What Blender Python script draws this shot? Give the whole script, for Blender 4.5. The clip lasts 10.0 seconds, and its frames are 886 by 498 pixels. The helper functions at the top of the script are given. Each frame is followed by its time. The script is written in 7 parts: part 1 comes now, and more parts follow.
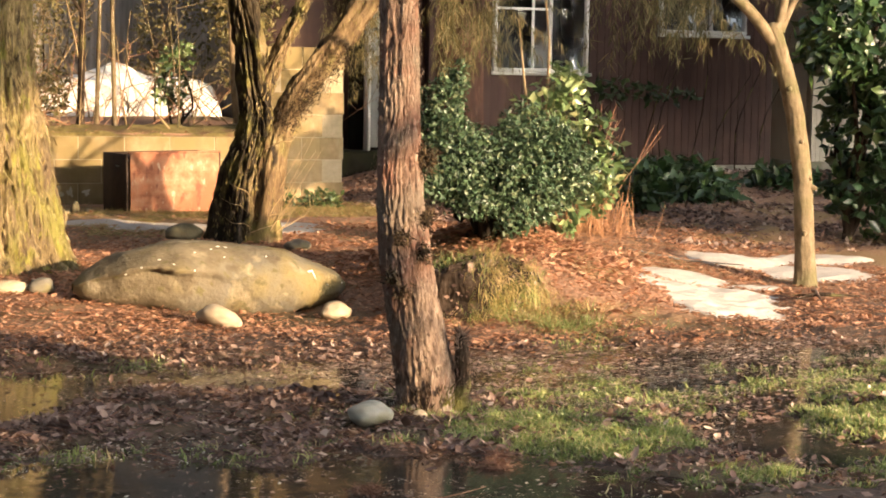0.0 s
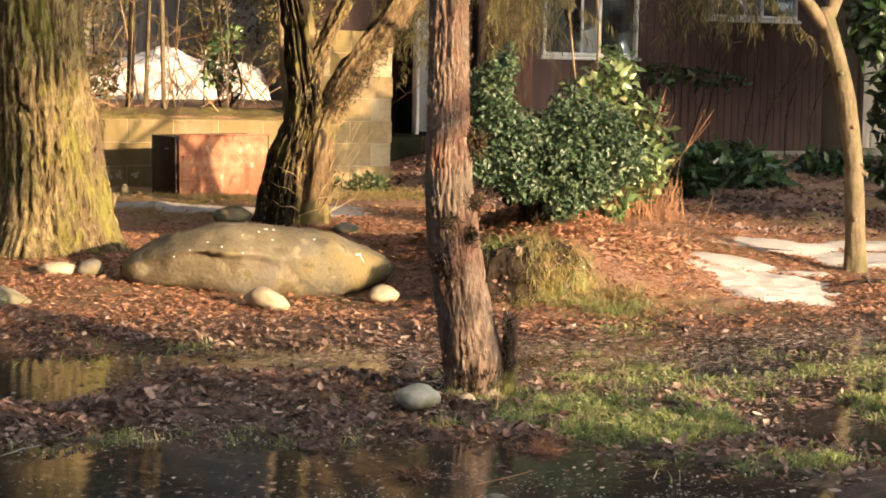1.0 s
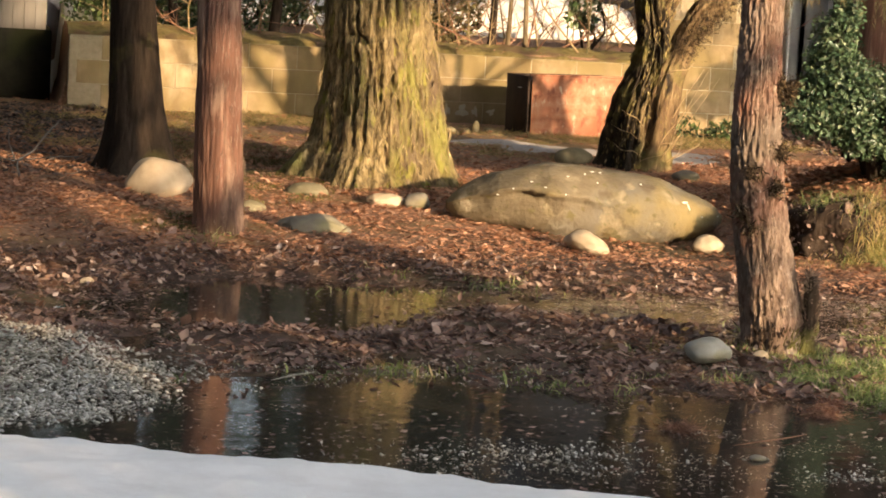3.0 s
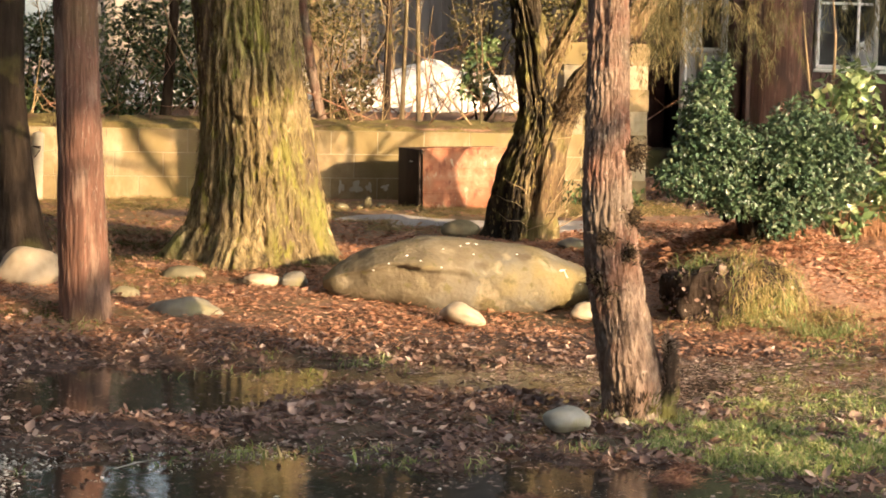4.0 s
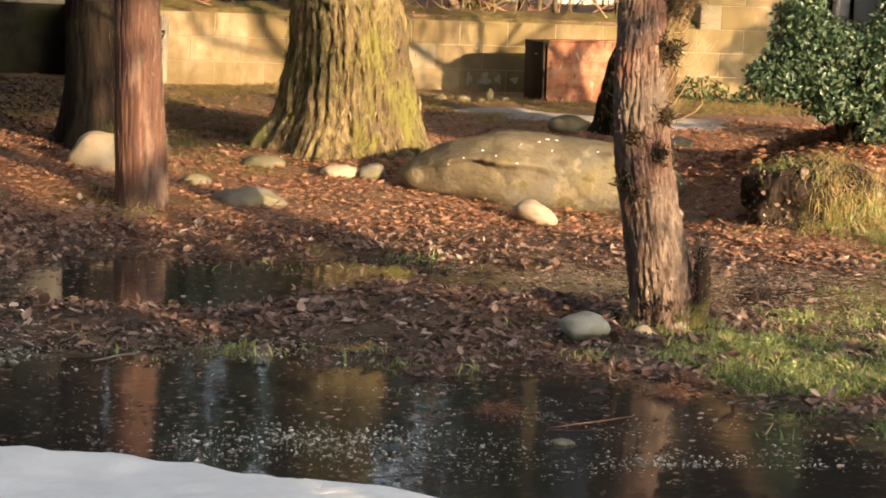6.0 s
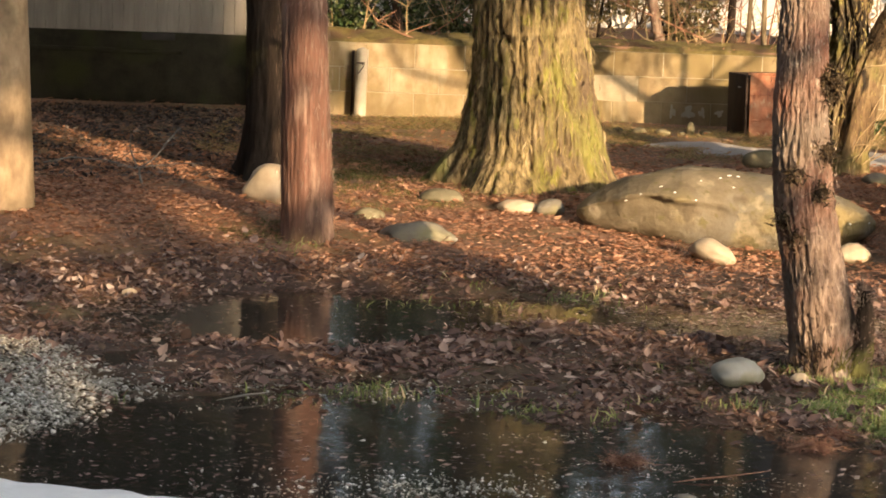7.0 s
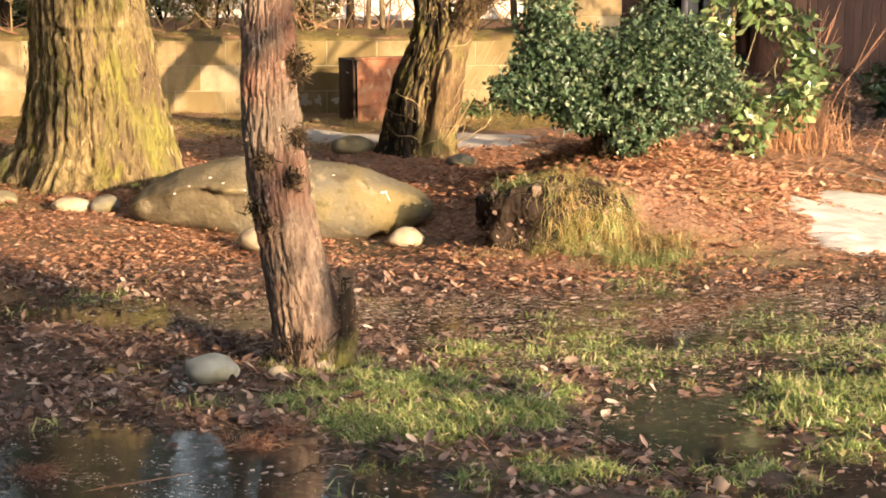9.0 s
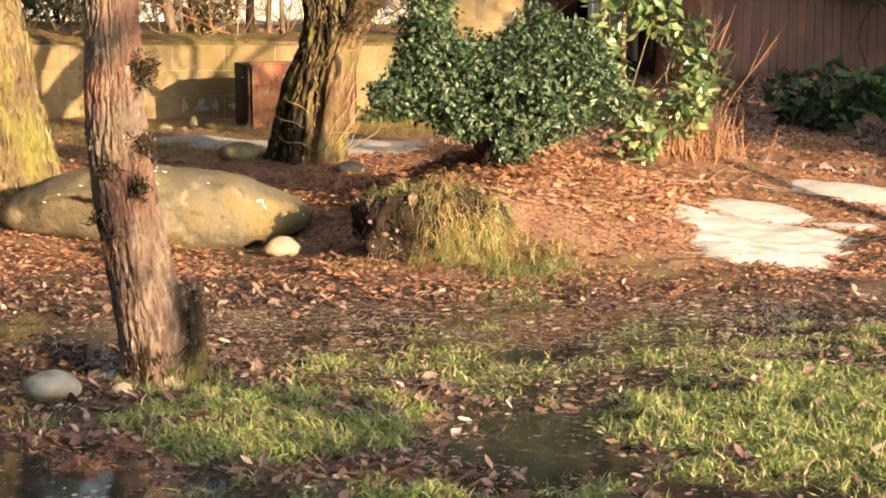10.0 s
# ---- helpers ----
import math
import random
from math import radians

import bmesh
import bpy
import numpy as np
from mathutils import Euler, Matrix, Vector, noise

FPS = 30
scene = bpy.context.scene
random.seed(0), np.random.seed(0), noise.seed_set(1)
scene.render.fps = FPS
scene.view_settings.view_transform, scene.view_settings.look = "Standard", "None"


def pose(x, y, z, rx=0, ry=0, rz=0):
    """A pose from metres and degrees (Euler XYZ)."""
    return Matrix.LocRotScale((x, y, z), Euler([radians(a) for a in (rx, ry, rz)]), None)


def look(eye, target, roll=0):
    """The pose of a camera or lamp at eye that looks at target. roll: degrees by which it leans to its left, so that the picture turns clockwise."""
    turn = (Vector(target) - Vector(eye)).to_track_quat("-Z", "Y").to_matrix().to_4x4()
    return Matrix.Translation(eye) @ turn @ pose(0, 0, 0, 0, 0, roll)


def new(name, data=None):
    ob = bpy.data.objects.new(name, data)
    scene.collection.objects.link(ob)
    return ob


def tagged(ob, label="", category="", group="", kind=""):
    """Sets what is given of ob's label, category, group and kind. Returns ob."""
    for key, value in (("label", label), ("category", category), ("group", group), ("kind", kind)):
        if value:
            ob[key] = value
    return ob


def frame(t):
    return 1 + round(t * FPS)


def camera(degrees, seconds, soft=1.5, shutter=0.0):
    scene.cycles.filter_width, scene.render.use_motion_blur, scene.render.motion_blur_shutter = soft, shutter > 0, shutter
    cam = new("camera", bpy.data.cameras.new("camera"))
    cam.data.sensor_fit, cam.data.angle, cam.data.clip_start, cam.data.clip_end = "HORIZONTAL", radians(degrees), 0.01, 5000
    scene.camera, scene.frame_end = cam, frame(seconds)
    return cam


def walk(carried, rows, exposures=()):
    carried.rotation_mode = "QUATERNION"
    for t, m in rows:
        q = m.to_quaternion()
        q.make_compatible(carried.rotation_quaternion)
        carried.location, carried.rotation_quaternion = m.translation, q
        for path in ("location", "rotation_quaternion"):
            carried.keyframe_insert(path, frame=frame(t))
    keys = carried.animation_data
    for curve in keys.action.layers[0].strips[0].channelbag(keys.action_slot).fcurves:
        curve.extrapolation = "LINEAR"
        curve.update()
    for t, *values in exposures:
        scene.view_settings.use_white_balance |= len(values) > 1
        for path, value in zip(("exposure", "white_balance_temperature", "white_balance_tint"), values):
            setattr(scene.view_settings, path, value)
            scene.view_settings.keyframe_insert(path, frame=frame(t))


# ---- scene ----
cam = camera(23.9, 10.0, 1.8)
PATH = [
    (0, (0.214, -2.409, 1.375), (1.043, -0.596, 1.209), 1.1),
    (0.5, (0.211, -2.407, 1.37), (1.034, -0.59, 1.218), 1.1),
    (1, (0.222, -2.386, 1.365), (1.009, -0.556, 1.184), 1.3),
    (1.5, (0.225, -2.362, 1.36), (1.008, -0.536, 1.135), 2.0),
    (2, (0.277, -2.331, 1.356), (1.0, -0.484, 1.1), 3.0),
    (2.5, (0.448, -2.348, 1.353), (0.96, -0.432, 1.1), 3.9),
    (2.7, (0.527, -2.359, 1.353), (0.966, -0.424, 1.102), 3.9),
    (3.8, (0.907, -2.355, 1.362), (1.375, -0.421, 1.162), 1.7),
    (4, (0.973, -2.351, 1.36), (1.46, -0.419, 1.186), 1.3),
    (4.5, (1.166, -2.346, 1.346), (1.633, -0.411, 1.159), 1.1),
    (5, (1.4, -2.336, 1.36), (1.74, -0.378, 1.131), 1.4),
    (5.2, (1.47, -2.317, 1.361), (1.766, -0.354, 1.12), 1.4),
    (6.3, (1.838, -2.137, 1.366), (2.114, -0.177, 1.079), 2.8),
    (6.5, (1.902, -2.095, 1.364), (2.119, -0.127, 1.079), 2.5),
    (7, (2.1, -1.975, 1.371), (2.16, 0.008, 1.11), 2.1),
    (7.5, (2.294, -1.878, 1.367), (2.362, 0.101, 1.087), 1.4),
    (8, (2.539, -1.771, 1.374), (2.717, 0.199, 1.075), 0.3),
    (8.5, (2.782, -1.728, 1.356), (3.076, 0.229, 1.067), 0.6),
    (9, (3.029, -1.758, 1.354), (3.34, 0.2, 1.091), 0.3),
    (9.5, (3.197, -1.689, 1.343), (3.551, 0.263, 1.09), -0.4),
    (10, (3.327, -1.57, 1.348), (3.701, 0.378, 1.09), 0.5),
]
# the clip's own exposure drifts as it tilts up and down
EXPOSURES = [(0.0, 1.39), (0.5, 1.52), (1.0, 1.26), (1.5, 0.99), (2.0, 0.93), (2.5, 0.99), (3.2, 1.18), (4.0, 1.39), (4.5, 1.41), (5.0, 1.14), (5.7, 1.12), (6.5, 1.14), (7.5, 1.14), (8.0, 1.20), (8.5, 1.29), (9.0, 1.36), (9.5, 1.39), (10.0, 1.32)]
walk(cam, [(t, look(eye, target, roll)) for t, eye, target, roll in PATH], EXPOSURES)

# ---- world and sun ----
SUN_WAY = Vector((-0.5, 1.0, -0.225)).normalized()
world = bpy.data.worlds.new("sky")
scene.world = world
world.use_nodes = True
wn = world.node_tree.nodes
sky = wn.new("ShaderNodeTexSky")
sky.sky_type = "NISHITA"
sky.sun_disc = False
sky.sun_elevation = radians(11.4)
sky.dust_density, sky.ozone_density, sky.air_density = 3.6, 0.4, 0.85
sky.sun_rotation = math.atan2(0.5, -1.0)
wn["Background"].inputs["Strength"].default_value = 0.285
# thin pale haze over the whole sky
haze = wn.new("ShaderNodeHueSaturation")
haze.inputs["Saturation"].default_value = 0.5
world.node_tree.links.new(sky.outputs[0], haze.inputs["Color"])
world.node_tree.links.new(haze.outputs["Color"], wn["Background"].inputs["Color"])
sun_data = bpy.data.lights.new("sun", "SUN")
sun_data.energy, sun_data.angle, sun_data.color = 5.0, radians(0.53), (1.0, 0.71, 0.42)
sun = new("sun", sun_data)
sun.matrix_world = look((12, -20, 10), Vector((12, -20, 10)) + SUN_WAY)

# ---- numbers ----
rng = np.random.default_rng(7)


def S(a, b, v):
    t = np.clip((v - a) / (b - a), 0, 1)
    return t * t * (3 - 2 * t)


def vnoise(x, y, seed=0):
    """Smooth value noise, 0 to 1, for arrays."""
    x, y = np.asarray(x, float), np.asarray(y, float)
    xi, yi = np.floor(x).astype(np.int64), np.floor(y).astype(np.int64)
    fx, fy = x - xi, y - yi
    fx, fy = fx * fx * (3 - 2 * fx), fy * fy * (3 - 2 * fy)

    def h(a, b):
        n = (a * 374761393 + b * 668265263 + seed * 1442695041) & 0xFFFFFFFF
        n = ((n ^ (n >> 13)) * 1274126177) & 0xFFFFFFFF
        return ((n ^ (n >> 16)) & 0xFFFF) / 65535.0

    return (h(xi, yi) * (1 - fx) + h(xi + 1, yi) * fx) * (1 - fy) + (h(xi, yi + 1) * (1 - fx) + h(xi + 1, yi + 1) * fx) * fy


def fbm(x, y, seed=0):
    return (vnoise(x, y, seed) + 0.5 * vnoise(2.1 * x, 2.1 * y, seed + 1) + 0.25 * vnoise(4.3 * x, 4.3 * y, seed + 2)) / 1.75


def bell(x, y, cx, cy, rx, ry):
    return np.exp(-(((x - cx) / rx) ** 2 + ((y - cy) / ry) ** 2))


def ground_z(x, y):
    x, y = np.asarray(x, float), np.asarray(y, float)
    z = 0.022 + 0.20 * S(6.8, 12, y) + 0.24 * S(11, 16.5, y) * S(7, 8.6, x)
    z = z + 0.40 * bell(x, y, 5.7, 8.75, 0.76, 0.95) - 0.05 * bell(x, y, 4.1, 8.15, 0.75, 0.38) + 0.17 * bell(x, y, 6.9, 10.0, 0.8, 0.9)
    z = z + 0.15 * bell(x, y, 5.16, 8.02, 0.36, 0.34) - 0.17 * S(15.6, 16.7, y) * S(10.4, 11.2, x) * (1 - S(40, 60, y))
    z = z + 0.10 * bell(x, y, 0.6, 8.6, 1.1, 1.3) + 0.055 * bell(x, y, 1.6, 8.1, 0.9, 0.7) + 0.07 * bell(x, y, 2.9, 9.9, 0.9, 0.9)
    z = z + 0.60 * S(14.93, 15.0, y) * S(1.22, 1.28, x) * (1 - S(7.05, 7.14, x)) * (1 - S(60, 90, y))
    z = z + 0.09 * S(15.4, 17.8, y) * S(1.22, 1.28, x) * (1 - S(7.05, 7.14, x)) * (1 - S(60, 90, y))
    near = (1 - S(7.2, 9.0, y)) * (1 - S(9, 12, x)) * S(-6, -1, x)
    dip = 0.075 * S(2.2, 2.7, y) * (1 - S(3.9, 4.75, y + 0.3 * S(3.0, 3.8, x) + 0.25 * (fbm(x * 1.6, y * 1.6, 5) - 0.5))) * S(-0.8, 0.9, x) * (1 - S(3.4, 4.4, x))
    dip = dip + 0.08 * bell(x, y, 1.82, 6.25, 0.6, 0.72) + 0.056 * bell(x, y, 3.3, 6.5, 1.1, 0.38)
    dip = dip + 0.044 * bell(x, y, 5.3, 5.7, 1.5, 0.75) + 0.042 * bell(x, y, 4.9, 5.3, 0.5, 0.4) + 0.065 * bell(x, y, 4.68, 4.3, 0.32, 0.5) + 0.034 * bell(x, y, 4.7, 3.55, 0.95, 0.5)
    dip = dip + (0.03 + 0.05 * fbm(x * 4, y * 11, 67)) * bell(x, y, 5.5, 6.3, 1.5, 0.42) + 0.02 * bell(x, y, 4.95, 5.0, 0.22, 0.5) + 0.012 * bell(x, y, 5.3, 5.7, 1.5, 0.6)
    dip = dip + 0.016 * bell(x, y, 1.7, 4.75, 1.1, 0.42) + 0.022 * bell(x, y, 5.8, 6.65, 1.3, 0.36)
    lump = 0.06 * bell(x, y, 4.1, 3.75, 0.8, 0.45) * (fbm(x * 9, y * 14, 45) - 0.42) + 0.05 * bell(x, y, 2.0, 4.75, 1.5, 0.5) * (fbm(x * 8, y * 12, 29) - 0.5) + 0.050 * (fbm(x * 1.7, y * 1.7, 11) - 0.5) + 0.045 * (fbm(x * 6, y * 6, 21) - 0.5) + (0.055 * S(3.6, 4.6, x) + 0.05 * bell(x, y, 5.3, 5.7, 1.6, 0.8)) * (fbm(x * 7, y * 12, 23) - 0.5)
    z = z + near * (lump - dip) + (1 - near) * 0.05 * (fbm(x * 0.9, y * 0.9, 31) - 0.5) + 0.16 * S(7.3, 8.3, x) * S(9.5, 11, y) * (1 - S(14, 16.5, y)) * (fbm(x * 2.2, y * 2.2, 37) - 0.5) + 0.012 * (fbm(x * 11, y * 11, 41) - 0.5)
    return z


def gz(x, y):
    return float(ground_z(x, y))


# ---- mesh tools ----
def mesh_of(name, verts, faces, mat, smooth=True):
    me = bpy.data.meshes.new(name)
    verts = np.asarray(verts, float)
    if isinstance(faces, np.ndarray):
        n, k = faces.shape
        me.vertices.add(len(verts))
        me.vertices.foreach_set("co", verts.ravel())
        me.loops.add(n * k)
        me.loops.foreach_set("vertex_index", faces.ravel().astype(np.int32))
        me.polygons.add(n)
        me.polygons.foreach_set("loop_start", np.arange(0, n * k, k, dtype=np.int32))
        me.polygons.foreach_set("loop_total", np.full(n, k, dtype=np.int32))
        me.update(calc_edges=True)
        me.validate()
    else:
        me.from_pydata([tuple(v) for v in verts], [], faces)
    if smooth:
        me.polygons.foreach_set("use_smooth", np.ones(len(me.polygons), dtype=bool))
    me.materials.append(mat)
    return me


def thing(name, at, label, category, group="", kind=""):
    ob = new(name)
    ob.location = at
    ob.empty_display_size = 0.1
    return tagged(ob, label, category, group, kind)


def root_of(ob):
    while ob.parent:
        ob = ob.parent
    return ob


def part(name, geo, mat, parent, label="", smooth=True, kind=""):
    """One mesh under a thing or a part; geo is (verts, faces) in world metres."""
    verts, faces = geo
    off = np.array(root_of(parent).location)
    ob = new(name, mesh_of(name, np.asarray(verts, float) - off, faces, mat, smooth))
    ob.parent = parent
    return tagged(ob, label, kind=kind)


def solo(name, geo, mat, label, category="", group="", kind="", at=None, smooth=True):
    """A thing of one mesh."""
    verts, faces = geo
    verts = np.asarray(verts, float)
    at = np.array(at if at is not None else (verts[:, 0].mean(), verts[:, 1].mean(), verts[:, 2].min()))
    ob = new(name, mesh_of(name, verts - at, faces, mat, smooth))
    ob.location = at
    return tagged(ob, label, category, group, kind)


def box(x0, x1, y0, y1, z0, z1, b=0.004):
    """A box with bevelled edges, as (verts, faces)."""
    bm = bmesh.new()
    bmesh.ops.create_cube(bm, size=1)
    for v in bm.verts:
        v.co = Vector(((x0 + x1) / 2 + v.co.x * (x1 - x0), (y0 + y1) / 2 + v.co.y * (y1 - y0), (z0 + z1) / 2 + v.co.z * (z1 - z0)))
    if b:
        b = min(b, 0.3 * min(x1 - x0, y1 - y0, z1 - z0))
        bmesh.ops.bevel(bm, geom=bm.edges[:], offset=b, segments=1, affect="EDGES")
    out = geo_of(bm)
    bm.free()
    return out


def geo_of(bm):
    bm.verts.index_update()
    return np.array([v.co[:] for v in bm.verts]), [[v.index for v in f.verts] for f in bm.faces]


def join(*geos):
    verts, faces, n = [], [], 0
    for v, f in geos:
        verts.append(np.asarray(v, float))
        faces += [[int(i) + n for i in face] for face in f]
        n += len(v)
    return np.concatenate(verts), faces


def grid_faces(nv, nu, wrap):
    a = np.arange(nv * nu).reshape(nv, nu)
    if wrap:
        b, c, d = np.roll(a, -1, 1)[:-1], np.roll(a, -1, 1)[1:], a[1:]
        return np.stack([a[:-1].ravel(), b.ravel(), c.ravel(), d.ravel()], 1)
    return np.stack([a[:-1, :-1].ravel(), a[:-1, 1:].ravel(), a[1:, 1:].ravel(), a[1:, :-1].ravel()], 1)


def tube(path, radii, nu=8, nv=12, bark=(0, 0, 0), flare=(0.3, 0, 5), seed=0, cap=True, crack=0.0):
    """A tapered tube along a line, with ridged bark and root flare; faces as quads."""
    path, radii = np.asarray(path, float), np.asarray(radii, float)
    seg = np.r_[0, np.cumsum(np.linalg.norm(np.diff(path, axis=0), axis=1))]
    s = np.linspace(0, seg[-1], nv)
    if seg[-1] > 4 and nv > 80:
        m = int(nv * 0.88)
        s = np.r_[np.linspace(0, 2.3, m), np.linspace(2.3, seg[-1], nv - m + 1)[1:]]
    c = np.stack([np.interp(s, seg, path[:, i]) for i in range(3)], 1)
    r = np.interp(s, seg, radii)
    k = max(1, nv // (3 * max(1, len(path))))
    if nv > 8 and k > 1:
        pad = np.pad(c, ((k, k), (0, 0)), mode="reflect", reflect_type="odd")
        c = np.stack([np.convolve(pad[:, i], np.ones(2 * k + 1) / (2 * k + 1), "valid") for i in range(3)], 1)
    tang = np.gradient(c, axis=0)
    tang /= np.linalg.norm(tang, axis=1, keepdims=True) + 1e-9
    ref = np.array([0, 1.0, 0]) if abs(tang[:, 1]).mean() < 0.75 else np.array([0, 0, 1.0])
    u = np.cross(ref, tang)
    u /= np.linalg.norm(u, axis=1, keepdims=True) + 1e-9
    v = np.cross(tang, u)
    th = np.linspace(0, 2 * np.pi, nu, endpoint=False)
    amp, kt, kz = bark
    rr = np.repeat(r[:, None], nu, 1)
    fh, fa, fl = flare
    if fa:
        lobes = 0.62 + 0.38 * np.cos(fl * th + seed) + 0.2 * np.cos((fl + 2) * th + 2.1 * seed)
        rr = rr + fa * np.exp(-s / fh)[:, None] * lobes[None, :]
    if amp and crack:
        for i in range(nv):
            if s[i] > 2.6:
                continue
            for j in range(nu):
                cx, cy = math.cos(th[j]), math.sin(th[j])
                wob = 0.5 * noise.noise(Vector((cx * 2 + seed, cy * 2, s[i] * 3)))
                p = Vector((cx * kt + seed + wob, cy * kt + wob, s[i] * kz))
                n1, n2, n3 = noise.noise(p), noise.noise(p * 2.1 + Vector((3, 1, 7))), noise.noise(Vector((cx * kt * 3, cy * kt * 3 + seed, s[i] * kz * 7)))
                rr[i, j] += amp * (0.45 - 1.5 * math.exp(-((n1 / crack) ** 2)) - 0.7 * math.exp(-((n2 / crack) ** 2)) + 0.45 * n3) + amp * noise.noise(Vector((cx * 1.3, cy * 1.3 + seed, s[i] * 1.6)))
    elif amp:
        for i in range(nv):
            for j in range(nu):
                p = Vector((math.cos(th[j]) * kt + seed, math.sin(th[j]) * kt, s[i] * kz))
                n1, n2 = noise.noise(p), noise.noise(p * 2.3)
                rr[i, j] += amp * (0.75 - 1.9 * abs(n1) - 0.7 * abs(n2)) + amp * 0.8 * noise.noise(Vector((math.cos(th[j]), math.sin(th[j]) + seed, s[i] * 1.6)))
    V = c[:, None] + rr[..., None] * (np.cos(th)[None, :, None] * u[:, None] + np.sin(th)[None, :, None] * v[:, None])
    V = V.reshape(-1, 3)
    F = grid_faces(nv, nu, True)
    if cap:
        V = np.concatenate([V, c[-1:] + tang[-1:] * r[-1] * 0.4])
        top = np.arange((nv - 1) * nu, nv * nu)
        F = np.concatenate([F, np.stack([top, np.roll(top, -1), np.full(nu, len(V) - 1), np.full(nu, len(V) - 1)], 1)])
        F = [list(dict.fromkeys(f)) for f in F.tolist()]
    return V, F


def frames(normal, turn):
    """Rotation matrices whose z is along normal, turned about it."""
    n = normal / (np.linalg.norm(normal, axis=1, keepdims=True) + 1e-9)
    ref = np.where(np.abs(n[:, 2:3]) < 0.9, np.array([[0, 0, 1.0]]), np.array([[1.0, 0, 0]]))
    a = np.cross(ref, n)
    a /= np.linalg.norm(a, axis=1, keepdims=True) + 1e-9
    b = np.cross(n, a)
    c, s = np.cos(turn)[:, None], np.sin(turn)[:, None]
    return np.stack([c * a + s * b, c * b - s * a, n], 2)


def strew(template, R, size, pos):
    """Many copies of a small template joined as one mesh."""
    tv, tf = template
    size = np.asarray(size, float)
    size = size[:, None, None] if size.ndim == 1 else size[:, None, :]
    V = np.einsum("nij,nkj->nki", R, tv[None] * size) + pos[:, None]
    F = tf[None] + (np.arange(len(pos)) * len(tv))[:, None, None]
    return V.reshape(-1, 3), F.reshape(-1, tf.shape[1])


LEAF = (np.array([[0, 0, 0], [0.45, 0, -0.05], [1, 0, 0.08], [0.42, 0.27, 0.08], [0.42, -0.27, 0.08]]), np.array([[0, 1, 3], [1, 2, 3], [0, 4, 1], [1, 4, 2]]))
DRY = (np.array([[0, 0, 0.03], [0.5, 0.02, -0.01], [1, 0, 0.08], [0.35, 0.34, 0.1], [0.75, 0.22, 0.07], [0.4, -0.33, 0.06], [0.78, -0.2, 0.1]]), np.array([[0, 1, 3], [1, 4, 3], [1, 2, 4], [0, 5, 1], [1, 5, 6], [1, 6, 2]]))
FLAKE = (np.array([[0, 0, 0.02], [0.4, 0.3, 0.06], [1, 0.05, 0.05], [0.55, -0.28, 0.0]]), np.array([[0, 3, 1], [1, 3, 2]]))
BLADE = (np.array([[-0.045, 0, 0], [0.045, 0, 0], [0.04, 0.1, 0.5], [-0.04, 0.1, 0.5], [0, 0.4, 0.9]]), np.array([[0, 1, 2], [0, 2, 3], [3, 2, 4]]))
NEEDLE = (np.array([[0, 0.02, 0], [0, -0.02, 0], [1, 0, 0.06], [0.5, 0, 0.05]]), np.array([[0, 1, 3], [1, 2, 3], [0, 3, 2]]))
CHIP = (np.array([[1, 0, 0], [-0.9, 0.1, 0], [0.1, 0.8, 0], [0, -0.75, 0.1], [0.1, 0.1, 0.55], [0, 0, -0.5]]), np.array([[0, 2, 4], [2, 1, 4], [1, 3, 4], [3, 0, 4], [2, 0, 5], [1, 2, 5], [3, 1, 5], [0, 3, 5]]))


def unit(n):
    d = rng.normal(size=(n, 3))
    return d / np.linalg.norm(d, axis=1, keepdims=True)


def crown_leaves(lobes, n, size, spread=0.35, up=0.5, template=LEAF, shell=0.75, clump=0.0):
    """Leaves over several uneven lobes: (centre, radii) each; more of them near the surface."""
    w = np.array([np.prod(r) ** (2 / 3) for _, r in lobes])
    out = []
    for (c, r), k in zip(lobes, (n * w / w.sum()).astype(int)):
        d = unit(k)
        rad = shell + (1 - shell) * rng.random(k) ** 0.5
        rad = rad * (0.78 - 0.5 * clump + (0.42 + clump) * fbm(d[:, 0] * 3 + c[0] * 3, d[:, 1] * 3 + d[:, 2] * 2.3 + c[1], 3))
        p = np.array(c) + d * np.array(r) * rad[:, None]
        nrm = d + np.array([0, 0, up]) + spread * 2 * rng.normal(size=(k, 3))
        out.append((p, nrm))
    p, nrm = np.concatenate([o[0] for o in out]), np.concatenate([o[1] for o in out])
    return strew(template, frames(nrm, rng.random(len(p)) * 6.28), size * (0.65 + 0.7 * rng.random(len(p))), p)


# ---- materials ----
def ramp(nt, stops):
    node = nt.nodes.new("ShaderNodeValToRGB")
    el = node.color_ramp.elements
    while len(el) < len(stops):
        el.new(0.5)
    for e, (pos, col) in zip(el, stops):
        e.position, e.color = pos, (*col, 1)
    return node


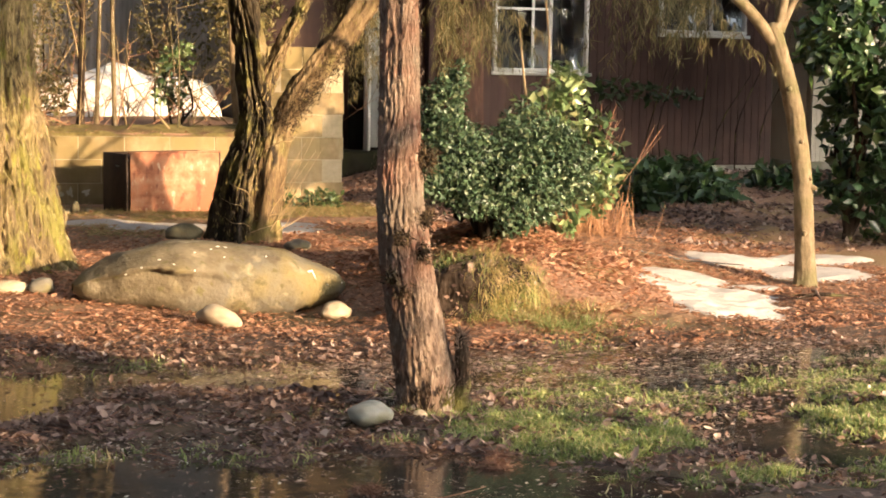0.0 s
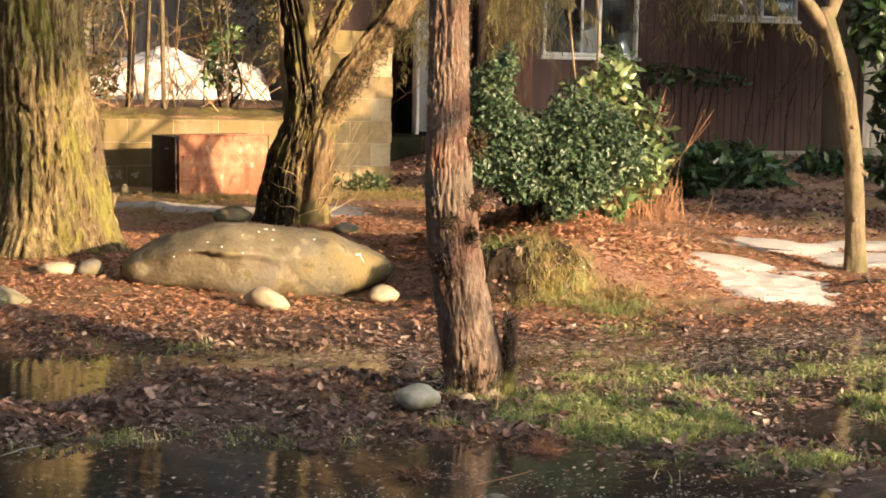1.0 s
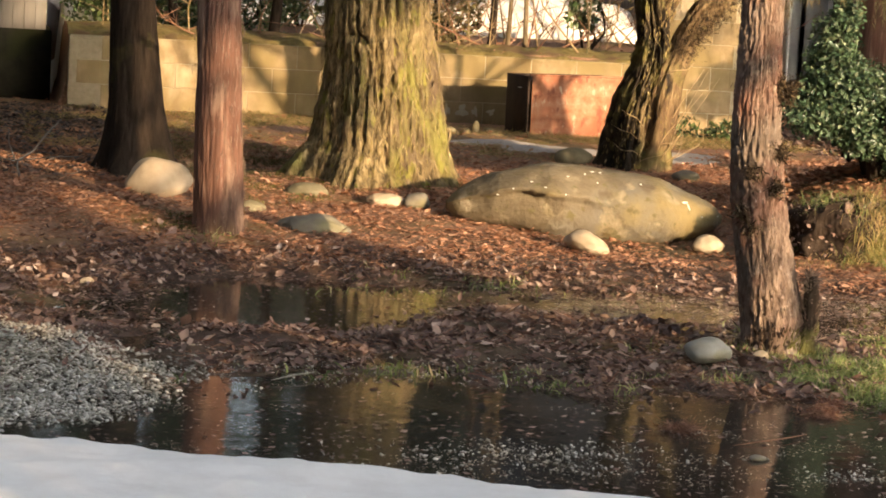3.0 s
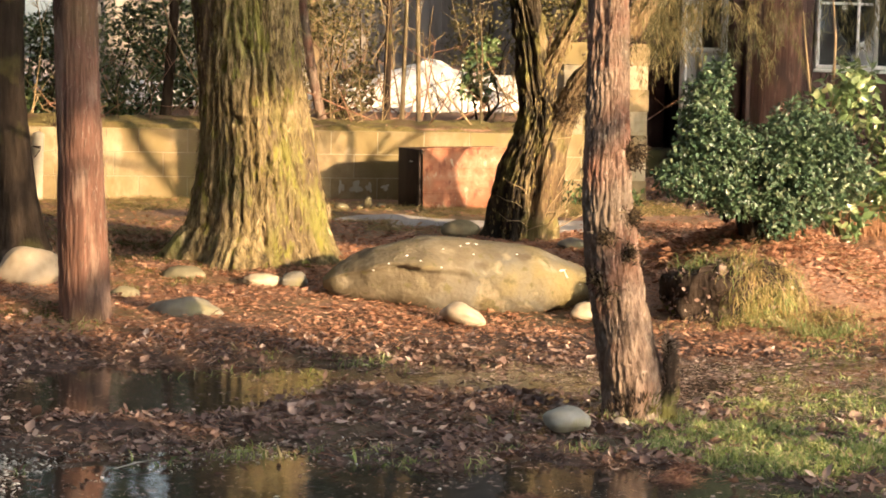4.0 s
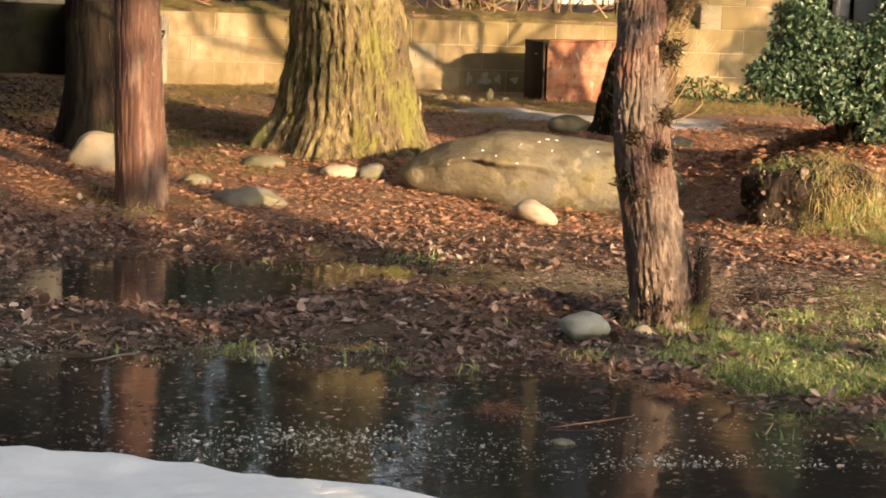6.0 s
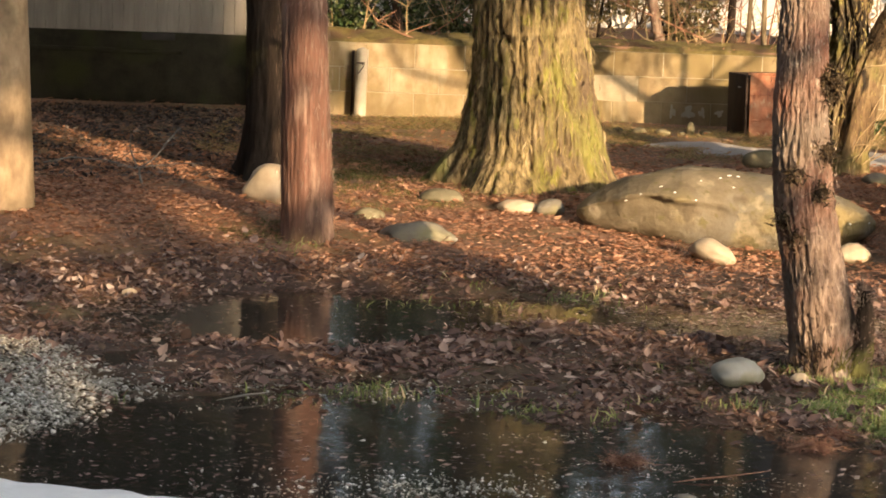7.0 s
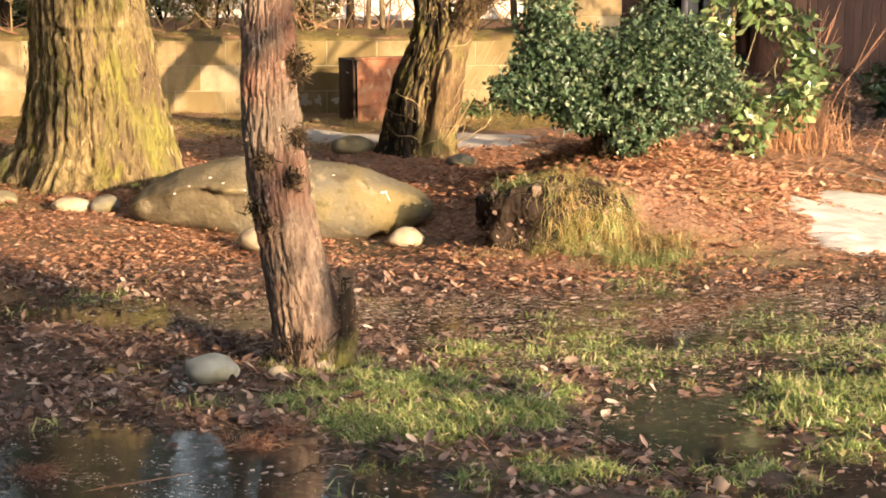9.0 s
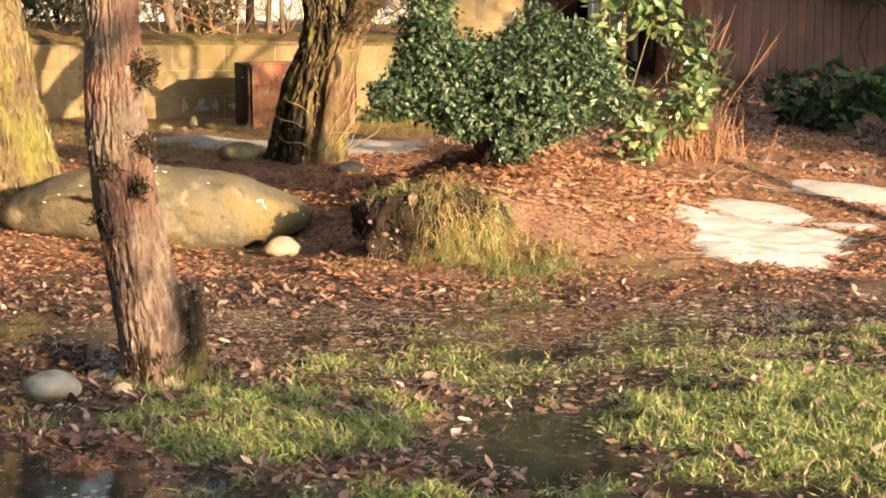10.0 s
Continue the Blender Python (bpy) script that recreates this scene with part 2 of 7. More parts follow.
def surface(name, stops, scale=6.0, stretch=(1, 1, 1), rough=0.85, bump=0.4, fine=40.0, metal=0.0, second=None, spec=0.3, detail=6, depth=0.01, piece=0.0, world_grain=False):
    """Noise-coloured surface in object metres. second: (colour, scale, low, high) is a stain laid over by a larger noise; piece: how far pieces differ."""
    m = bpy.data.materials.new(name)
    m.use_nodes = True
    nt = m.node_tree
    N, L = nt.nodes, nt.links
    b = N["Principled BSDF"]
    b.inputs["Roughness"].default_value, b.inputs["Metallic"].default_value = rough, metal
    b.inputs["Specular IOR Level"].default_value = spec
    co, mp = N.new("ShaderNodeTexCoord"), N.new("ShaderNodeMapping")
    place = N.new("ShaderNodeNewGeometry").outputs["Position"] if world_grain else co.outputs["Object"]
    mp.inputs["Scale"].default_value = stretch
    L.new(place, mp.inputs["Vector"])
    n1 = N.new("ShaderNodeTexNoise")
    n1.inputs["Scale"].default_value, n1.inputs["Detail"].default_value = scale, detail
    n1.inputs["Roughness"].default_value = 0.65
    L.new(mp.outputs[0], n1.inputs["Vector"])
    r1 = ramp(nt, stops)
    L.new(n1.outputs["Fac"], r1.inputs[0])
    col = r1.outputs[0]
    if second:
        extra = second if isinstance(second, list) else [second]
        for c2, s2, lo, hi, *zs in extra:
            n2 = N.new("ShaderNodeTexNoise")
            n2.inputs["Scale"].default_value, n2.inputs["Detail"].default_value = s2, 5
            src = place
            if zs:
                m2 = N.new("ShaderNodeMapping")
                m2.inputs["Scale"].default_value = (1, 1, zs[0])
                L.new(src, m2.inputs["Vector"])
                src = m2.outputs[0]
            L.new(src, n2.inputs["Vector"])
            mr = N.new("ShaderNodeMapRange")
            mr.inputs["From Min"].default_value, mr.inputs["From Max"].default_value = lo, hi
            L.new(n2.outputs["Fac"], mr.inputs["Value"])
            mx = N.new("ShaderNodeMix")
            mx.data_type = "RGBA"
            L.new(mr.outputs[0], mx.inputs["Factor"])
            L.new(col, mx.inputs["A"])
            mx.inputs["B"].default_value = (*c2, 1)
            col = mx.outputs["Result"]
    if piece:
        oi, hs, ma = N.new("ShaderNodeObjectInfo"), N.new("ShaderNodeHueSaturation"), N.new("ShaderNodeMapRange")
        ma.inputs["To Min"].default_value, ma.inputs["To Max"].default_value = 1 - piece, 1 + piece
        L.new(oi.outputs["Random"], ma.inputs["Value"])
        L.new(ma.outputs[0], hs.inputs["Value"])
        L.new(col, hs.inputs["Color"])
        col = hs.outputs[0]
    L.new(col, b.inputs["Base Color"])
    if bump:
        n3, bp = N.new("ShaderNodeTexNoise"), N.new("ShaderNodeBump")
        n3.inputs["Scale"].default_value, n3.inputs["Detail"].default_value = fine, 6
        L.new(mp.outputs[0], n3.inputs["Vector"])
        bp.inputs["Strength"].default_value, bp.inputs["Distance"].default_value = bump, depth
        L.new(n3.outputs["Fac"], bp.inputs["Height"])
        L.new(bp.outputs[0], b.inputs["Normal"])
    return m


def leafy(name, stops, rough=0.5, through_light=0.25, spec=0.4):
    """Leaves that differ one from the next and let some light through."""
    m = bpy.data.materials.new(name)
    m.use_nodes = True
    nt = m.node_tree
    N, L = nt.nodes, nt.links
    b = N["Principled BSDF"]
    b.inputs["Roughness"].default_value, b.inputs["Specular IOR Level"].default_value = rough, spec
    g, r = N.new("ShaderNodeNewGeometry"), ramp(nt, stops)
    L.new(g.outputs["Random Per Island"], r.inputs[0])
    co, n1, hs, mr = N.new("ShaderNodeTexCoord"), N.new("ShaderNodeTexNoise"), N.new("ShaderNodeHueSaturation"), N.new("ShaderNodeMapRange")
    n1.inputs["Scale"].default_value = 2.5
    L.new(co.outputs["Object"], n1.inputs["Vector"])
    mr.inputs["To Min"].default_value, mr.inputs["To Max"].default_value = 0.65, 1.35
    L.new(n1.outputs["Fac"], mr.inputs["Value"])
    L.new(mr.outputs[0], hs.inputs["Value"])
    L.new(r.outputs[0], hs.inputs["Color"])
    L.new(hs.outputs[0], b.inputs["Base Color"])
    if through_light:
        tr, mx = N.new("ShaderNodeBsdfTranslucent"), N.new("ShaderNodeMixShader")
        mx.inputs[0].default_value = through_light
        L.new(hs.outputs[0], tr.inputs["Color"])
        L.new(b.outputs[0], mx.inputs[1])
        L.new(tr.outputs[0], mx.inputs[2])
        L.new(mx.outputs[0], N["Material Output"].inputs["Surface"])
    return m


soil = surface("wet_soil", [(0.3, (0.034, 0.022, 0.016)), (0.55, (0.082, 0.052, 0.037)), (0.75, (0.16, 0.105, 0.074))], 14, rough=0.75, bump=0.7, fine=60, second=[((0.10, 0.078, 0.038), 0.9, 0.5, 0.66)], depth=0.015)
# dry duff lies on the higher ground, dark wet soil near the water
nt = soil.node_tree
pos, sep, wet, mix = nt.nodes.new("ShaderNodeNewGeometry"), nt.nodes.new("ShaderNodeSeparateXYZ"), nt.nodes.new("ShaderNodeMapRange"), nt.nodes.new("ShaderNodeMix")
nt.links.new(pos.outputs["Position"], sep.inputs[0])
nt.links.new(sep.outputs["Z"], wet.inputs["Value"])
wet.inputs["From Min"].default_value, wet.inputs["From Max"].default_value = 0.03, 0.10
mix.data_type = "RGBA"
base_in = nt.nodes["Principled BSDF"].inputs["Base Color"]
nt.links.new(base_in.links[0].from_socket, mix.inputs["A"])
nt.links.new(wet.outputs[0], mix.inputs["Factor"])
duff = ramp(nt, [(0.3, (0.17, 0.09, 0.056)), (0.5, (0.27, 0.155, 0.098)), (0.7, (0.36, 0.22, 0.145))])
grain = nt.nodes.new("ShaderNodeTexNoise")
grain.inputs["Scale"].default_value, grain.inputs["Detail"].default_value = 45, 5
nt.links.new(pos.outputs["Position"], grain.inputs["Vector"])
nt.links.new(grain.outputs["Fac"], duff.inputs[0])
patch, pmix, prange = nt.nodes.new("ShaderNodeTexNoise"), nt.nodes.new("ShaderNodeMix"), nt.nodes.new("ShaderNodeMapRange")
patch.inputs["Scale"].default_value, patch.inputs["Detail"].default_value = 1.1, 5
prange.inputs["From Min"].default_value, prange.inputs["From Max"].default_value = 0.48, 0.62
pmix.data_type = "RGBA"
pmix.inputs["B"].default_value = (0.21, 0.14, 0.066, 1)
nt.links.new(pos.outputs["Position"], patch.inputs["Vector"])
nt.links.new(patch.outputs["Fac"], prange.inputs["Value"])
nt.links.new(prange.outputs[0], pmix.inputs["Factor"])
nt.links.new(duff.outputs[0], pmix.inputs["A"])
nt.links.new(pmix.outputs["Result"], mix.inputs["B"])
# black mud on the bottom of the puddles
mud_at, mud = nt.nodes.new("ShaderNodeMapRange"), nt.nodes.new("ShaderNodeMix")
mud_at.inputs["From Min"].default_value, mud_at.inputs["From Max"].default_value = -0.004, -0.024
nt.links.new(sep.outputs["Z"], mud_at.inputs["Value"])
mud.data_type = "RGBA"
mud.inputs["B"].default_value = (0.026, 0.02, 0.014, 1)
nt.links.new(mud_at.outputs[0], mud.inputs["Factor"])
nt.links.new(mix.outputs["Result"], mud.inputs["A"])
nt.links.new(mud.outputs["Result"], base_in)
# dry leaves, their colour raised to carry the low sun as well
litter_mat = leafy("dry_sunlit_leaves", [(0.0, (0.27, 0.132, 0.080)), (0.35, (0.40, 0.205, 0.125)), (0.7, (0.50, 0.275, 0.17)), (0.95, (0.53, 0.31, 0.195)), (1.0, (0.57, 0.37, 0.25))], 0.85, 0.15, 0.15)
pale_flake = leafy("bleached_leaf_bits", [(0.0, (0.34, 0.25, 0.17)), (1.0, (0.62, 0.52, 0.42))], 0.7, 0.1, 0.3)
# damp leaves, their colour lowered to carry the shade as well
damp_shade_litter = leafy("damp_shaded_leaves", [(0.0, (0.075, 0.045, 0.036)), (0.4, (0.155, 0.096, 0.076)), (0.72, (0.235, 0.152, 0.118)), (0.9, (0.34, 0.24, 0.19)), (1.0, (0.50, 0.39, 0.32))], 0.6, 0.1, 0.3)
# damp leaves with the cedars' shade put into their colour
shade_litter = leafy("shade_blackened_leaves", [(0.0, (0.035, 0.026, 0.022)), (0.6, (0.075, 0.055, 0.046)), (0.92, (0.13, 0.098, 0.082)), (1.0, (0.24, 0.20, 0.17))], 0.6, 0.05, 0.3)
needle_mat = leafy("dead_needles", [(0.0, (0.13, 0.058, 0.04)), (0.6, (0.23, 0.118, 0.078)), (1.0, (0.34, 0.20, 0.13))], 0.8, 0.1, 0.2)
grass_mat = leafy("grass_blades", [(0.0, (0.11, 0.172, 0.054)), (0.45, (0.235, 0.30, 0.094)), (0.75, (0.36, 0.375, 0.148)), (0.9, (0.44, 0.40, 0.21)), (1.0, (0.56, 0.45, 0.29))], 0.6, 0.3)
moss_tuft_mat = leafy("moss_tufts", [(0.0, (0.07, 0.075, 0.022)), (0.6, (0.14, 0.135, 0.04)), (1.0, (0.22, 0.19, 0.07))], 0.8, 0.15, 0.2)
straw_mat = leafy("dry_grass", [(0.0, (0.13, 0.15, 0.04)), (0.35, (0.28, 0.23, 0.08)), (0.7, (0.44, 0.31, 0.13)), (1.0, (0.56, 0.41, 0.21))], 0.6, 0.25)
gravel_mat = leafy("pale_gravel", [(0.0, (0.24, 0.22, 0.18)), (0.5, (0.45, 0.425, 0.365)), (0.9, (0.64, 0.61, 0.55)), (1.0, (0.80, 0.78, 0.73))], 0.75, 0.0)
snow_mat = surface("old_snow", [(0.3, (0.40, 0.36, 0.32)), (0.6, (0.49, 0.45, 0.405))], 9, rough=0.6, bump=0.5, fine=35, second=[((0.402, 0.332, 0.266), 16, 0.64, 0.78)], depth=0.012)
stone_mat = surface("boulder_stone", [(0.3, (0.105, 0.083, 0.050)), (0.5, (0.15, 0.12, 0.074)), (0.7, (0.20, 0.162, 0.102))], 7, rough=0.85, bump=0.7, fine=45, second=[((0.125, 0.112, 0.085), 1.7, 0.46, 0.6), ((0.19, 0.148, 0.066), 2.6, 0.50, 0.66), ((0.26, 0.215, 0.14), 8.0, 0.57, 0.68), ((0.095, 0.074, 0.045), 6.5, 0.58, 0.68), ((0.11, 0.095, 0.04), 19, 0.60, 0.70)], depth=0.012)
pale_stone = surface("pale_stone", [(0.3, (0.297, 0.230, 0.152)), (0.6, (0.405, 0.332, 0.232))], 9, rough=0.8, bump=0.3, fine=50, depth=0.006)
grey_stone = surface("grey_stone", [(0.3, (0.125, 0.112, 0.088)), (0.6, (0.20, 0.18, 0.142))], 9, rough=0.8, bump=0.35, fine=50, second=[((0.180, 0.162, 0.078), 5, 0.5, 0.7)], depth=0.006)
cobble_mat = surface("pale_grey_cobble", [(0.3, (0.205, 0.20, 0.168)), (0.6, (0.32, 0.312, 0.27))], 7, rough=0.5, bump=0.25, fine=40, second=[((0.22, 0.21, 0.13), 9, 0.52, 0.68)], depth=0.005)
moss_stone = surface("mossy_stone", [(0.3, (0.102, 0.089, 0.051)), (0.6, (0.184, 0.160, 0.098))], 9, rough=0.85, bump=0.35, fine=50, depth=0.006)
dropping = surface("white_dropping", [(0.3, (0.7, 0.68, 0.6)), (0.6, (0.85, 0.84, 0.8))], 20, rough=0.7, bump=0.2)
block_mat = surface("concrete_block", [(0.3, (0.20, 0.148, 0.080)), (0.5, (0.262, 0.198, 0.110)), (0.72, (0.325, 0.258, 0.152))], 9, rough=0.9, bump=0.4, fine=70, second=[((0.204, 0.157, 0.071), 1.6, 0.46, 0.64), ((0.162, 0.119, 0.062), 4.5, 0.56, 0.7, 0.22), ((0.399, 0.342, 0.228), 3.2, 0.58, 0.7, 0.5), ((0.15, 0.112, 0.05), 2.4, 0.54, 0.70, 0.35)], depth=0.005, piece=0.07, world_grain=True)
mortar_mat = surface("mortar", [(0.3, (0.267, 0.222, 0.140)), (0.6, (0.342, 0.292, 0.200))], 20, rough=0.95, bump=0.5, fine=80, depth=0.005)
moss_mat = surface("moss", [(0.3, (0.11, 0.085, 0.03)), (0.6, (0.23, 0.18, 0.06))], 16, rough=0.95, bump=1.0, fine=70, second=[((0.16, 0.10, 0.05), 4, 0.5, 0.62)], depth=0.02)
rust_mat = surface("rusted_steel", [(0.28, (0.178, 0.071, 0.042)), (0.45, (0.315, 0.134, 0.072)), (0.58, (0.380, 0.198, 0.120)), (0.72, (0.461, 0.318, 0.221))], 9, rough=0.75, bump=0.4, fine=60, second=[((0.301, 0.113, 0.061), 2.5, 0.5, 0.62), ((0.20, 0.075, 0.045), 14, 0.58, 0.66, 0.5), ((0.48, 0.36, 0.26), 22, 0.62, 0.70, 0.4)], depth=0.006)
# rusted steel darkened to carry the shade of faces turned from the sun
dark_shade_steel = surface("shade_darkened_rusted_steel", [(0.3, (0.018, 0.012, 0.009)), (0.6, (0.04, 0.024, 0.017))], 9, rough=0.8, bump=0.4, fine=60, depth=0.004)
pipe_mat = surface("pale_plastic_pipe", [(0.3, (0.34, 0.30, 0.22)), (0.6, (0.43, 0.38, 0.29))], 8, rough=0.5, bump=0.1, second=[((0.42, 0.38, 0.27), 7, 0.55, 0.75)])
bark_red = surface("reddish_flaky_bark", [(0.28, (0.05, 0.035, 0.027)), (0.45, (0.15, 0.105, 0.080)), (0.6, (0.245, 0.178, 0.134)), (0.76, (0.37, 0.285, 0.22))], 34, (1, 1, 0.3), 0.9, 1.0, 55, second=[((0.185, 0.090, 0.062), 3.2, 0.47, 0.62), ((0.150, 0.122, 0.095), 2.6, 0.5, 0.64), ((0.344, 0.273, 0.214), 21, 0.64, 0.74)], depth=0.02)
bark_cedar = surface("smooth_cedar_bark", [(0.28, (0.068, 0.034, 0.024)), (0.5, (0.140, 0.071, 0.050)), (0.72, (0.218, 0.117, 0.084))], 30, (1, 1, 0.06), 0.9, 0.9, 50, second=[((0.155, 0.117, 0.057), 1.6, 0.52, 0.68), ((0.075, 0.044, 0.033), 6.0, 0.50, 0.64, 0.35), ((0.27, 0.175, 0.128), 12, 0.56, 0.68, 0.25)], depth=0.012)
bark_moss = surface("mossy_furrowed_bark", [(0.28, (0.024, 0.018, 0.010)), (0.40, (0.10, 0.075, 0.037)), (0.56, (0.24, 0.182, 0.088)), (0.74, (0.40, 0.315, 0.165))], 24, (1, 1, 0.35), 0.95, 1.0, 40, second=[((0.120, 0.085, 0.052), 2.4, 0.48, 0.6, 0.35), ((0.189, 0.175, 0.046), 4.0, 0.53, 0.68, 0.35), ((0.207, 0.193, 0.046), 13.0, 0.58, 0.68, 0.5)], depth=0.03)
bark_dark = surface("dark_bark", [(0.28, (0.015, 0.011, 0.009)), (0.5, (0.036, 0.025, 0.018)), (0.72, (0.068, 0.049, 0.036))], 16, (1, 1, 0.2), 0.95, 0.9, 40, spec=0.1, second=[((0.136, 0.128, 0.043), 3, 0.54, 0.64)], depth=0.02)
bark_old = surface("split_mossy_bark", [(0.28, (0.035, 0.024, 0.015)), (0.42, (0.11, 0.07, 0.036)), (0.6, (0.20, 0.14, 0.072)), (0.75, (0.28, 0.205, 0.115))], 16, (1, 1, 0.25), 0.95, 1.0, 30, second=[((0.17, 0.15, 0.05), 3.4, 0.54, 0.66), ((0.022, 0.016, 0.011), 7.5, 0.58, 0.63, 0.22)], depth=0.03)
bark_hollow = surface("dark_hollow_bark", [(0.28, (0.009, 0.007, 0.005)), (0.47, (0.026, 0.019, 0.012)), (0.62, (0.075, 0.056, 0.031)), (0.76, (0.14, 0.108, 0.056))], 9, (1, 1, 0.35), 0.95, 1.0, 36, second=[((0.150, 0.128, 0.038), 4.2, 0.49, 0.60), ((0.22, 0.165, 0.085), 6.5, 0.56, 0.66, 0.3)], depth=0.03)
bark_pale = surface("smooth_pale_bark", [(0.28, (0.15, 0.10, 0.06)), (0.5, (0.25, 0.18, 0.105)), (0.72, (0.35, 0.265, 0.165))], 14, (1, 1, 0.5), 0.8, 0.4, 50, second=[((0.13, 0.095, 0.055), 5, 0.52, 0.68)], depth=0.008)
bark_olive = surface("rough_olive_bark", [(0.28, (0.076, 0.057, 0.033)), (0.5, (0.157, 0.118, 0.069)), (0.72, (0.238, 0.181, 0.115))], 16, (1, 1, 0.5), 0.85, 0.7, 50, second=[((0.102, 0.092, 0.041), 5, 0.5, 0.68)], depth=0.01)
twig_mat = surface("bare_twigs", [(0.3, (0.24, 0.13, 0.085)), (0.6, (0.40, 0.25, 0.16))], 20, rough=0.8, bump=0.3)
shoot_mat = surface("pale_shoots", [(0.3, (0.255, 0.170, 0.085)), (0.6, (0.357, 0.264, 0.145))], 20, rough=0.7, bump=0.3)
ash_twig = surface("bleached_twig", [(0.3, (0.174, 0.156, 0.134)), (0.6, (0.252, 0.234, 0.209))], 20, rough=0.8, bump=0.3)
holly = leafy("small_glossy_leaves", [(0.0, (0.022, 0.044, 0.022)), (0.45, (0.050, 0.088, 0.044)), (0.8, (0.08, 0.12, 0.062)), (1.0, (0.19, 0.22, 0.13))], 0.38, 0.12, 0.35)
broad = leafy("broad_glossy_leaves", [(0.0, (0.057, 0.100, 0.035)), (0.5, (0.122, 0.183, 0.070)), (0.85, (0.205, 0.257, 0.111)), (1.0, (0.339, 0.348, 0.185))], 0.3, 0.22, 0.6)
ivy = leafy("small_evergreen_leaves", [(0.0, (0.02, 0.042, 0.014)), (0.5, (0.05, 0.085, 0.028)), (0.85, (0.10, 0.13, 0.045)), (1.0, (0.20, 0.20, 0.09))], 0.4, 0.2, 0.5)
evergreen = leafy("evergreen_leaves", [(0.0, (0.015, 0.035, 0.012)), (0.6, (0.03, 0.065, 0.02)), (1.0, (0.06, 0.10, 0.03))], 0.35, 0.15, 0.5)
cedar_mat = leafy("cedar_sprays", [(0.0, (0.075, 0.069, 0.027)), (0.5, (0.156, 0.138, 0.056)), (0.85, (0.237, 0.194, 0.088)), (1.0, (0.350, 0.263, 0.125))], 0.6, 0.3)
# darker copy of dark_bark: shade put into the colour of shaded trunk and stems
bark_shaded = surface("shade_darkened_bark", [(0.28, (0.010, 0.008, 0.006)), (0.5, (0.022, 0.016, 0.012)), (0.72, (0.042, 0.031, 0.023))], 16, (1, 1, 0.2), 0.95, 0.9, 40, spec=0.1, second=[((0.07, 0.065, 0.025), 3, 0.56, 0.68)], depth=0.02)
bank_snow = surface("fresh_snow_bank", [(0.3, (0.836, 0.792, 0.741)), (0.6, (0.918, 0.881, 0.836))], 9, rough=0.6, bump=0.4, fine=25, depth=0.012)
rust_straw = surface("orange_stalks", [(0.3, (0.30, 0.15, 0.08)), (0.6, (0.48, 0.27, 0.15))], 20, rough=0.8, bump=0.2)
cane_mat = surface("reddish_canes", [(0.3, (0.17, 0.085, 0.055)), (0.6, (0.30, 0.16, 0.10))], 20, rough=0.8, bump=0.3)
scale_old = leafy("bark_scales", [(0.0, (0.101, 0.075, 0.037)), (0.35, (0.192, 0.144, 0.070)), (0.6, (0.202, 0.163, 0.059)), (0.9, (0.274, 0.208, 0.107)), (1.0, (0.344, 0.267, 0.152))], 0.95, 0.0, 0.1)
scale_red = leafy("reddish_bark_scales", [(0.0, (0.09, 0.062, 0.048)), (0.5, (0.18, 0.128, 0.098)), (0.9, (0.275, 0.205, 0.158)), (1.0, (0.36, 0.28, 0.22))], 0.95, 0.0, 0.1)
scale_dark = leafy("dark_bark_scales", [(0.0, (0.02, 0.015, 0.01)), (0.6, (0.06, 0.042, 0.026)), (1.0, (0.14, 0.10, 0.055))], 0.95, 0.0, 0.15)
siding_red = surface("red_brown_stained_boards", [(0.3, (0.055, 0.027, 0.023)), (0.6, (0.081, 0.043, 0.035))], 10, (1, 1, 0.15), 0.65, 0.3, 40, second=[((0.048, 0.024, 0.020), 1.6, 0.5, 0.66)], depth=0.004, piece=0.12, world_grain=True)
siding_grey = surface("grey_boards", [(0.3, (0.120, 0.111, 0.096)), (0.6, (0.168, 0.156, 0.138))], 10, (1, 1, 0.15), 0.7, 0.25, 40, depth=0.003, piece=0.08, world_grain=True)
siding_cream = surface("cream_boards", [(0.3, (0.352, 0.320, 0.256)), (0.6, (0.440, 0.408, 0.336))], 10, (1, 1, 0.15), 0.7, 0.25, 40, depth=0.003, piece=0.06, world_grain=True)
fence_mat = surface("weathered_boards", [(0.3, (0.171, 0.152, 0.133)), (0.6, (0.361, 0.323, 0.285))], 12, (1, 1, 0.1), 0.9, 0.5, 50, depth=0.005, piece=0.2, world_grain=True)
concrete = surface("foundation_concrete", [(0.3, (0.20, 0.19, 0.16)), (0.6, (0.30, 0.28, 0.24))], 7, rough=0.9, bump=0.4, fine=60, second=[((0.15, 0.15, 0.08), 2.2, 0.5, 0.66)], depth=0.005)
# stained concrete with deep shade put into its near-black colour
shaded_concrete = surface("shade_black_stained_concrete", [(0.3, (0.010, 0.010, 0.007)), (0.6, (0.024, 0.022, 0.016))], 7, rough=0.9, spec=0.05, bump=0.4, fine=60, second=[((0.025, 0.027, 0.012), 2.2, 0.5, 0.66)], depth=0.005)
white_frame = surface("white_aluminium", [(0.3, (0.62, 0.62, 0.60)), (0.6, (0.72, 0.72, 0.70))], 12, rough=0.45, bump=0.05)
door_mat = surface("grey_door_panel", [(0.3, (0.30, 0.31, 0.31)), (0.6, (0.38, 0.39, 0.39))], 6, rough=0.5, bump=0.1)
# near-black colour that stands in for the gloom of unlit openings
dark_room = surface("gloom_black", [(0.3, (0.02, 0.02, 0.02)), (0.6, (0.035, 0.033, 0.03))], 4, rough=0.9, bump=0.0)
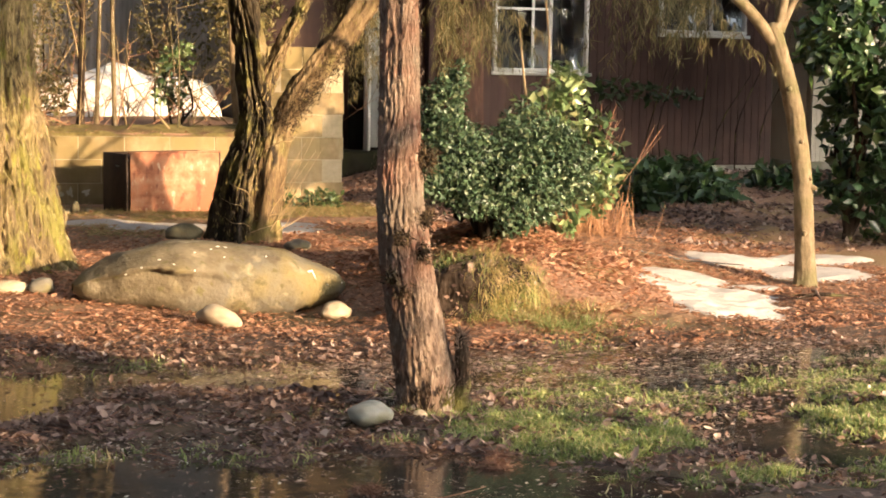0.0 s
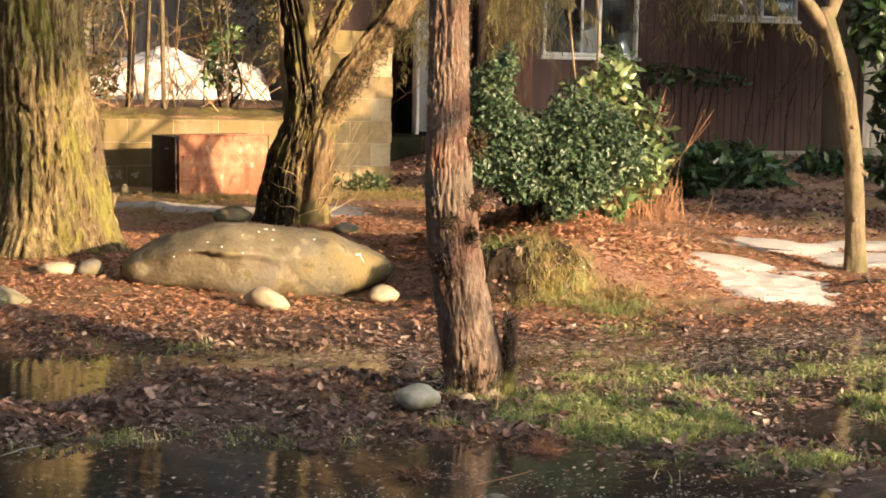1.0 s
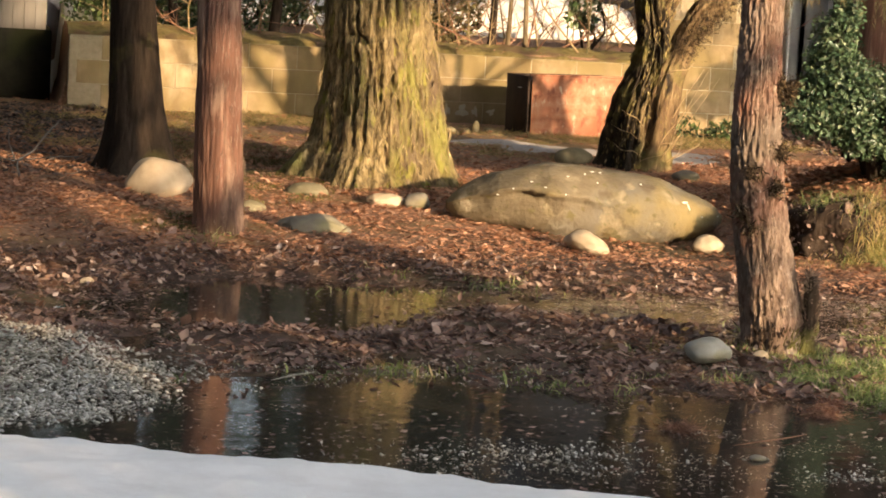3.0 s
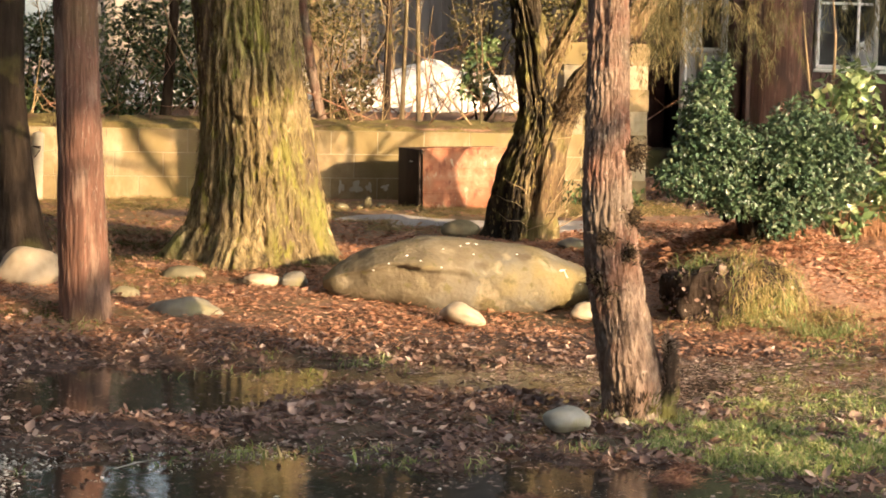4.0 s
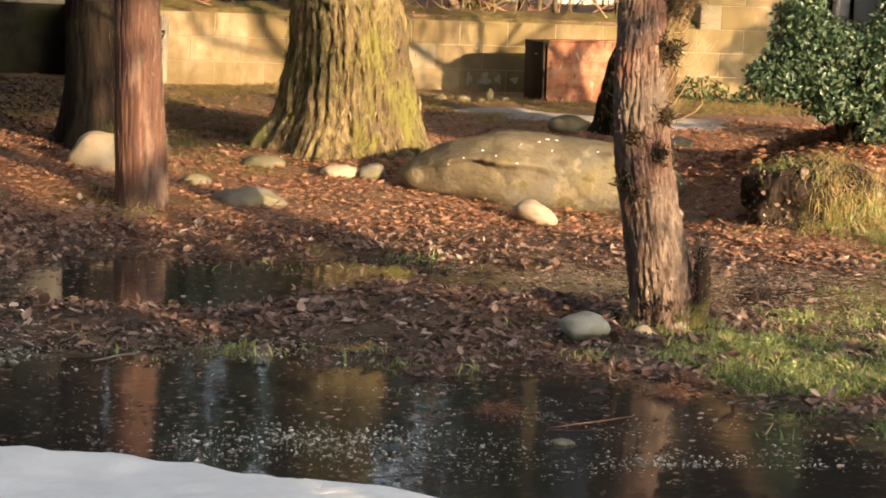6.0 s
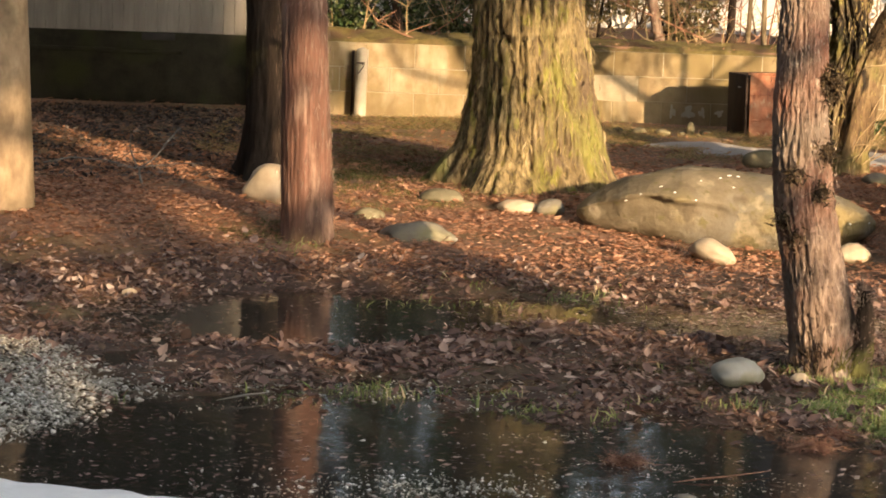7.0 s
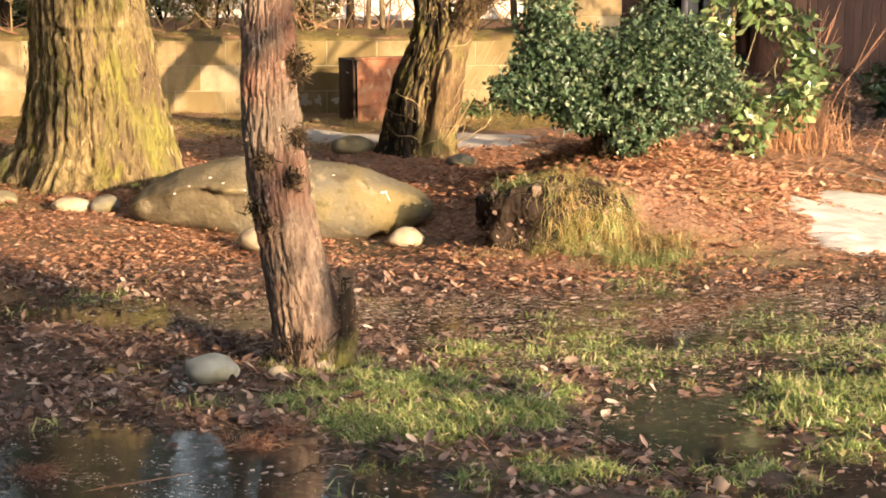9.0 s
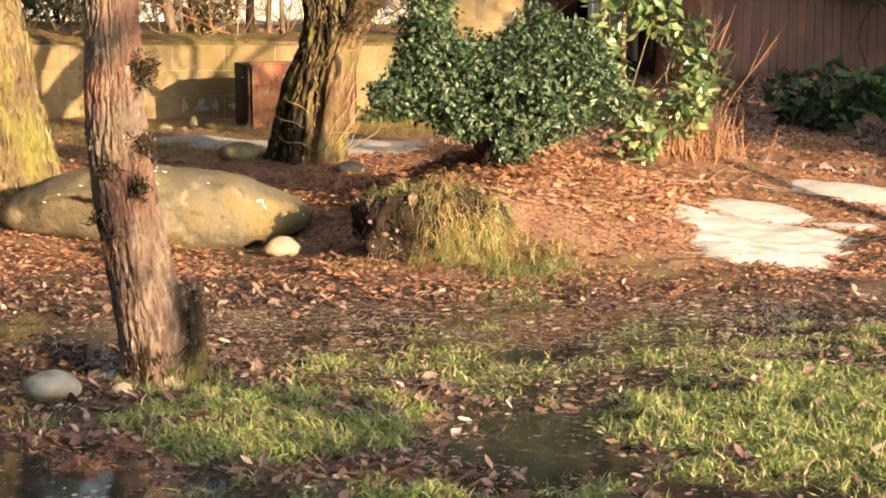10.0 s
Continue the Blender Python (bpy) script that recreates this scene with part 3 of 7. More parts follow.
roof_mat = surface("dark_roof", [(0.3, (0.05, 0.05, 0.055)), (0.6, (0.09, 0.09, 0.095))], 6, rough=0.6, bump=0.2)
glass = bpy.data.materials.new("window_glass")
glass.use_nodes = True
gb = glass.node_tree.nodes["Principled BSDF"]
gb.inputs["Base Color"].default_value, gb.inputs["Roughness"].default_value = (0.9, 0.95, 0.93, 1), 0.03
gb.inputs["Transmission Weight"].default_value, gb.inputs["IOR"].default_value = 1.0, 1.45
water_mat = bpy.data.materials.new("puddle_water")
water_mat.use_nodes = True
wt = water_mat.node_tree
wb = wt.nodes["Principled BSDF"]
wb.inputs["Base Color"].default_value, wb.inputs["Roughness"].default_value = (0.17, 0.15, 0.125, 1), 0.06
wb.inputs["Transmission Weight"].default_value, wb.inputs["IOR"].default_value = 0.83, 1.33
wtc, wno, wbp = wt.nodes.new("ShaderNodeTexCoord"), wt.nodes.new("ShaderNodeTexNoise"), wt.nodes.new("ShaderNodeBump")
wno.inputs["Scale"].default_value, wno.inputs["Detail"].default_value = 9, 3
wbp.inputs["Strength"].default_value, wbp.inputs["Distance"].default_value = 0.12, 0.01
wt.links.new(wtc.outputs["Object"], wno.inputs["Vector"])
wt.links.new(wno.outputs["Fac"], wbp.inputs["Height"])
wt.links.new(wbp.outputs[0], wb.inputs["Normal"])

# ---- ground, water, snow ----
def graded(lo, hi, step, far):
    core = np.arange(lo, hi + step / 2, step)
    out = [step]
    while sum(out) < far:
        out.append(out[-1] * 1.35)
    tail = np.cumsum(out)
    return np.r_[lo - tail[::-1], core, hi + tail]


gx, gy = graded(-0.6, 9.0, 0.046, 900), graded(2.6, 12.4, 0.046, 900)
gy = np.unique(np.r_[gy, np.arange(12.45, 18, 0.06), 14.93, 14.95, 14.97, 15.0])
GX, GY = np.meshgrid(gx, gy)
GZ = ground_z(GX, GY)
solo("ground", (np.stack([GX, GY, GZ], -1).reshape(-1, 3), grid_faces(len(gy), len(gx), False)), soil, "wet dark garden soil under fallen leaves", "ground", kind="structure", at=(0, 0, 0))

wx, wy = np.meshgrid(np.linspace(-3, 9.5, 26), np.linspace(1.6, 7.9, 14))
puddle = solo("water", (np.stack([wx, wy, 0 * wx], -1).reshape(-1, 3), grid_faces(14, 26, False)), water_mat, "shallow meltwater puddles mirroring trees and sky", "puddle", kind="structure", at=(0, 0, 0))
puddle.visible_shadow = False


def snow_sheet(name, lo, hi, depth_at, label, step=0.025, mat=snow_mat):
    """Lying snow: a sheet that thins out to nothing at its rim."""
    xs, ys = np.arange(lo[0], hi[0], step), np.arange(lo[1], hi[1], step)
    X, Yy = np.meshgrid(xs, ys)
    D = depth_at(X, Yy)
    Z = ground_z(X, Yy) + np.clip(D, -0.03, None)
    F = grid_faces(len(ys), len(xs), False)
    keep = (D.ravel()[F] > -0.004).any(1)
    F = F[keep]
    used, inv = np.unique(F, return_inverse=True)
    V = np.stack([X, Yy, Z], -1).reshape(-1, 3)[used]
    return solo(name, (V, inv.reshape(F.shape)), mat, label, "snow", kind="structure", at=(0, 0, 0))


def patch_depth(spots, thick, rough_edge, seed):
    def depth(X, Yy):
        m = np.max([1 - (((X - a) / r1) ** 2 + ((Yy - b) / r2) ** 2) for a, b, r1, r2 in spots], axis=0)
        m = m + rough_edge * (fbm(X * 2.2, Yy * 5, seed) - 0.5) * 2 + 0.6 * rough_edge * (fbm(X * 5, Yy * 13, seed + 4) - 0.5) * 2
        return thick * np.clip(m, -0.5, 1.0) ** 1 - 0.004 + 0.010 * (fbm(X * 5, Yy * 9, seed + 9) - 0.5)
    return depth


lawn_snow = patch_depth([(7.05, 8.8, 0.3, 0.32), (6.8, 8.25, 0.44, 0.58), (6.63, 7.74, 0.35, 0.4), (7.02, 8.32, 0.3, 0.36), (7.38, 8.6, 0.25, 0.12), (7.85, 9.5, 0.45, 0.28), (8.2, 9.05, 0.42, 0.36), (8.6, 9.6, 0.4, 0.25)], 0.03, 0.5, 3)
strip_snow = patch_depth([(4.3, 12.7, 0.36, 0.3), (4.7, 12.2, 0.5, 0.42), (5.3, 11.85, 0.5, 0.3), (5.5, 12.3, 0.5, 0.25)], 0.03, 0.35, 8)
snow_sheet("snow_patch", (5.7, 6.3), (9.3, 10.4), lawn_snow, "thin melting patch of old snow on leaf litter")
snow_sheet("snow_patch", (3.6, 11.0), (6.4, 13.4), strip_snow, "thin strip of snow before the block wall")


def bank_depth(X, Yy):
    edge = 3.62 - 0.33 * (X - 0.6) - 0.06 * (X - 0.6) ** 2 + 0.20 * (fbm(X * 2.8, X * 0 + 3.3, 5) - 0.5) + 0.09 * (fbm(X * 9, X * 0 + 1.3, 6) - 0.5)
    d = edge - Yy
    lift = np.maximum(0.0, 0.012 - ground_z(X, Yy))
    back = Yy - 0.35 - 0.5 * fbm(X * 0.9, X * 0 + 7.7, 9) - 0.12 * fbm(X * 4, X * 0 + 2.2, 12)
    d = np.minimum(np.minimum(d, back), (X + 2.7 + 0.5 * fbm(Yy * 1.2, Yy * 0 + 4.1, 13)) * 0.8)
    d = np.minimum(d, (4.35 - X + 0.3 * fbm(Yy * 2, Yy * 0 + 1.1, 14)) * 0.8)
    return np.where(d > 0, lift + 0.075 * (1 - np.exp(-d / 0.12)) + (0.05 * (fbm(X * 3, Yy * 6, 7) - 0.5) + 0.022 * (fbm(X * 11, Yy * 14, 17) - 0.5)) * np.clip(d * 4, 0, 1), d * 0.5)


snow_sheet("snow_bank", (-3.0, 0.1), (4.6, 4.8), bank_depth, "rounded white snow bank along the puddle", 0.03, bank_snow)

# ---- block wall with terrace ----
wall = thing("wall_north", (4.2, 14.98, 0), "sunlit retaining wall of stained concrete blocks", "wall", kind="structure")
part("core", join(box(1.27, 7.12, 14.8795, 15.08, -0.1, 0.80, 0.01), box(6.35, 7.12, 14.881, 15.07, 0.7, 1.58, 0.01)), mortar_mat, wall, "recessed mortar core")
part("footing", box(1.25, 7.14, 14.85, 15.05, -0.15, 0.215, 0.01), mortar_mat, wall)
xs, ys = np.linspace(1.26, 6.4, 120), np.linspace(14.868, 15.6, 26)
MX, MY = np.meshgrid(xs, ys)
MZ = 0.80 + 0.06 * (fbm(MX * 2, MY * 3, 2)) + 0.05 * (fbm(MX * 9, MY * 9, 5) - 0.5) - 0.05 * (1 - S(0.0, 0.09, MY - 14.868 - 0.05 * fbm(MX * 3, MX * 0, 4))) + 0.05 * S(14.9, 15.5, MY)
part("moss_top", (np.stack([MX, MY, MZ], -1).reshape(-1, 3), grid_faces(26, 120, False)), moss_mat, wall, "mossy soil along the top")

for x, w, h in ((4.42, 0.05, 0.09), (4.55, 0.09, 0.10), (4.66, 0.05, 0.07), (4.80, 0.06, 0.05)):
    n = 26
    a = np.linspace(0, 2 * np.pi, n, endpoint=False)
    r = 1 + 0.3 * np.sin(3 * a + x * 9) + 0.2 * np.sin(5 * a + x * 31)
    V = np.concatenate([[[x, 14.8712, 0.34]], np.stack([x + 0.5 * w * r * np.cos(a), np.full(n, 14.8725), 0.33 + 0.5 * h * r * np.sin(a)], 1)])
    part("lime_stain", (V, [[0, i + 1, (i + 1) % n + 1] for i in range(n)]), siding_cream, wall, "pale lime bloom on the blocks")

# ---- red house ----
HY = 17.06
house = thing("house", (10.5, HY, 0.3), "dark red-brown timber house with white windows, in shade", "house")
part("foundation", box(8.9, 13.06, HY + 0.02, 23, 0.0, 0.455, 0.01), concrete, house)
part("wall_body", join(box(8.92, 9.66, HY + 0.03, HY + 0.15, 0.45, 4.4), box(10.72, 11.62, HY + 0.03, HY + 0.15, 0.45, 4.4), box(12.66, 13.06, HY + 0.03, HY + 0.15, 0.45, 4.4), box(9.66, 10.72, HY + 0.03, HY + 0.15, 0.45, 1.42), box(9.66, 10.72, HY + 0.03, HY + 0.15, 2.62, 4.4), box(11.62, 12.66, HY + 0.03, HY + 0.15, 0.45, 1.86), box(11.62, 12.66, HY + 0.03, HY + 0.15, 2.7, 4.4), box(12.94, 13.06, HY + 0.15, 23, 0.45, 4.4), box(7.3, 13.06, 22.9, 23, 0.45, 4.4)), siding_red, house)
for dims in ((7.25, 8.27, HY + 0.55, HY + 0.65, 0.3, 4.4), (7.25, 7.35, HY + 0.65, 23, 0.3, 4.4), (8.8, 8.92, HY + 0.1, HY + 0.6, 0.4, 4.4)):
    part("porch_wall", box(*dims), fence_mat if dims[3] > 20 else siding_red, house, "dark recessed porch wall")
# ceiling and inner wall painted black for an unlit room
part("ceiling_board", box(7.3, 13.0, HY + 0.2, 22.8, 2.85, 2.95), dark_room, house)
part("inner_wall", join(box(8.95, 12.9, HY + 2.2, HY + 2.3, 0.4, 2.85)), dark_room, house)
part("roof", ([(6.8, 16.4, 4.2), (13.6, 16.4, 4.2), (13.6, 20, 6.2), (6.8, 20, 6.2), (13.6, 23.6, 4.2), (6.8, 23.6, 4.2), (6.8, 16.4, 4.05), (13.6, 16.4, 4.05), (13.6, 23.6, 4.05), (6.8, 23.6, 4.05)], [[0, 1, 2, 3], [3, 2, 4, 5], [1, 0, 6, 7], [7, 8, 4, 1], [1, 4, 2], [0, 3, 5], [0, 5, 9, 6], [8, 9, 5, 4], [6, 9, 8, 7]]), roof_mat, house, smooth=False)


def sliding_window(x0, x1, z0, z1, bar):
    w = part("window", join(box(x0, x0 + 0.035, HY - 0.03, HY + 0.06, z0, z1), box(x1 - 0.035, x1, HY - 0.03, HY + 0.06, z0, z1), box(x0, x1, HY - 0.035, HY + 0.06, z0, z0 + 0.04), box(x0, x1, HY - 0.03, HY + 0.06, z1 - 0.04, z1)), white_frame, house, "white aluminium sliding window")
    xm = x0 + 0.6 * (x1 - x0)
    part("sash", join(box(xm - 0.025, xm + 0.015, HY - 0.015, HY + 0.012, z0 + 0.04, z1 - 0.04), box(xm - 0.21, xm - 0.18, HY + 0.015, HY + 0.04, z0 + 0.04, z1 - 0.04)), white_frame, w)
    part("sill", box(x0 - 0.03, x1 + 0.03, HY - 0.06, HY - 0.02, z0 - 0.035, z0 - 0.003), white_frame, w)
    if bar:
        part("rail", box(x0 + 0.035, xm - 0.025, HY + 0.005, HY + 0.02, bar, bar + 0.025), white_frame, w)
    for a, b in ((x0 + 0.03, xm - 0.01), (xm - 0.02, x1 - 0.03)):
        part("pane", box(a, b, HY + 0.022, HY + 0.026, z0 + 0.03, z1 - 0.03, 0), glass, w).visible_shadow = False


sliding_window(9.64, 10.74, 1.42, 2.62, 2.06)
sliding_window(11.6, 12.68, 1.86, 2.7, 0)
door = part("door", box(8.29, 8.46, HY + 0.05, HY + 0.09, 0.63, 2.6), door_mat, house, "grey aluminium door with a glazed upper half")
part("door_frame", join(box(8.26, 8.29, HY, HY + 0.12, 0.6, 2.65), box(8.68, 8.71, HY, HY + 0.12, 0.6, 2.65), box(8.29, 8.68, HY + 0.035, HY + 0.095, 1.55, 1.60)), white_frame, door)
part("lower_panel", box(8.4, 8.69, HY + 0.05, HY + 0.085, 0.63, 1.55), door_mat, door)
# the step's dark colour carries the shade of the doorway
part("step", box(7.6, 8.9, HY - 0.35, HY + 0.5, 0.1, 0.6, 0.02), shaded_concrete, house)

shed = thing("annex", (15.0, 17.6, 0.3), "cream board-clad annex beyond the house corner", "building")
part("foundation", box(14.02, 18.42, 17.7, 21, 0, 0.46, 0.01), concrete, shed)
part("wall_body", join(box(14.04, 18.42, 17.74, 17.85, 0.45, 4), box(14.04, 14.16, 17.85, 21, 0.45, 4), box(18.32, 18.42, 17.85, 21, 0.45, 4), box(14.02, 18.42, 20.9, 21, 0.45, 4)), siding_cream, shed)
part("roof", box(13.82, 18.62, 17.3, 21.2, 4.0, 4.15, 0.02), roof_mat, shed)

# ---- grey house on the west ----
GYY = 15.6
grey = thing("house", (-2.0, GYY, 0.2), "grey board-clad house on a dark concrete base, in shade", "house")
# base and ledge take their shade from the near-black colour
part("foundation", join(box(-7, 1.15, GYY, GYY + 0.3, 0, 0.80, 0.01), box(0.95, 1.15, GYY + 0.3, 22, 0, 0.8)), shaded_concrete, grey, "concrete base, coloured near-black for its shade")
part("ledge", box(-7, 0.4, GYY - 0.07, GYY, 0.625, 0.66), shaded_concrete, grey)
part("vent", box(0.06, 0.335, GYY - 0.012, GYY + 0.002, 0.735, 0.795, 0.002), dark_room, grey, "black foundation vent")
part("wall_body", join(box(-7, 1.10, GYY + 0.03, GYY + 0.2, 0.8, 4.6), box(0.98, 1.10, GYY + 0.2, 22, 0.8, 4.6), box(-7, 1.1, 21.9, 22, 0.8, 4.6)), siding_grey, grey)
part("roof", ([(-7.6, 15.0, 4.5), (1.7, 15.0, 4.5), (1.7, 18.8, 6.4), (-7.6, 18.8, 6.4), (1.7, 22.6, 4.5), (-7.6, 22.6, 4.5), (-7.6, 15.0, 4.35), (1.7, 15.0, 4.35), (1.7, 22.6, 4.35), (-7.6, 22.6, 4.35)], [[0, 1, 2, 3], [3, 2, 4, 5], [1, 0, 6, 7], [7, 8, 4, 1], [1, 4, 2], [0, 3, 5], [0, 5, 9, 6], [8, 9, 5, 4], [6, 9, 8, 7]]), roof_mat, grey, smooth=False)


# ---- trees ----
def spray_geo(anchors, length, n_leaf):
    """Drooping cedar sprays: strings of short needles that hang from anchors."""
    P, Nn, Sz = [], [], []
    for a in anchors:
        a = np.array(a, float)
        drift = rng.normal(size=2) * 0.12
        L = length * (0.5 + 0.8 * rng.random())
        t = rng.random(n_leaf)
        q = a + np.stack([drift[0] * t + 0.011 * rng.normal(size=n_leaf), drift[1] * t + 0.011 * rng.normal(size=n_leaf), -L * t], 1)
        P.append(q)
        Nn.append(rng.normal(size=(n_leaf, 3)) + np.array([0.4, -0.8, 0]))
    P, Nn = np.concatenate(P), np.concatenate(Nn)
    d = np.array([0, 0, -1.0]) + 0.38 * rng.normal(size=(len(P), 3))
    d /= np.linalg.norm(d, axis=1, keepdims=True)
    b = np.cross(Nn, d)
    b /= np.linalg.norm(b, axis=1, keepdims=True) + 1e-9
    R = np.stack([d, b, np.cross(d, b)], 2)
    tv = (LEAF[0] * np.array([1, 0.11, 0.4]), LEAF[1])
    return strew(tv, R, 0.05 * (0.6 + 0.8 * rng.random(len(P))), P)


def tree(base, label, mat, path, radii, nu=40, nv=90, bark=(0, 0, 0), flare=(0.2, 0.05, 5), seed=1, limbs=(), crown=(), leaf=evergreen, n=900, size=0.16, category="tree", template=LEAF, crown_shell=0.5, crack=0.0, limb_mat=None):
    """A tree: trunk, limbs that leave it, and a crown of many leaves."""
    t = thing("tree", base, label, category)
    tr = part("trunk", tube(path, radii, nu, nv, bark, flare, seed, crack=crack), mat, t)
    for lp, lr in limbs:
        part("limb", tube(lp, lr, max(9, nu // 3), 60, (bark[0] * 0.5, bark[1] * 0.8, bark[2] * 2), (0.2, 0, 5), seed + 3, crack=crack), limb_mat or mat, t)
    if crown:
        part("crown", crown_leaves(crown, n, size, template=template, shell=crown_shell), leaf, t, smooth=False)
    return t


def scales(t, mat, n, size, top, wide, label, lift=0.003, name="bark_scale", on=("trunk", "limb")):
    """Loose flakes of bark over the trunk and lower limbs of a tree."""
    P, Q = [], []
    for ch in t.children:
        if ch.name.split(".")[0] not in on:
            continue
        me = ch.data
        co, no = np.zeros(len(me.vertices) * 3), np.zeros(len(me.vertices) * 3)
        me.vertices.foreach_get("co", co)
        me.vertices.foreach_get("normal", no)
        co = co.reshape(-1, 3) + np.array(t.location)
        keep = (co[:, 2] < top) & (no.reshape(-1, 3)[:, 1] < 0.4)
        P.append(co[keep])
        Q.append(no.reshape(-1, 3)[keep])
    P, Q = np.concatenate(P), np.concatenate(Q)
    pick = rng.integers(0, len(P), n)
    nrm = Q[pick] + 0.12 * rng.normal(size=(n, 3))
    nrm /= np.linalg.norm(nrm, axis=1, keepdims=True)
    down = np.array([0, 0, -1.0]) + 0.18 * rng.normal(size=(n, 3))
    side = np.cross(nrm, down)
    side /= np.linalg.norm(side, axis=1, keepdims=True) + 1e-9
    R = np.stack([np.cross(side, nrm), side, nrm], 2)
    pos = P[pick] + 0.012 * rng.normal(size=(n, 3)) * [1, 0.2, 1] + lift * Q[pick]
    part(name, strew((FLAKE[0] * [1, wide, 0.6], FLAKE[1]), R, size[0] + (size[1] - size[0]) * rng.random(n) ** 1.5, pos), mat, t, label, smooth=False, kind="stuff")


# near leaning tree with flaky bark
A = [(3.715, 5.34, -0.02), (3.69, 5.34, 0.14), (3.645, 5.34, 0.34), (3.585, 5.34, 0.648), (3.56, 5.34, 0.91), (3.553, 5.34, 1.235), (3.545, 5.34, 1.6), (3.53, 5.36, 2.6), (3.5, 5.4, 5.0), (3.5, 5.4, 8.0)]
tA = tree((3.7, 5.34, 0), "slender leaning tree with flaky reddish-grey bark", bark_red, A, [0.125, 0.118, 0.106, 0.098, 0.089, 0.082, 0.077, 0.07, 0.055, 0.02], 120, 330, (0.010, 5.5, 5.0), (0.12, 0.03, 5), 2,
          [([(3.5, 5.4, 4.6), (3.2, 5.6, 5.2), (2.6, 6.0, 5.5)], [0.03, 0.022, 0.008]), ([(3.5, 5.4, 5.0), (4.0, 5.2, 5.6), (4.5, 5.4, 5.9)], [0.03, 0.02, 0.008])], [((3.3, 5.6, 6.6), (1.2, 1.2, 1.7)), ((2.7, 6.1, 5.8), (0.7, 0.7, 0.5))], cedar_mat, 1600, 0.2, crack=0.13)
part("dead_stub", tube([(3.80, 5.27, 0.02), (3.815, 5.255, 0.15), (3.81, 5.25, 0.24), (3.805, 5.25, 0.32)], [0.034, 0.03, 0.026, 0.018], 22, 40, (0.012, 4, 14), (0.1, 0.02, 5), 5), bark_dark, tA, "dark dead stub at the foot")
tw = []
for _ in range(420):
    z = 0.04 + 0.29 * rng.random() ** 0.8
    c = np.array([3.805 - 0.05 * max(0, z - 0.2), 5.25, z])
    d = unit(1)[0] * [1, 0.6, 0.8] + np.array([0.1, -0.2, 0.2])
    L = 0.018 + 0.034 * rng.random()
    tw.append(tube([c, c + d * L * 0.6, c + d * L + [0, 0, 0.008]], [0.0035, 0.003, 0.0012], 4, 4))
part("shaggy_bark", join(*tw), bark_red, tA, "short shaggy dead twigs on the stub", kind="stuff")
tw = []
for _ in range(110):
    a = -1.57 + 0.9 * rng.normal()
    c = np.array([3.70 + 0.135 * math.cos(a), 5.34 + 0.135 * math.sin(a), 0.02 + 0.10 * rng.random()])
    d = np.array([0.5 * math.cos(a) + 0.4 * rng.normal(), -0.4, 0.7 + 0.5 * rng.random()])
    L = 0.015 + 0.03 * rng.random()
    tw.append(tube([c, c + d * L * 0.5, c + d * L], [0.003, 0.0025, 0.001], 4, 4))
part("root_sprout", join(*tw), bark_dark, tA, "fibrous dark sprouts round the foot", kind="stuff")
n = 900
a = -1.2 + 1.1 * rng.normal(size=n)
rad = 0.13 + 0.09 * rng.random(n)
p = np.stack([3.72 + rad * np.cos(a), 5.34 + rad * np.sin(a), 0 * a], 1)
p[:, 2] = ground_z(p[:, 0], p[:, 1]) - 0.004
part("moss_tuft", strew(BLADE, frames(np.stack([0.4 * rng.normal(size=n), 0.4 * rng.normal(size=n), np.ones(n)], 1), 6.28 * rng.random(n)), 0.02 + 0.035 * rng.random(n), p), grass_mat, tA, "green moss and grass at the foot", smooth=False, kind="stuff")
for z, ang, n in ((1.04, -0.6, 80), (0.56, 2.6, 40), (0.80, -0.9, 46), (0.66, -1.2, 46), (0.5, -2.2, 30), (0.72, -2.0, 30)):
    c = np.array([np.interp(z, [p[2] for p in A], [p[0] for p in A]), 5.34, z])
    c = c + 0.085 * np.array([math.cos(ang), -abs(math.sin(ang)), 0])
    k = 5 * n
    d = rng.normal(size=(k, 3)) * [0.022, 0.014, 0.022] * (1.15 if z > 1 else 0.8) + np.array([math.cos(ang) * 0.022, -0.012, 0.0])
    part("twig_tuft", strew((NEEDLE[0] * [1, 5.5, 1], NEEDLE[1]), frames(unit(k), 6.28 * rng.random(k)), 0.014 + 0.03 * rng.random(k), c + d), scale_dark, tA, "tuft of short shaggy twigs", kind="stuff", smooth=False)

part("limb", tube([(3.54, 5.35, 2.0), (3.8, 5.3, 1.9), (4.4, 5.28, 1.93), (5.4, 5.3, 2.05)], [0.022, 0.018, 0.014, 0.005], 10, 40, (0.003, 4, 4)), bark_red, tA)
an = np.concatenate([np.stack([x0 + w * rng.random(k), 5.15 + 0.3 * rng.random(k), z0 + dz * rng.random(k)], 1) for x0, w, z0, dz, k in ((3.70, 0.3, 1.62, 0.25, 34), (4.25, 0.3, 1.85, 0.15, 8), (4.5, 0.5, 1.72, 0.2, 40))])
part("sprays", spray_geo(an, 0.27, 60), cedar_mat, tA, "drooping olive-brown sprays", smooth=False)
scales(tA, scale_red, 3600, (0.007, 0.022), 2.0, 0.6, "loose reddish-grey bark flakes", 0.0)
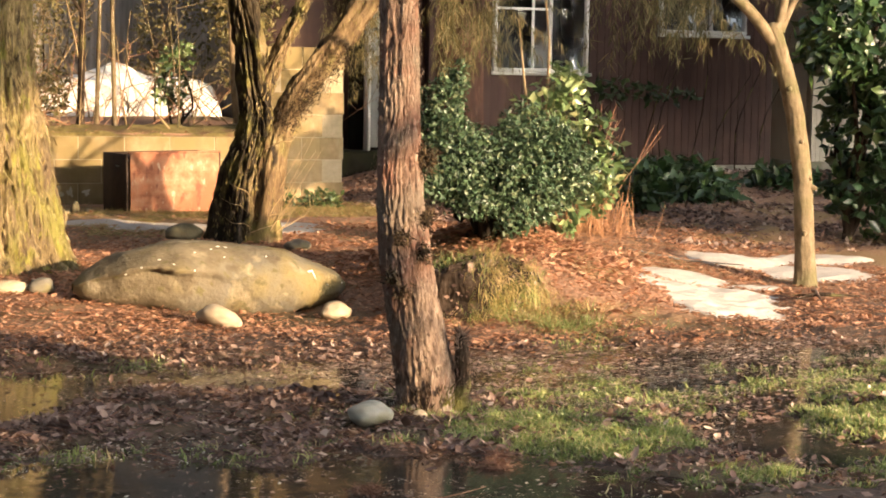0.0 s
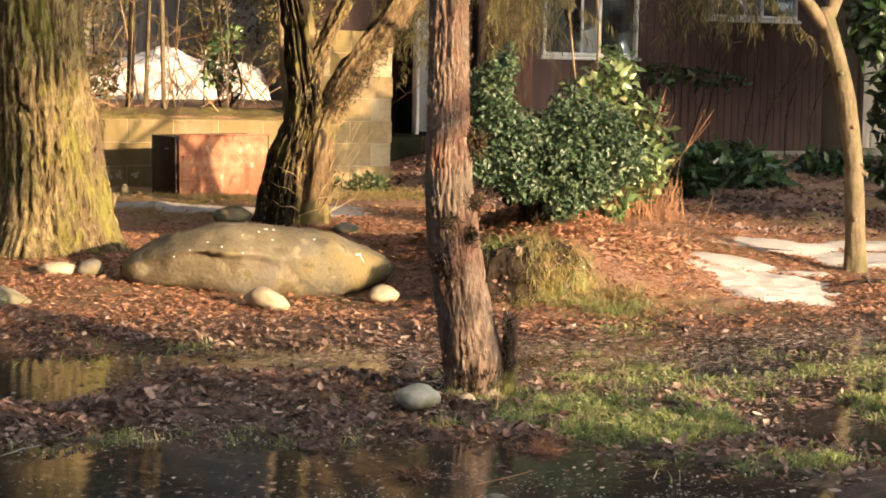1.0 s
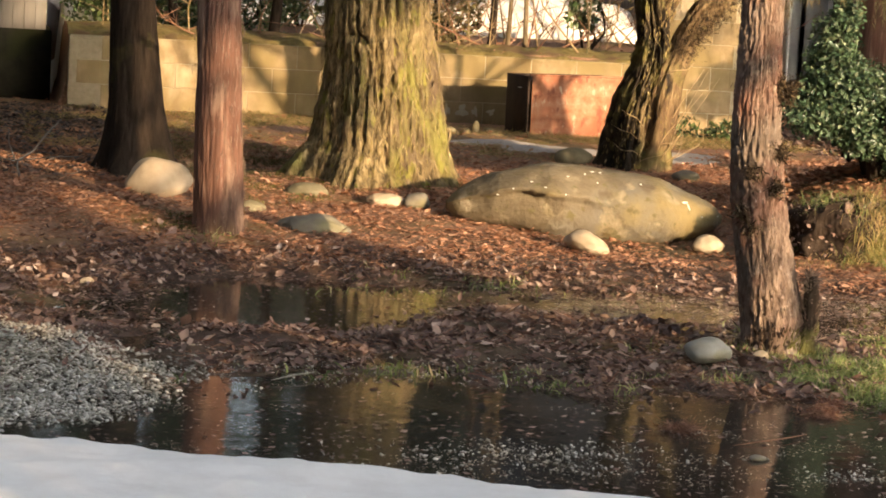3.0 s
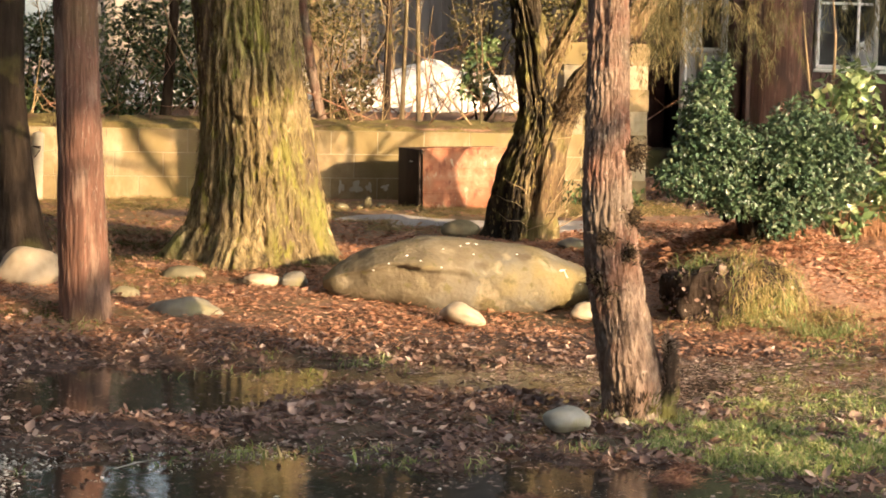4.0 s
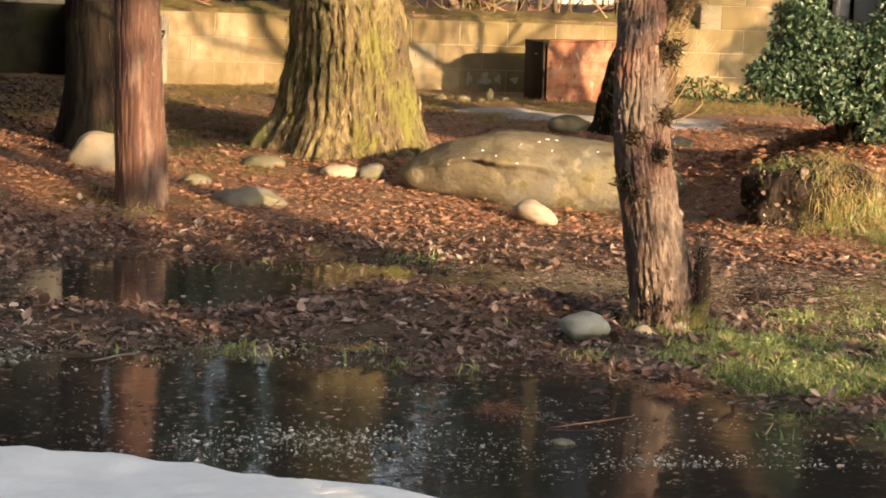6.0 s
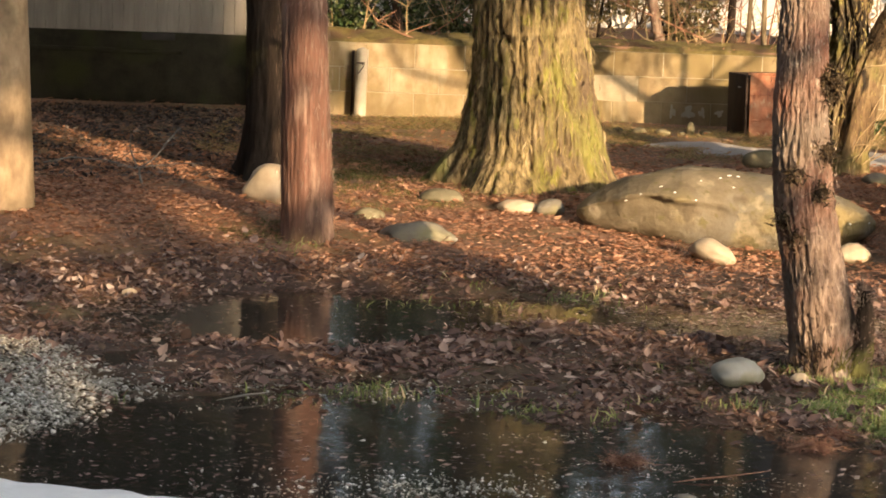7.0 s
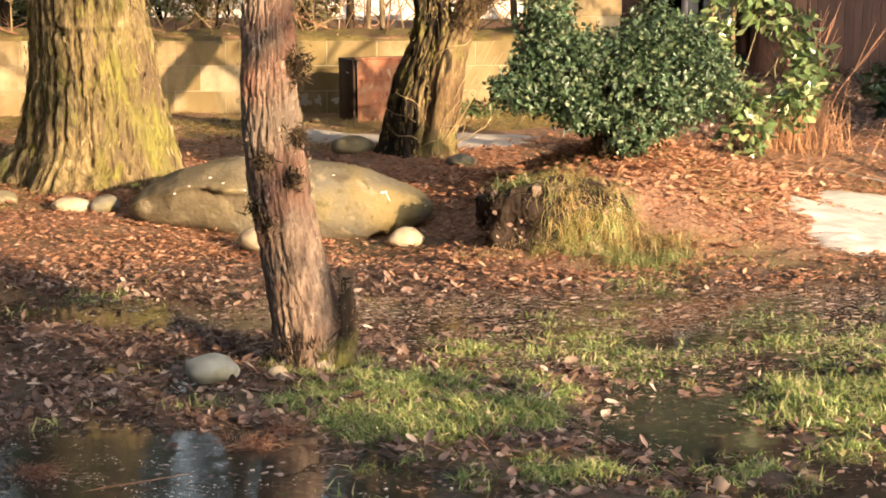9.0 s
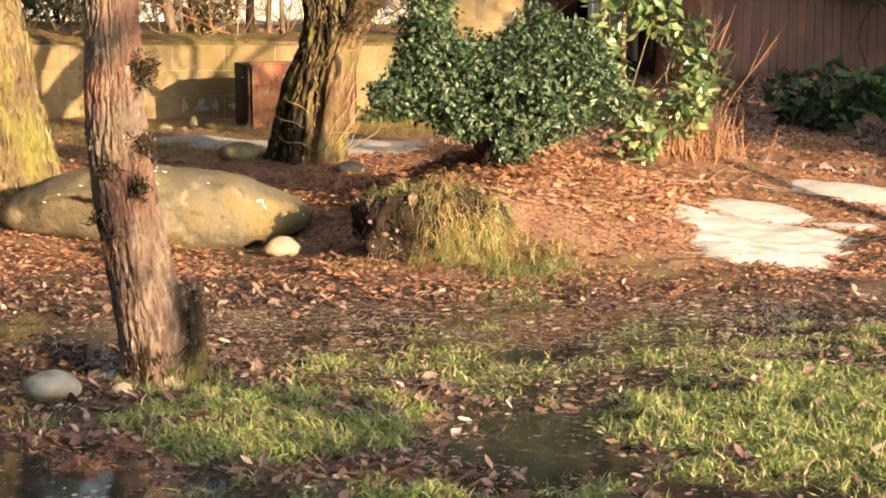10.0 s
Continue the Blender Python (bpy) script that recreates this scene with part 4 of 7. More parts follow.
# smooth cedar trunks
tB = tree((1.745, 7.77, 0.1), "straight young cedar with smooth reddish bark", bark_cedar, [(1.758, 7.77, 0.0), (1.75, 7.77, 0.3), (1.738, 7.77, 0.62), (1.715, 7.77, 1.15), (1.68, 7.77, 2.2), (1.66, 7.77, 8)], [0.124, 0.118, 0.114, 0.104, 0.098, 0.03], 100, 200, (0.005, 8, 2.2), (0.1, 0.035, 4), 3, [([(1.67, 7.77, 4), (1.2, 7.9, 4.3), (0.7, 7.9, 4.2)], [0.03, 0.02, 0.006])], [((1.6, 8.2, 6.6), (1.2, 1.2, 2.0)), ((0.9, 8.0, 4.6), (0.5, 0.5, 0.3))], cedar_mat, 1500, 0.2, crack=0.16)
# wide low crown lobes of these two are unseen, added to block sky light
tree((1.5, 9.85, 0.15), "cedar trunk, bark coloured darker for its shade, flared foot", bark_shaded, [(1.50, 9.85, 0.05), (1.495, 9.85, 0.3), (1.475, 9.85, 0.62), (1.44, 9.85, 1.1), (1.40, 9.85, 2.4), (1.38, 9.85, 9)], [0.25, 0.19, 0.148, 0.125, 0.115, 0.03], 72, 140, (0.012, 6, 3), (0.16, 0.17, 5), 4, [([(1.39, 9.85, 3.6), (1.0, 10.1, 4.0), (0.5, 10.2, 4.0)], [0.035, 0.02, 0.006])], [((1.4, 10.6, 7.0), (1.4, 1.4, 2.4)), ((0.7, 10.1, 4.2), (0.9, 0.7, 0.5)), ((0.2, 12.2, 3.4), (1.5, 1.3, 0.7)), ((-1.2, 11.5, 3.4), (1.4, 1.3, 0.7)), ((-0.6, 14.0, 3.3), (1.5, 1.0, 0.8)), ((0.4, 13.6, 2.9), (0.7, 0.7, 0.35)), ((-2.6, 12.5, 3.5), (1.4, 1.3, 0.8)), ((-0.4, 14.7, 2.95), (1.3, 0.5, 0.95)), ((-2.4, 14.7, 2.95), (1.3, 0.5, 0.95)), ((0.72, 14.5, 2.75), (0.4, 0.4, 0.75)), ((2.1, 12.6, 3.3), (1.3, 1.2, 0.6)), ((1.0, 10.0, 3.4), (1.2, 0.9, 0.5))], evergreen, 14000, 0.2)
tree((0.25, 8.3, 0.1), "pale sunlit young cedar with smooth bark", bark_pale, [(0.26, 8.3, 0.05), (0.25, 8.3, 0.5), (0.225, 8.3, 1.16), (0.2, 8.3, 3), (0.2, 8.3, 8)], [0.14, 0.13, 0.125, 0.1, 0.03], 48, 90, (0.003, 5, 2), (0.1, 0.03, 4), 8, [([(0.2, 8.3, 4), (-0.3, 8.2, 4.3), (-0.8, 8.2, 4.2)], [0.03, 0.02, 0.006])], [((0.1, 8.3, 6.6), (1.1, 1.1, 1.8)), ((-0.8, 8.8, 3.6), (1.2, 0.9, 0.6)), ((-0.4, 10.0, 3.9), (1.2, 0.8, 0.5))], evergreen, 3200, 0.2)
scales(tB, scale_red, 2600, (0.02, 0.06), 2.0, 0.10, "fine reddish bark fibres", 0.002, "bark_fibre")
# great mossy tree; its wide low crown lobes are unseen, added against sky light
tD = tree((2.93, 10.0, 0.15), "great old tree with deeply furrowed mossy bark and spreading root flare", bark_moss, [(2.92, 10.0, 0.0), (2.925, 10.0, 0.2), (2.94, 10.0, 0.4), (2.91, 10.0, 0.85), (2.88, 10.0, 1.2), (2.85, 10.0, 1.64), (2.82, 10.05, 3.0), (2.8, 10.1, 10.0)], [0.55, 0.475, 0.40, 0.33, 0.297, 0.287, 0.26, 0.05], 220, 290, (0.036, 8.0, 1.3), (0.17, 0.31, 6), 5,
          [([(2.8, 10.05, 3.4), (3.6, 9.8, 4.4), (4.6, 9.6, 5.0)], [0.1, 0.07, 0.02]), ([(2.8, 10.05, 3.8), (2.2, 10.2, 4.8), (1.4, 10.4, 5.4)], [0.1, 0.07, 0.02])], [((2.8, 10.2, 8.0), (2.2, 2.0, 2.6)), ((4.4, 9.7, 5.3), (0.9, 0.8, 0.5)), ((1.5, 10.4, 5.7), (0.8, 0.8, 0.5)), ((2.2, 11.6, 4.7), (2.3, 2.0, 0.7)), ((3.6, 9.2, 5.1), (2.2, 1.8, 0.7)), ((0.6, 9.6, 5.2), (1.8, 1.8, 0.7)), ((1.2, 13.4, 4.6), (1.7, 1.5, 0.6))], cedar_mat, 15000, 0.24, crack=0.11)
scales(tD, scale_old, 6500, (0.02, 0.075), 2.1, 0.26, "loose ochre bark scales and moss")
# old split tree behind the boulder, with unseen crown lobes added to block sky
tE = tree((4.88, 11.22, 0.18), "old split leaning tree, dark hollow bark and ochre moss", bark_hollow, [(4.87, 11.22, 0.08), (4.89, 11.22, 0.25), (4.93, 11.22, 0.58), (5.02, 11.22, 0.9), (5.03, 11.22, 1.09), (4.97, 11.22, 1.51), (4.9, 11.22, 1.9), (4.8, 11.2, 3.4), (4.7, 11.2, 5.5)], [0.23, 0.20, 0.16, 0.125, 0.11, 0.09, 0.085, 0.06, 0.02], 150, 260, (0.042, 3.6, 1.5), (0.12, 0.10, 5), 9,
          [([(4.98, 11.12, 0.0), (5.0, 11.11, 0.12), (5.03, 11.10, 0.35), (5.08, 11.12, 0.7), (5.15, 11.16, 0.95), (5.28, 11.17, 1.21), (5.56, 11.18, 1.52), (5.82, 11.18, 1.88), (6.2, 11.2, 2.8), (6.4, 11.2, 4.4)], [0.23, 0.18, 0.135, 0.105, 0.09, 0.095, 0.10, 0.095, 0.07, 0.02]), ([(5.05, 11.18, 1.2), (5.12, 11.17, 1.42), (5.31, 11.16, 1.80), (5.45, 11.1, 2.6)], [0.06, 0.055, 0.045, 0.02])], [((4.7, 11.2, 5.4), (1.2, 1.1, 1.0)), ((6.3, 11.2, 4.2), (1.1, 1.0, 0.9)), ((5.0, 12.2, 4.5), (2.0, 1.8, 0.6)), ((6.6, 10.6, 4.9), (1.7, 1.6, 0.6))], cedar_mat, 9000, 0.2, crack=0.2, limb_mat=bark_old)
scales(tE, scale_old, 1500, (0.015, 0.055), 1.25, 0.45, "ochre moss on the old foot", on=("trunk",), name="moss_scale")
scales(tE, scale_old, 2200, (0.012, 0.045), 2.1, 0.45, "ochre moss and bark scales", on=("limb",))
k = 2600
f_ = rng.random((k, 1)) ** 1.5
p = np.array([5.17, 11.09, 1.02]) * (1 - f_) + np.array([5.62, 11.1, 1.55]) * f_ + rng.normal(size=(k, 3)) * [0.045, 0.02, 0.045]
part("moss_clump", strew((NEEDLE[0] * [1, 2.2, 1], NEEDLE[1]), frames(unit(k), 6.28 * rng.random(k)), 0.02 + 0.05 * rng.random(k), p), scale_dark, tE, "dark shaggy moss in the crotch", smooth=False, kind="stuff")
shoots = []
for i in range(13):
    b = np.array([5.0 + 0.16 * rng.random(), 11.02 + 0.1 * rng.random(), 0.2 + 0.15 * rng.random()])
    d = np.array([0.25 + 0.5 * rng.random(), -0.2 * rng.random(), 0.75 + 0.3 * rng.random()]) * (0.25 + 0.5 * rng.random())
    k = np.array([0.05 * rng.normal(), -0.05, 0.02])
    shoots.append(tube([b, b + d * 0.5 + k, b + d], [0.004, 0.003, 0.0015], 5, 6))
for x, z, w in ((4.80, 0.42, -0.16), (4.82, 0.52, -0.13), (4.86, 0.36, 0.2), (4.84, 0.3, -0.18), (4.92, 0.85, 0.16), (4.78, 0.26, 0.16)):
    b = np.array([x + 0.1, 11.04, z])
    shoots.append(tube([b, b + [w * 0.5, -0.08, 0.05], b + [w, -0.1, 0.03 + 0.05 * rng.random()], b + [w * 1.3, -0.06, 0.10]], [0.003, 0.003, 0.0025, 0.0012], 6, 14))
for g in shoots:
    part("shoot", g, shoot_mat, tE, "pale sucker")
# thin pale tree on the right
tF = tree((7.81, 8.67, 0.15), "thin curved tree with rough olive-brown bark in the sun", bark_olive, [(7.815, 8.67, 0.05), (7.805, 8.67, 0.3), (7.765, 8.67, 0.8), (7.69, 8.67, 1.2), (7.54, 8.67, 1.62), (7.50, 8.67, 1.72)], [0.074, 0.062, 0.058, 0.057, 0.055, 0.05], 40, 120, (0.004, 4, 4), (0.08, 0.03, 4), 6,
          [([(7.52, 8.67, 1.62), (7.29, 8.66, 1.85), (7.08, 8.65, 1.97), (6.6, 8.6, 2.3), (6.0, 8.6, 2.9)], [0.042, 0.036, 0.032, 0.022, 0.008]), ([(7.54, 8.67, 1.66), (7.57, 8.66, 1.8), (7.60, 8.66, 1.98), (7.7, 8.6, 2.8), (7.8, 8.6, 4.0)], [0.035, 0.03, 0.026, 0.018, 0.006]), ([(7.56, 8.67, 1.68), (7.66, 8.7, 1.85), (7.85, 8.75, 2.1), (8.2, 8.8, 2.8)], [0.03, 0.024, 0.02, 0.008])], [((6.4, 8.6, 2.9), (0.8, 0.7, 0.4)), ((7.8, 8.7, 3.8), (0.8, 0.8, 0.7)), ((8.2, 8.8, 2.9), (0.5, 0.5, 0.35))], cedar_mat, 1100, 0.12)
# limbs out of view, added to throw branch shadows on the block wall
for pts, r in (([(7.74, 8.6, 3.2), (7.4, 7.2, 3.45), (7.11, 5.87, 2.86), (7.35, 5.87, 2.55), (7.62, 5.87, 2.2)], 0.05), ([(7.62, 5.87, 2.53), (7.31, 5.87, 2.50), (6.76, 5.87, 2.6), (6.62, 5.87, 2.82), (6.5, 5.87, 3.1)], 0.022), ([(7.3, 6.7, 3.2), (7.2, 5.87, 2.86), (7.62, 5.87, 2.74)], 0.03)):
    part("limb", tube(pts, [r, r, r, r * 0.9, r * 0.6][: len(pts)], 12, 40, (0.004, 4, 4), (0.1, 0, 4), 5), bark_olive, tF)
for z, dx in ((1.33, -0.05), (0.71, 0.075), (0.77, 0.03), (0.42, -0.06), (1.0, -0.02)):
    xx = np.interp(z, [0.3, 0.8, 1.2, 1.62], [7.805, 7.765, 7.69, 7.54])
    part("knot", tube([(xx + dx * 0.5, 8.67 - 0.04, z), (xx + dx * 0.8, 8.67 - 0.066, z - 0.004)], [0.024, 0.009], 12, 6), bark_olive, tF, "small branch scar")
part("limb", tube([(7.66, 8.7, 1.85), (8.1, 9.3, 2.2), (9.2, 10.4, 2.4)], [0.02, 0.016, 0.006], 9, 30), bark_olive, tF)
an = np.stack([8.5 + 0.7 * rng.random(40), 10.2 + 0.6 * rng.random(40), 2.15 + 0.2 * rng.random(40)], 1)
part("sprays", spray_geo(an, 0.22, 30), cedar_mat, tF, "drooping olive-brown sprays", smooth=False)
# cedar in front of the red house, with hanging sprays
# its two wide low crown lobes are unseen, added to darken the ground
tJ = tree((8.92, 16.3, 0.45), "reddish furrowed cedar trunk close to the house", bark_cedar, [(8.93, 16.3, 0.35), (8.92, 16.3, 0.9), (8.9, 16.3, 1.9), (8.88, 16.3, 4), (8.88, 16.3, 9)], [0.26, 0.235, 0.23, 0.2, 0.05], 72, 110, (0.012, 5, 1.5), (0.15, 0.08, 5), 7,
          [([(8.88, 16.2, 2.3), (9.6, 14.6, 2.6), (10.6, 13.2, 2.55)], [0.05, 0.035, 0.01]), ([(8.88, 16.2, 2.4), (8.4, 14.6, 2.55), (7.8, 13.0, 2.5)], [0.05, 0.035, 0.01])], [((8.9, 16.2, 6.5), (1.8, 1.6, 2.6)), ((9.0, 13.6, 4.1), (2.2, 1.8, 0.8)), ((11.8, 14.0, 4.1), (1.9, 1.8, 0.8))], cedar_mat, 6500, 0.2)
an = np.concatenate([np.stack([x0 + w * rng.random(k), 12.6 + 1.0 * rng.random(k), z0 + dz * rng.random(k)], 1) for x0, w, z0, dz, k in ((7.25, 0.36, 1.65, 0.5, 22), (10.6, 1.2, 2.05, 0.25, 14))])
part("sprays", spray_geo(an, 0.38, 90), cedar_mat, tJ, "drooping olive-brown sprays", smooth=False)
an = np.stack([5.68 + 0.5 * rng.random(70), 11.3 + 0.5 * rng.random(70), 1.55 + 0.45 * rng.random(70)], 1)
part("sprays", spray_geo(an, 0.32, 45), cedar_mat, tE, "drooping moss and sprays", smooth=False)


# ---- boulder and stones ----
def boulder():
    s = np.linspace(0, 1, 96)
    px = [0, 0.014, 0.05, 0.171, 0.363, 0.534, 0.64, 0.77, 0.876, 0.955, 0.987, 1]
    top = np.interp(s, px, [0.14, 0.175, 0.225, 0.325, 0.40, 0.375, 0.358, 0.335, 0.27, 0.215, 0.18, 0.14])
    bot = np.interp(s, px, [0.12, 0.085, 0.06, 0.02, -0.03, -0.05, -0.05, -0.03, 0.01, 0.05, 0.08, 0.12])
    dep = np.interp(s, px, [0.02, 0.08, 0.14, 0.25, 0.33, 0.30, 0.32, 0.30, 0.23, 0.15, 0.09, 0.02])
    kern = np.array([1, 2, 3, 2, 1]) / 9
    top, bot, dep = (np.convolve(np.pad(a, 2, mode="edge"), kern, "valid") for a in (top, bot, dep))
    axis0, axis1 = np.array([3.115, 8.805]), np.array([4.615, 8.555])
    along = (axis1 - axis0) / np.linalg.norm(axis1 - axis0)
    across = np.array([-along[1], along[0]])
    th = np.linspace(0, 2 * np.pi, 72, endpoint=False)
    V = np.zeros((96, 72, 3))
    for i in range(96):
        mid, hh = (top[i] + bot[i]) / 2, (top[i] - bot[i]) / 2
        c, sn = np.cos(th), np.sin(th)
        w = np.sign(c) * np.abs(c) ** 0.8 * dep[i]
        h = np.sign(sn) * np.abs(sn) ** 0.85 * hh + mid
        line = 0.30 + 0.10 * math.sin(9 * s[i]) + 0.05 * math.sin(31 * s[i])
        ridge = np.where(c < 0, 0.085 * np.exp(-((sn - line) / np.where(sn < line, 0.05, 0.3)) ** 2), 0) * math.exp(-((s[i] - 0.33) / 0.2) ** 2)
        w = w - ridge
        p = axis0 + (axis1 - axis0) * s[i]
        V[i, :, 0], V[i, :, 1], V[i, :, 2] = p[0] + across[0] * w, p[1] + across[1] * w, h
        for j in range(72):
            q = Vector(V[i, j])
            k = 0.014 * noise.noise(q * 4) + 0.008 * noise.noise(q * 9) + 0.003 * noise.noise(q * 24)
            if c[j] < 0:
                k -= 0.007 * math.exp(-((s[i] - 0.555) / 0.03) ** 2)
            V[i, j] += k * np.array([across[0] * c[j], across[1] * c[j], sn[j]])
    V = V.reshape(-1, 3) + [0, 0, 0.045]
    return V, grid_faces(96, 72, True)


rock = solo("boulder", boulder(), stone_mat, "long smooth olive-grey boulder lying on fallen leaves", "boulder", at=(3.87, 8.68, 0.05))
dep_bm = bpy.context.evaluated_depsgraph_get()


def on_rock(x, z):
    """The front point of the boulder at x and height z."""
    hit, loc, nor, _ = rock.ray_cast(Vector((x, 5, z)) - rock.location, Vector((0, 1, 0)))
    return (loc + rock.location, nor) if hit else (None, None)


dep_bm.update()
marks = []
for x, z, L, a in ((4.335, 0.275, 0.035, 0.0), (4.365, 0.25, 0.055, -1.1), (4.34, 0.279, 0.035, 0.1), (4.45, 0.20, 0.012, 0), (3.85, 0.41, 0.02, 0.1), (3.90, 0.405, 0.016, 0), (3.80, 0.40, 0.012, 0), (3.33, 0.27, 0.012, 0), (3.50, 0.35, 0.014, 0.2), (3.56, 0.33, 0.01, 0), (3.40, 0.31, 0.01, 0), (3.70, 0.385, 0.01, 0), (4.10, 0.36, 0.01, 0), (3.86, 0.36, 0.009, 0), (3.66, 0.30, 0.009, 0), (4.56, 0.2, 0.012, 0.4)):
    loc, nor = on_rock(x, z)
    if loc is None:
        continue
    d = np.array([math.cos(a), 0, math.sin(a)]) * L
    p = np.array(loc) + np.array(nor) * 0.0005
    marks.append(tube([p - d * 0.6, p, p + d * 0.6], [0.0022, 0.0034, 0.0016], 8, 7))
for mk in marks:
    part("dropping", mk, dropping, rock, "white bird dropping")


def stone(at, size, mat, label, seed, turn=0.0, sink=0.3, name="stone"):
    bm = bmesh.new()
    bmesh.ops.create_icosphere(bm, subdivisions=4, radius=1)
    for v in bm.verts:
        k = 1 + 0.22 * noise.noise(v.co * 0.9 + Vector((seed, 0, 0))) + 0.07 * noise.noise(v.co * 2.6 + Vector((0, seed, 0)))
        v.co = v.co * k
        v.co.z = v.co.z * (1 if v.co.z > 0 else 0.8)
    V, F = geo_of(bm)
    bm.free()
    c, s = math.cos(turn), math.sin(turn)
    V = V * np.array(size) / 2
    V = np.stack([V[:, 0] * c - V[:, 1] * s, V[:, 0] * s + V[:, 1] * c, V[:, 2]], 1)
    z = gz(at[0], at[1]) if len(at) < 3 else at[2]
    return solo(name, (V + [at[0], at[1], z + size[2] * (0.5 - sink)], F), mat, label, "stone", at=(at[0], at[1], z))


stone((3.70, 8.07), (0.26, 0.15, 0.13), pale_stone, "pale oblong stone leaning against the boulder", 41, -0.75, 0.12).rotation_euler = (0, 0.22, 0)
stone((4.43, 8.22), (0.18, 0.14, 0.115), pale_stone, "pale rounded stone by the boulder's end", 2, 0.1, 0.2)
stone((3.345, 5.09), (0.175, 0.13, 0.11), cobble_mat, "smooth pale grey cobble half sunk in leaves", 3, 0.1, 0.12)
stone((3.565, 5.11), (0.07, 0.06, 0.055), pale_stone, "small pale stone at the tree's foot", 4, 0.3, 0.2)
stone((2.99, 9.0), (0.16, 0.13, 0.10), grey_stone, "grey stone beside the boulder", 5, 0.2, 0.2)
stone((2.84, 9.06), (0.24, 0.15, 0.09), pale_stone, "flat yellowish stone beside the great tree", 6, 0.2, 0.3)
stone((2.28, 8.12), (0.38, 0.26, 0.15), grey_stone, "broad flat grey stone in the leaf litter", 7, -0.15, 0.42)
stone((2.42, 9.35), (0.24, 0.18, 0.12), moss_stone, "mossy stone by the great tree's roots", 8, -0.2, 0.5)
stone((2.04, 8.75), (0.16, 0.13, 0.10), moss_stone, "small mossy stone behind the cedar", 12, 0.4, 0.48)
stone((1.545, 8.95), (0.35, 0.26, 0.25), pale_stone, "rounded pale stone beside the cedar", 9, 0.3, 0.2)
stone((4.52, 11.25), (0.28, 0.2, 0.15), moss_stone, "low rounded stone by the split tree", 10, 0.1, 0.25)
stone((5.1, 10.6), (0.18, 0.15, 0.1), grey_stone, "low stone by the split tree", 14, 0.1, 0.3)
stone((1.075, 6.56), (0.06, 0.05, 0.05), pale_stone, "pale pebble in the leaf litter", 11, 0, 0.2)
for i, (x, w) in enumerate(((4.02, 0.11), (4.2, 0.11), (4.36, 0.09), (3.86, 0.09), (4.52, 0.10))):
    stone((x, 13.75), (w, w * 0.8, w * 0.55), moss_stone, "small rounded edging stone before the wall", 20 + i, 0.3 * i, 0.25)
stone((4.40, 13.70), (0.06, 0.05, 0.12), moss_stone, "small upright pale stone before the wall", 31, 0, 0.15)
stone((2.94, 3.47, 0.0), (0.06, 0.045, 0.02), grey_stone, "flat pebble in the puddle", 32, 0.2, 0.3)

# ---- rusted steel box ----
bx = thing("steel_box", (4.82, 13.65, 0.19), "rusted orange-brown sheet steel box by the wall", "box")
part("front_panel", box(4.835, 5.60, 13.645, 13.66, 0.19, 0.70, 0.003), rust_mat, bx, "rusted front sheet, paint flaking")
part("rim", box(4.82, 5.62, 13.64, 13.668, 0.701, 0.718, 0.003), rust_mat, bx)
# both side sheets have their shade painted into the colour
for x0 in (4.805, 5.601):
    part("side_panel", box(x0, x0 + 0.018, 13.66, 14.16, 0.18, 0.70, 0.003), dark_shade_steel, bx, "side sheet, coloured dark for its shade")
part("back_panel", box(4.826, 5.598, 14.14, 14.16, 0.18, 0.70, 0.003), dark_shade_steel, bx)
part("lid", box(4.826, 5.598, 13.662, 14.138, 0.660, 0.676, 0.004), dark_shade_steel, bx)
for z in (0.55, 0.36):
    part("rib", box(4.84, 5.595, 13.640, 13.646, z, z + 0.006, 0.002), rust_mat, bx)
part("latch", box(4.795, 4.805, 13.8, 13.86, 0.60, 0.606, 0.002), white_frame, bx, "thin pale latch")
bx.rotation_euler = (0, radians(-1.0), radians(6.0))

pp = thing("drain_pipe", (1.90, 14.72, 0.18), "pale upright drain pipe against the block wall", "pipe")
part("pipe", tube([(1.90, 14.72, 0.15), (1.905, 14.72, 0.5), (1.912, 14.72, 0.75)], [0.047, 0.047, 0.047], 24, 8, cap=True), pipe_mat, pp)
# thin dark box in place of the shadow beside the pipe
part("strip", box(1.825, 1.845, 14.78, 14.80, 0.2, 0.74, 0.003), dark_shade_steel, pp, "dark strip standing in for the pipe's shadow")
part("clip", join(box(1.865, 1.93, 14.665, 14.68, 0.64, 0.652, 0.002), tube([(1.87, 14.67, 0.65), (1.93, 14.665, 0.63), (1.88, 14.665, 0.56)], [0.005, 0.005, 0.004], 6, 6)), dark_shade_steel, pp, "dark wire clip")

# ---- stump with grass ----
st = thing("stump", (5.07, 7.72, 0.1), "rotten stump sunk in the mound, hung with dry yellow grass", "stump")
zs = gz(5.0, 7.5)


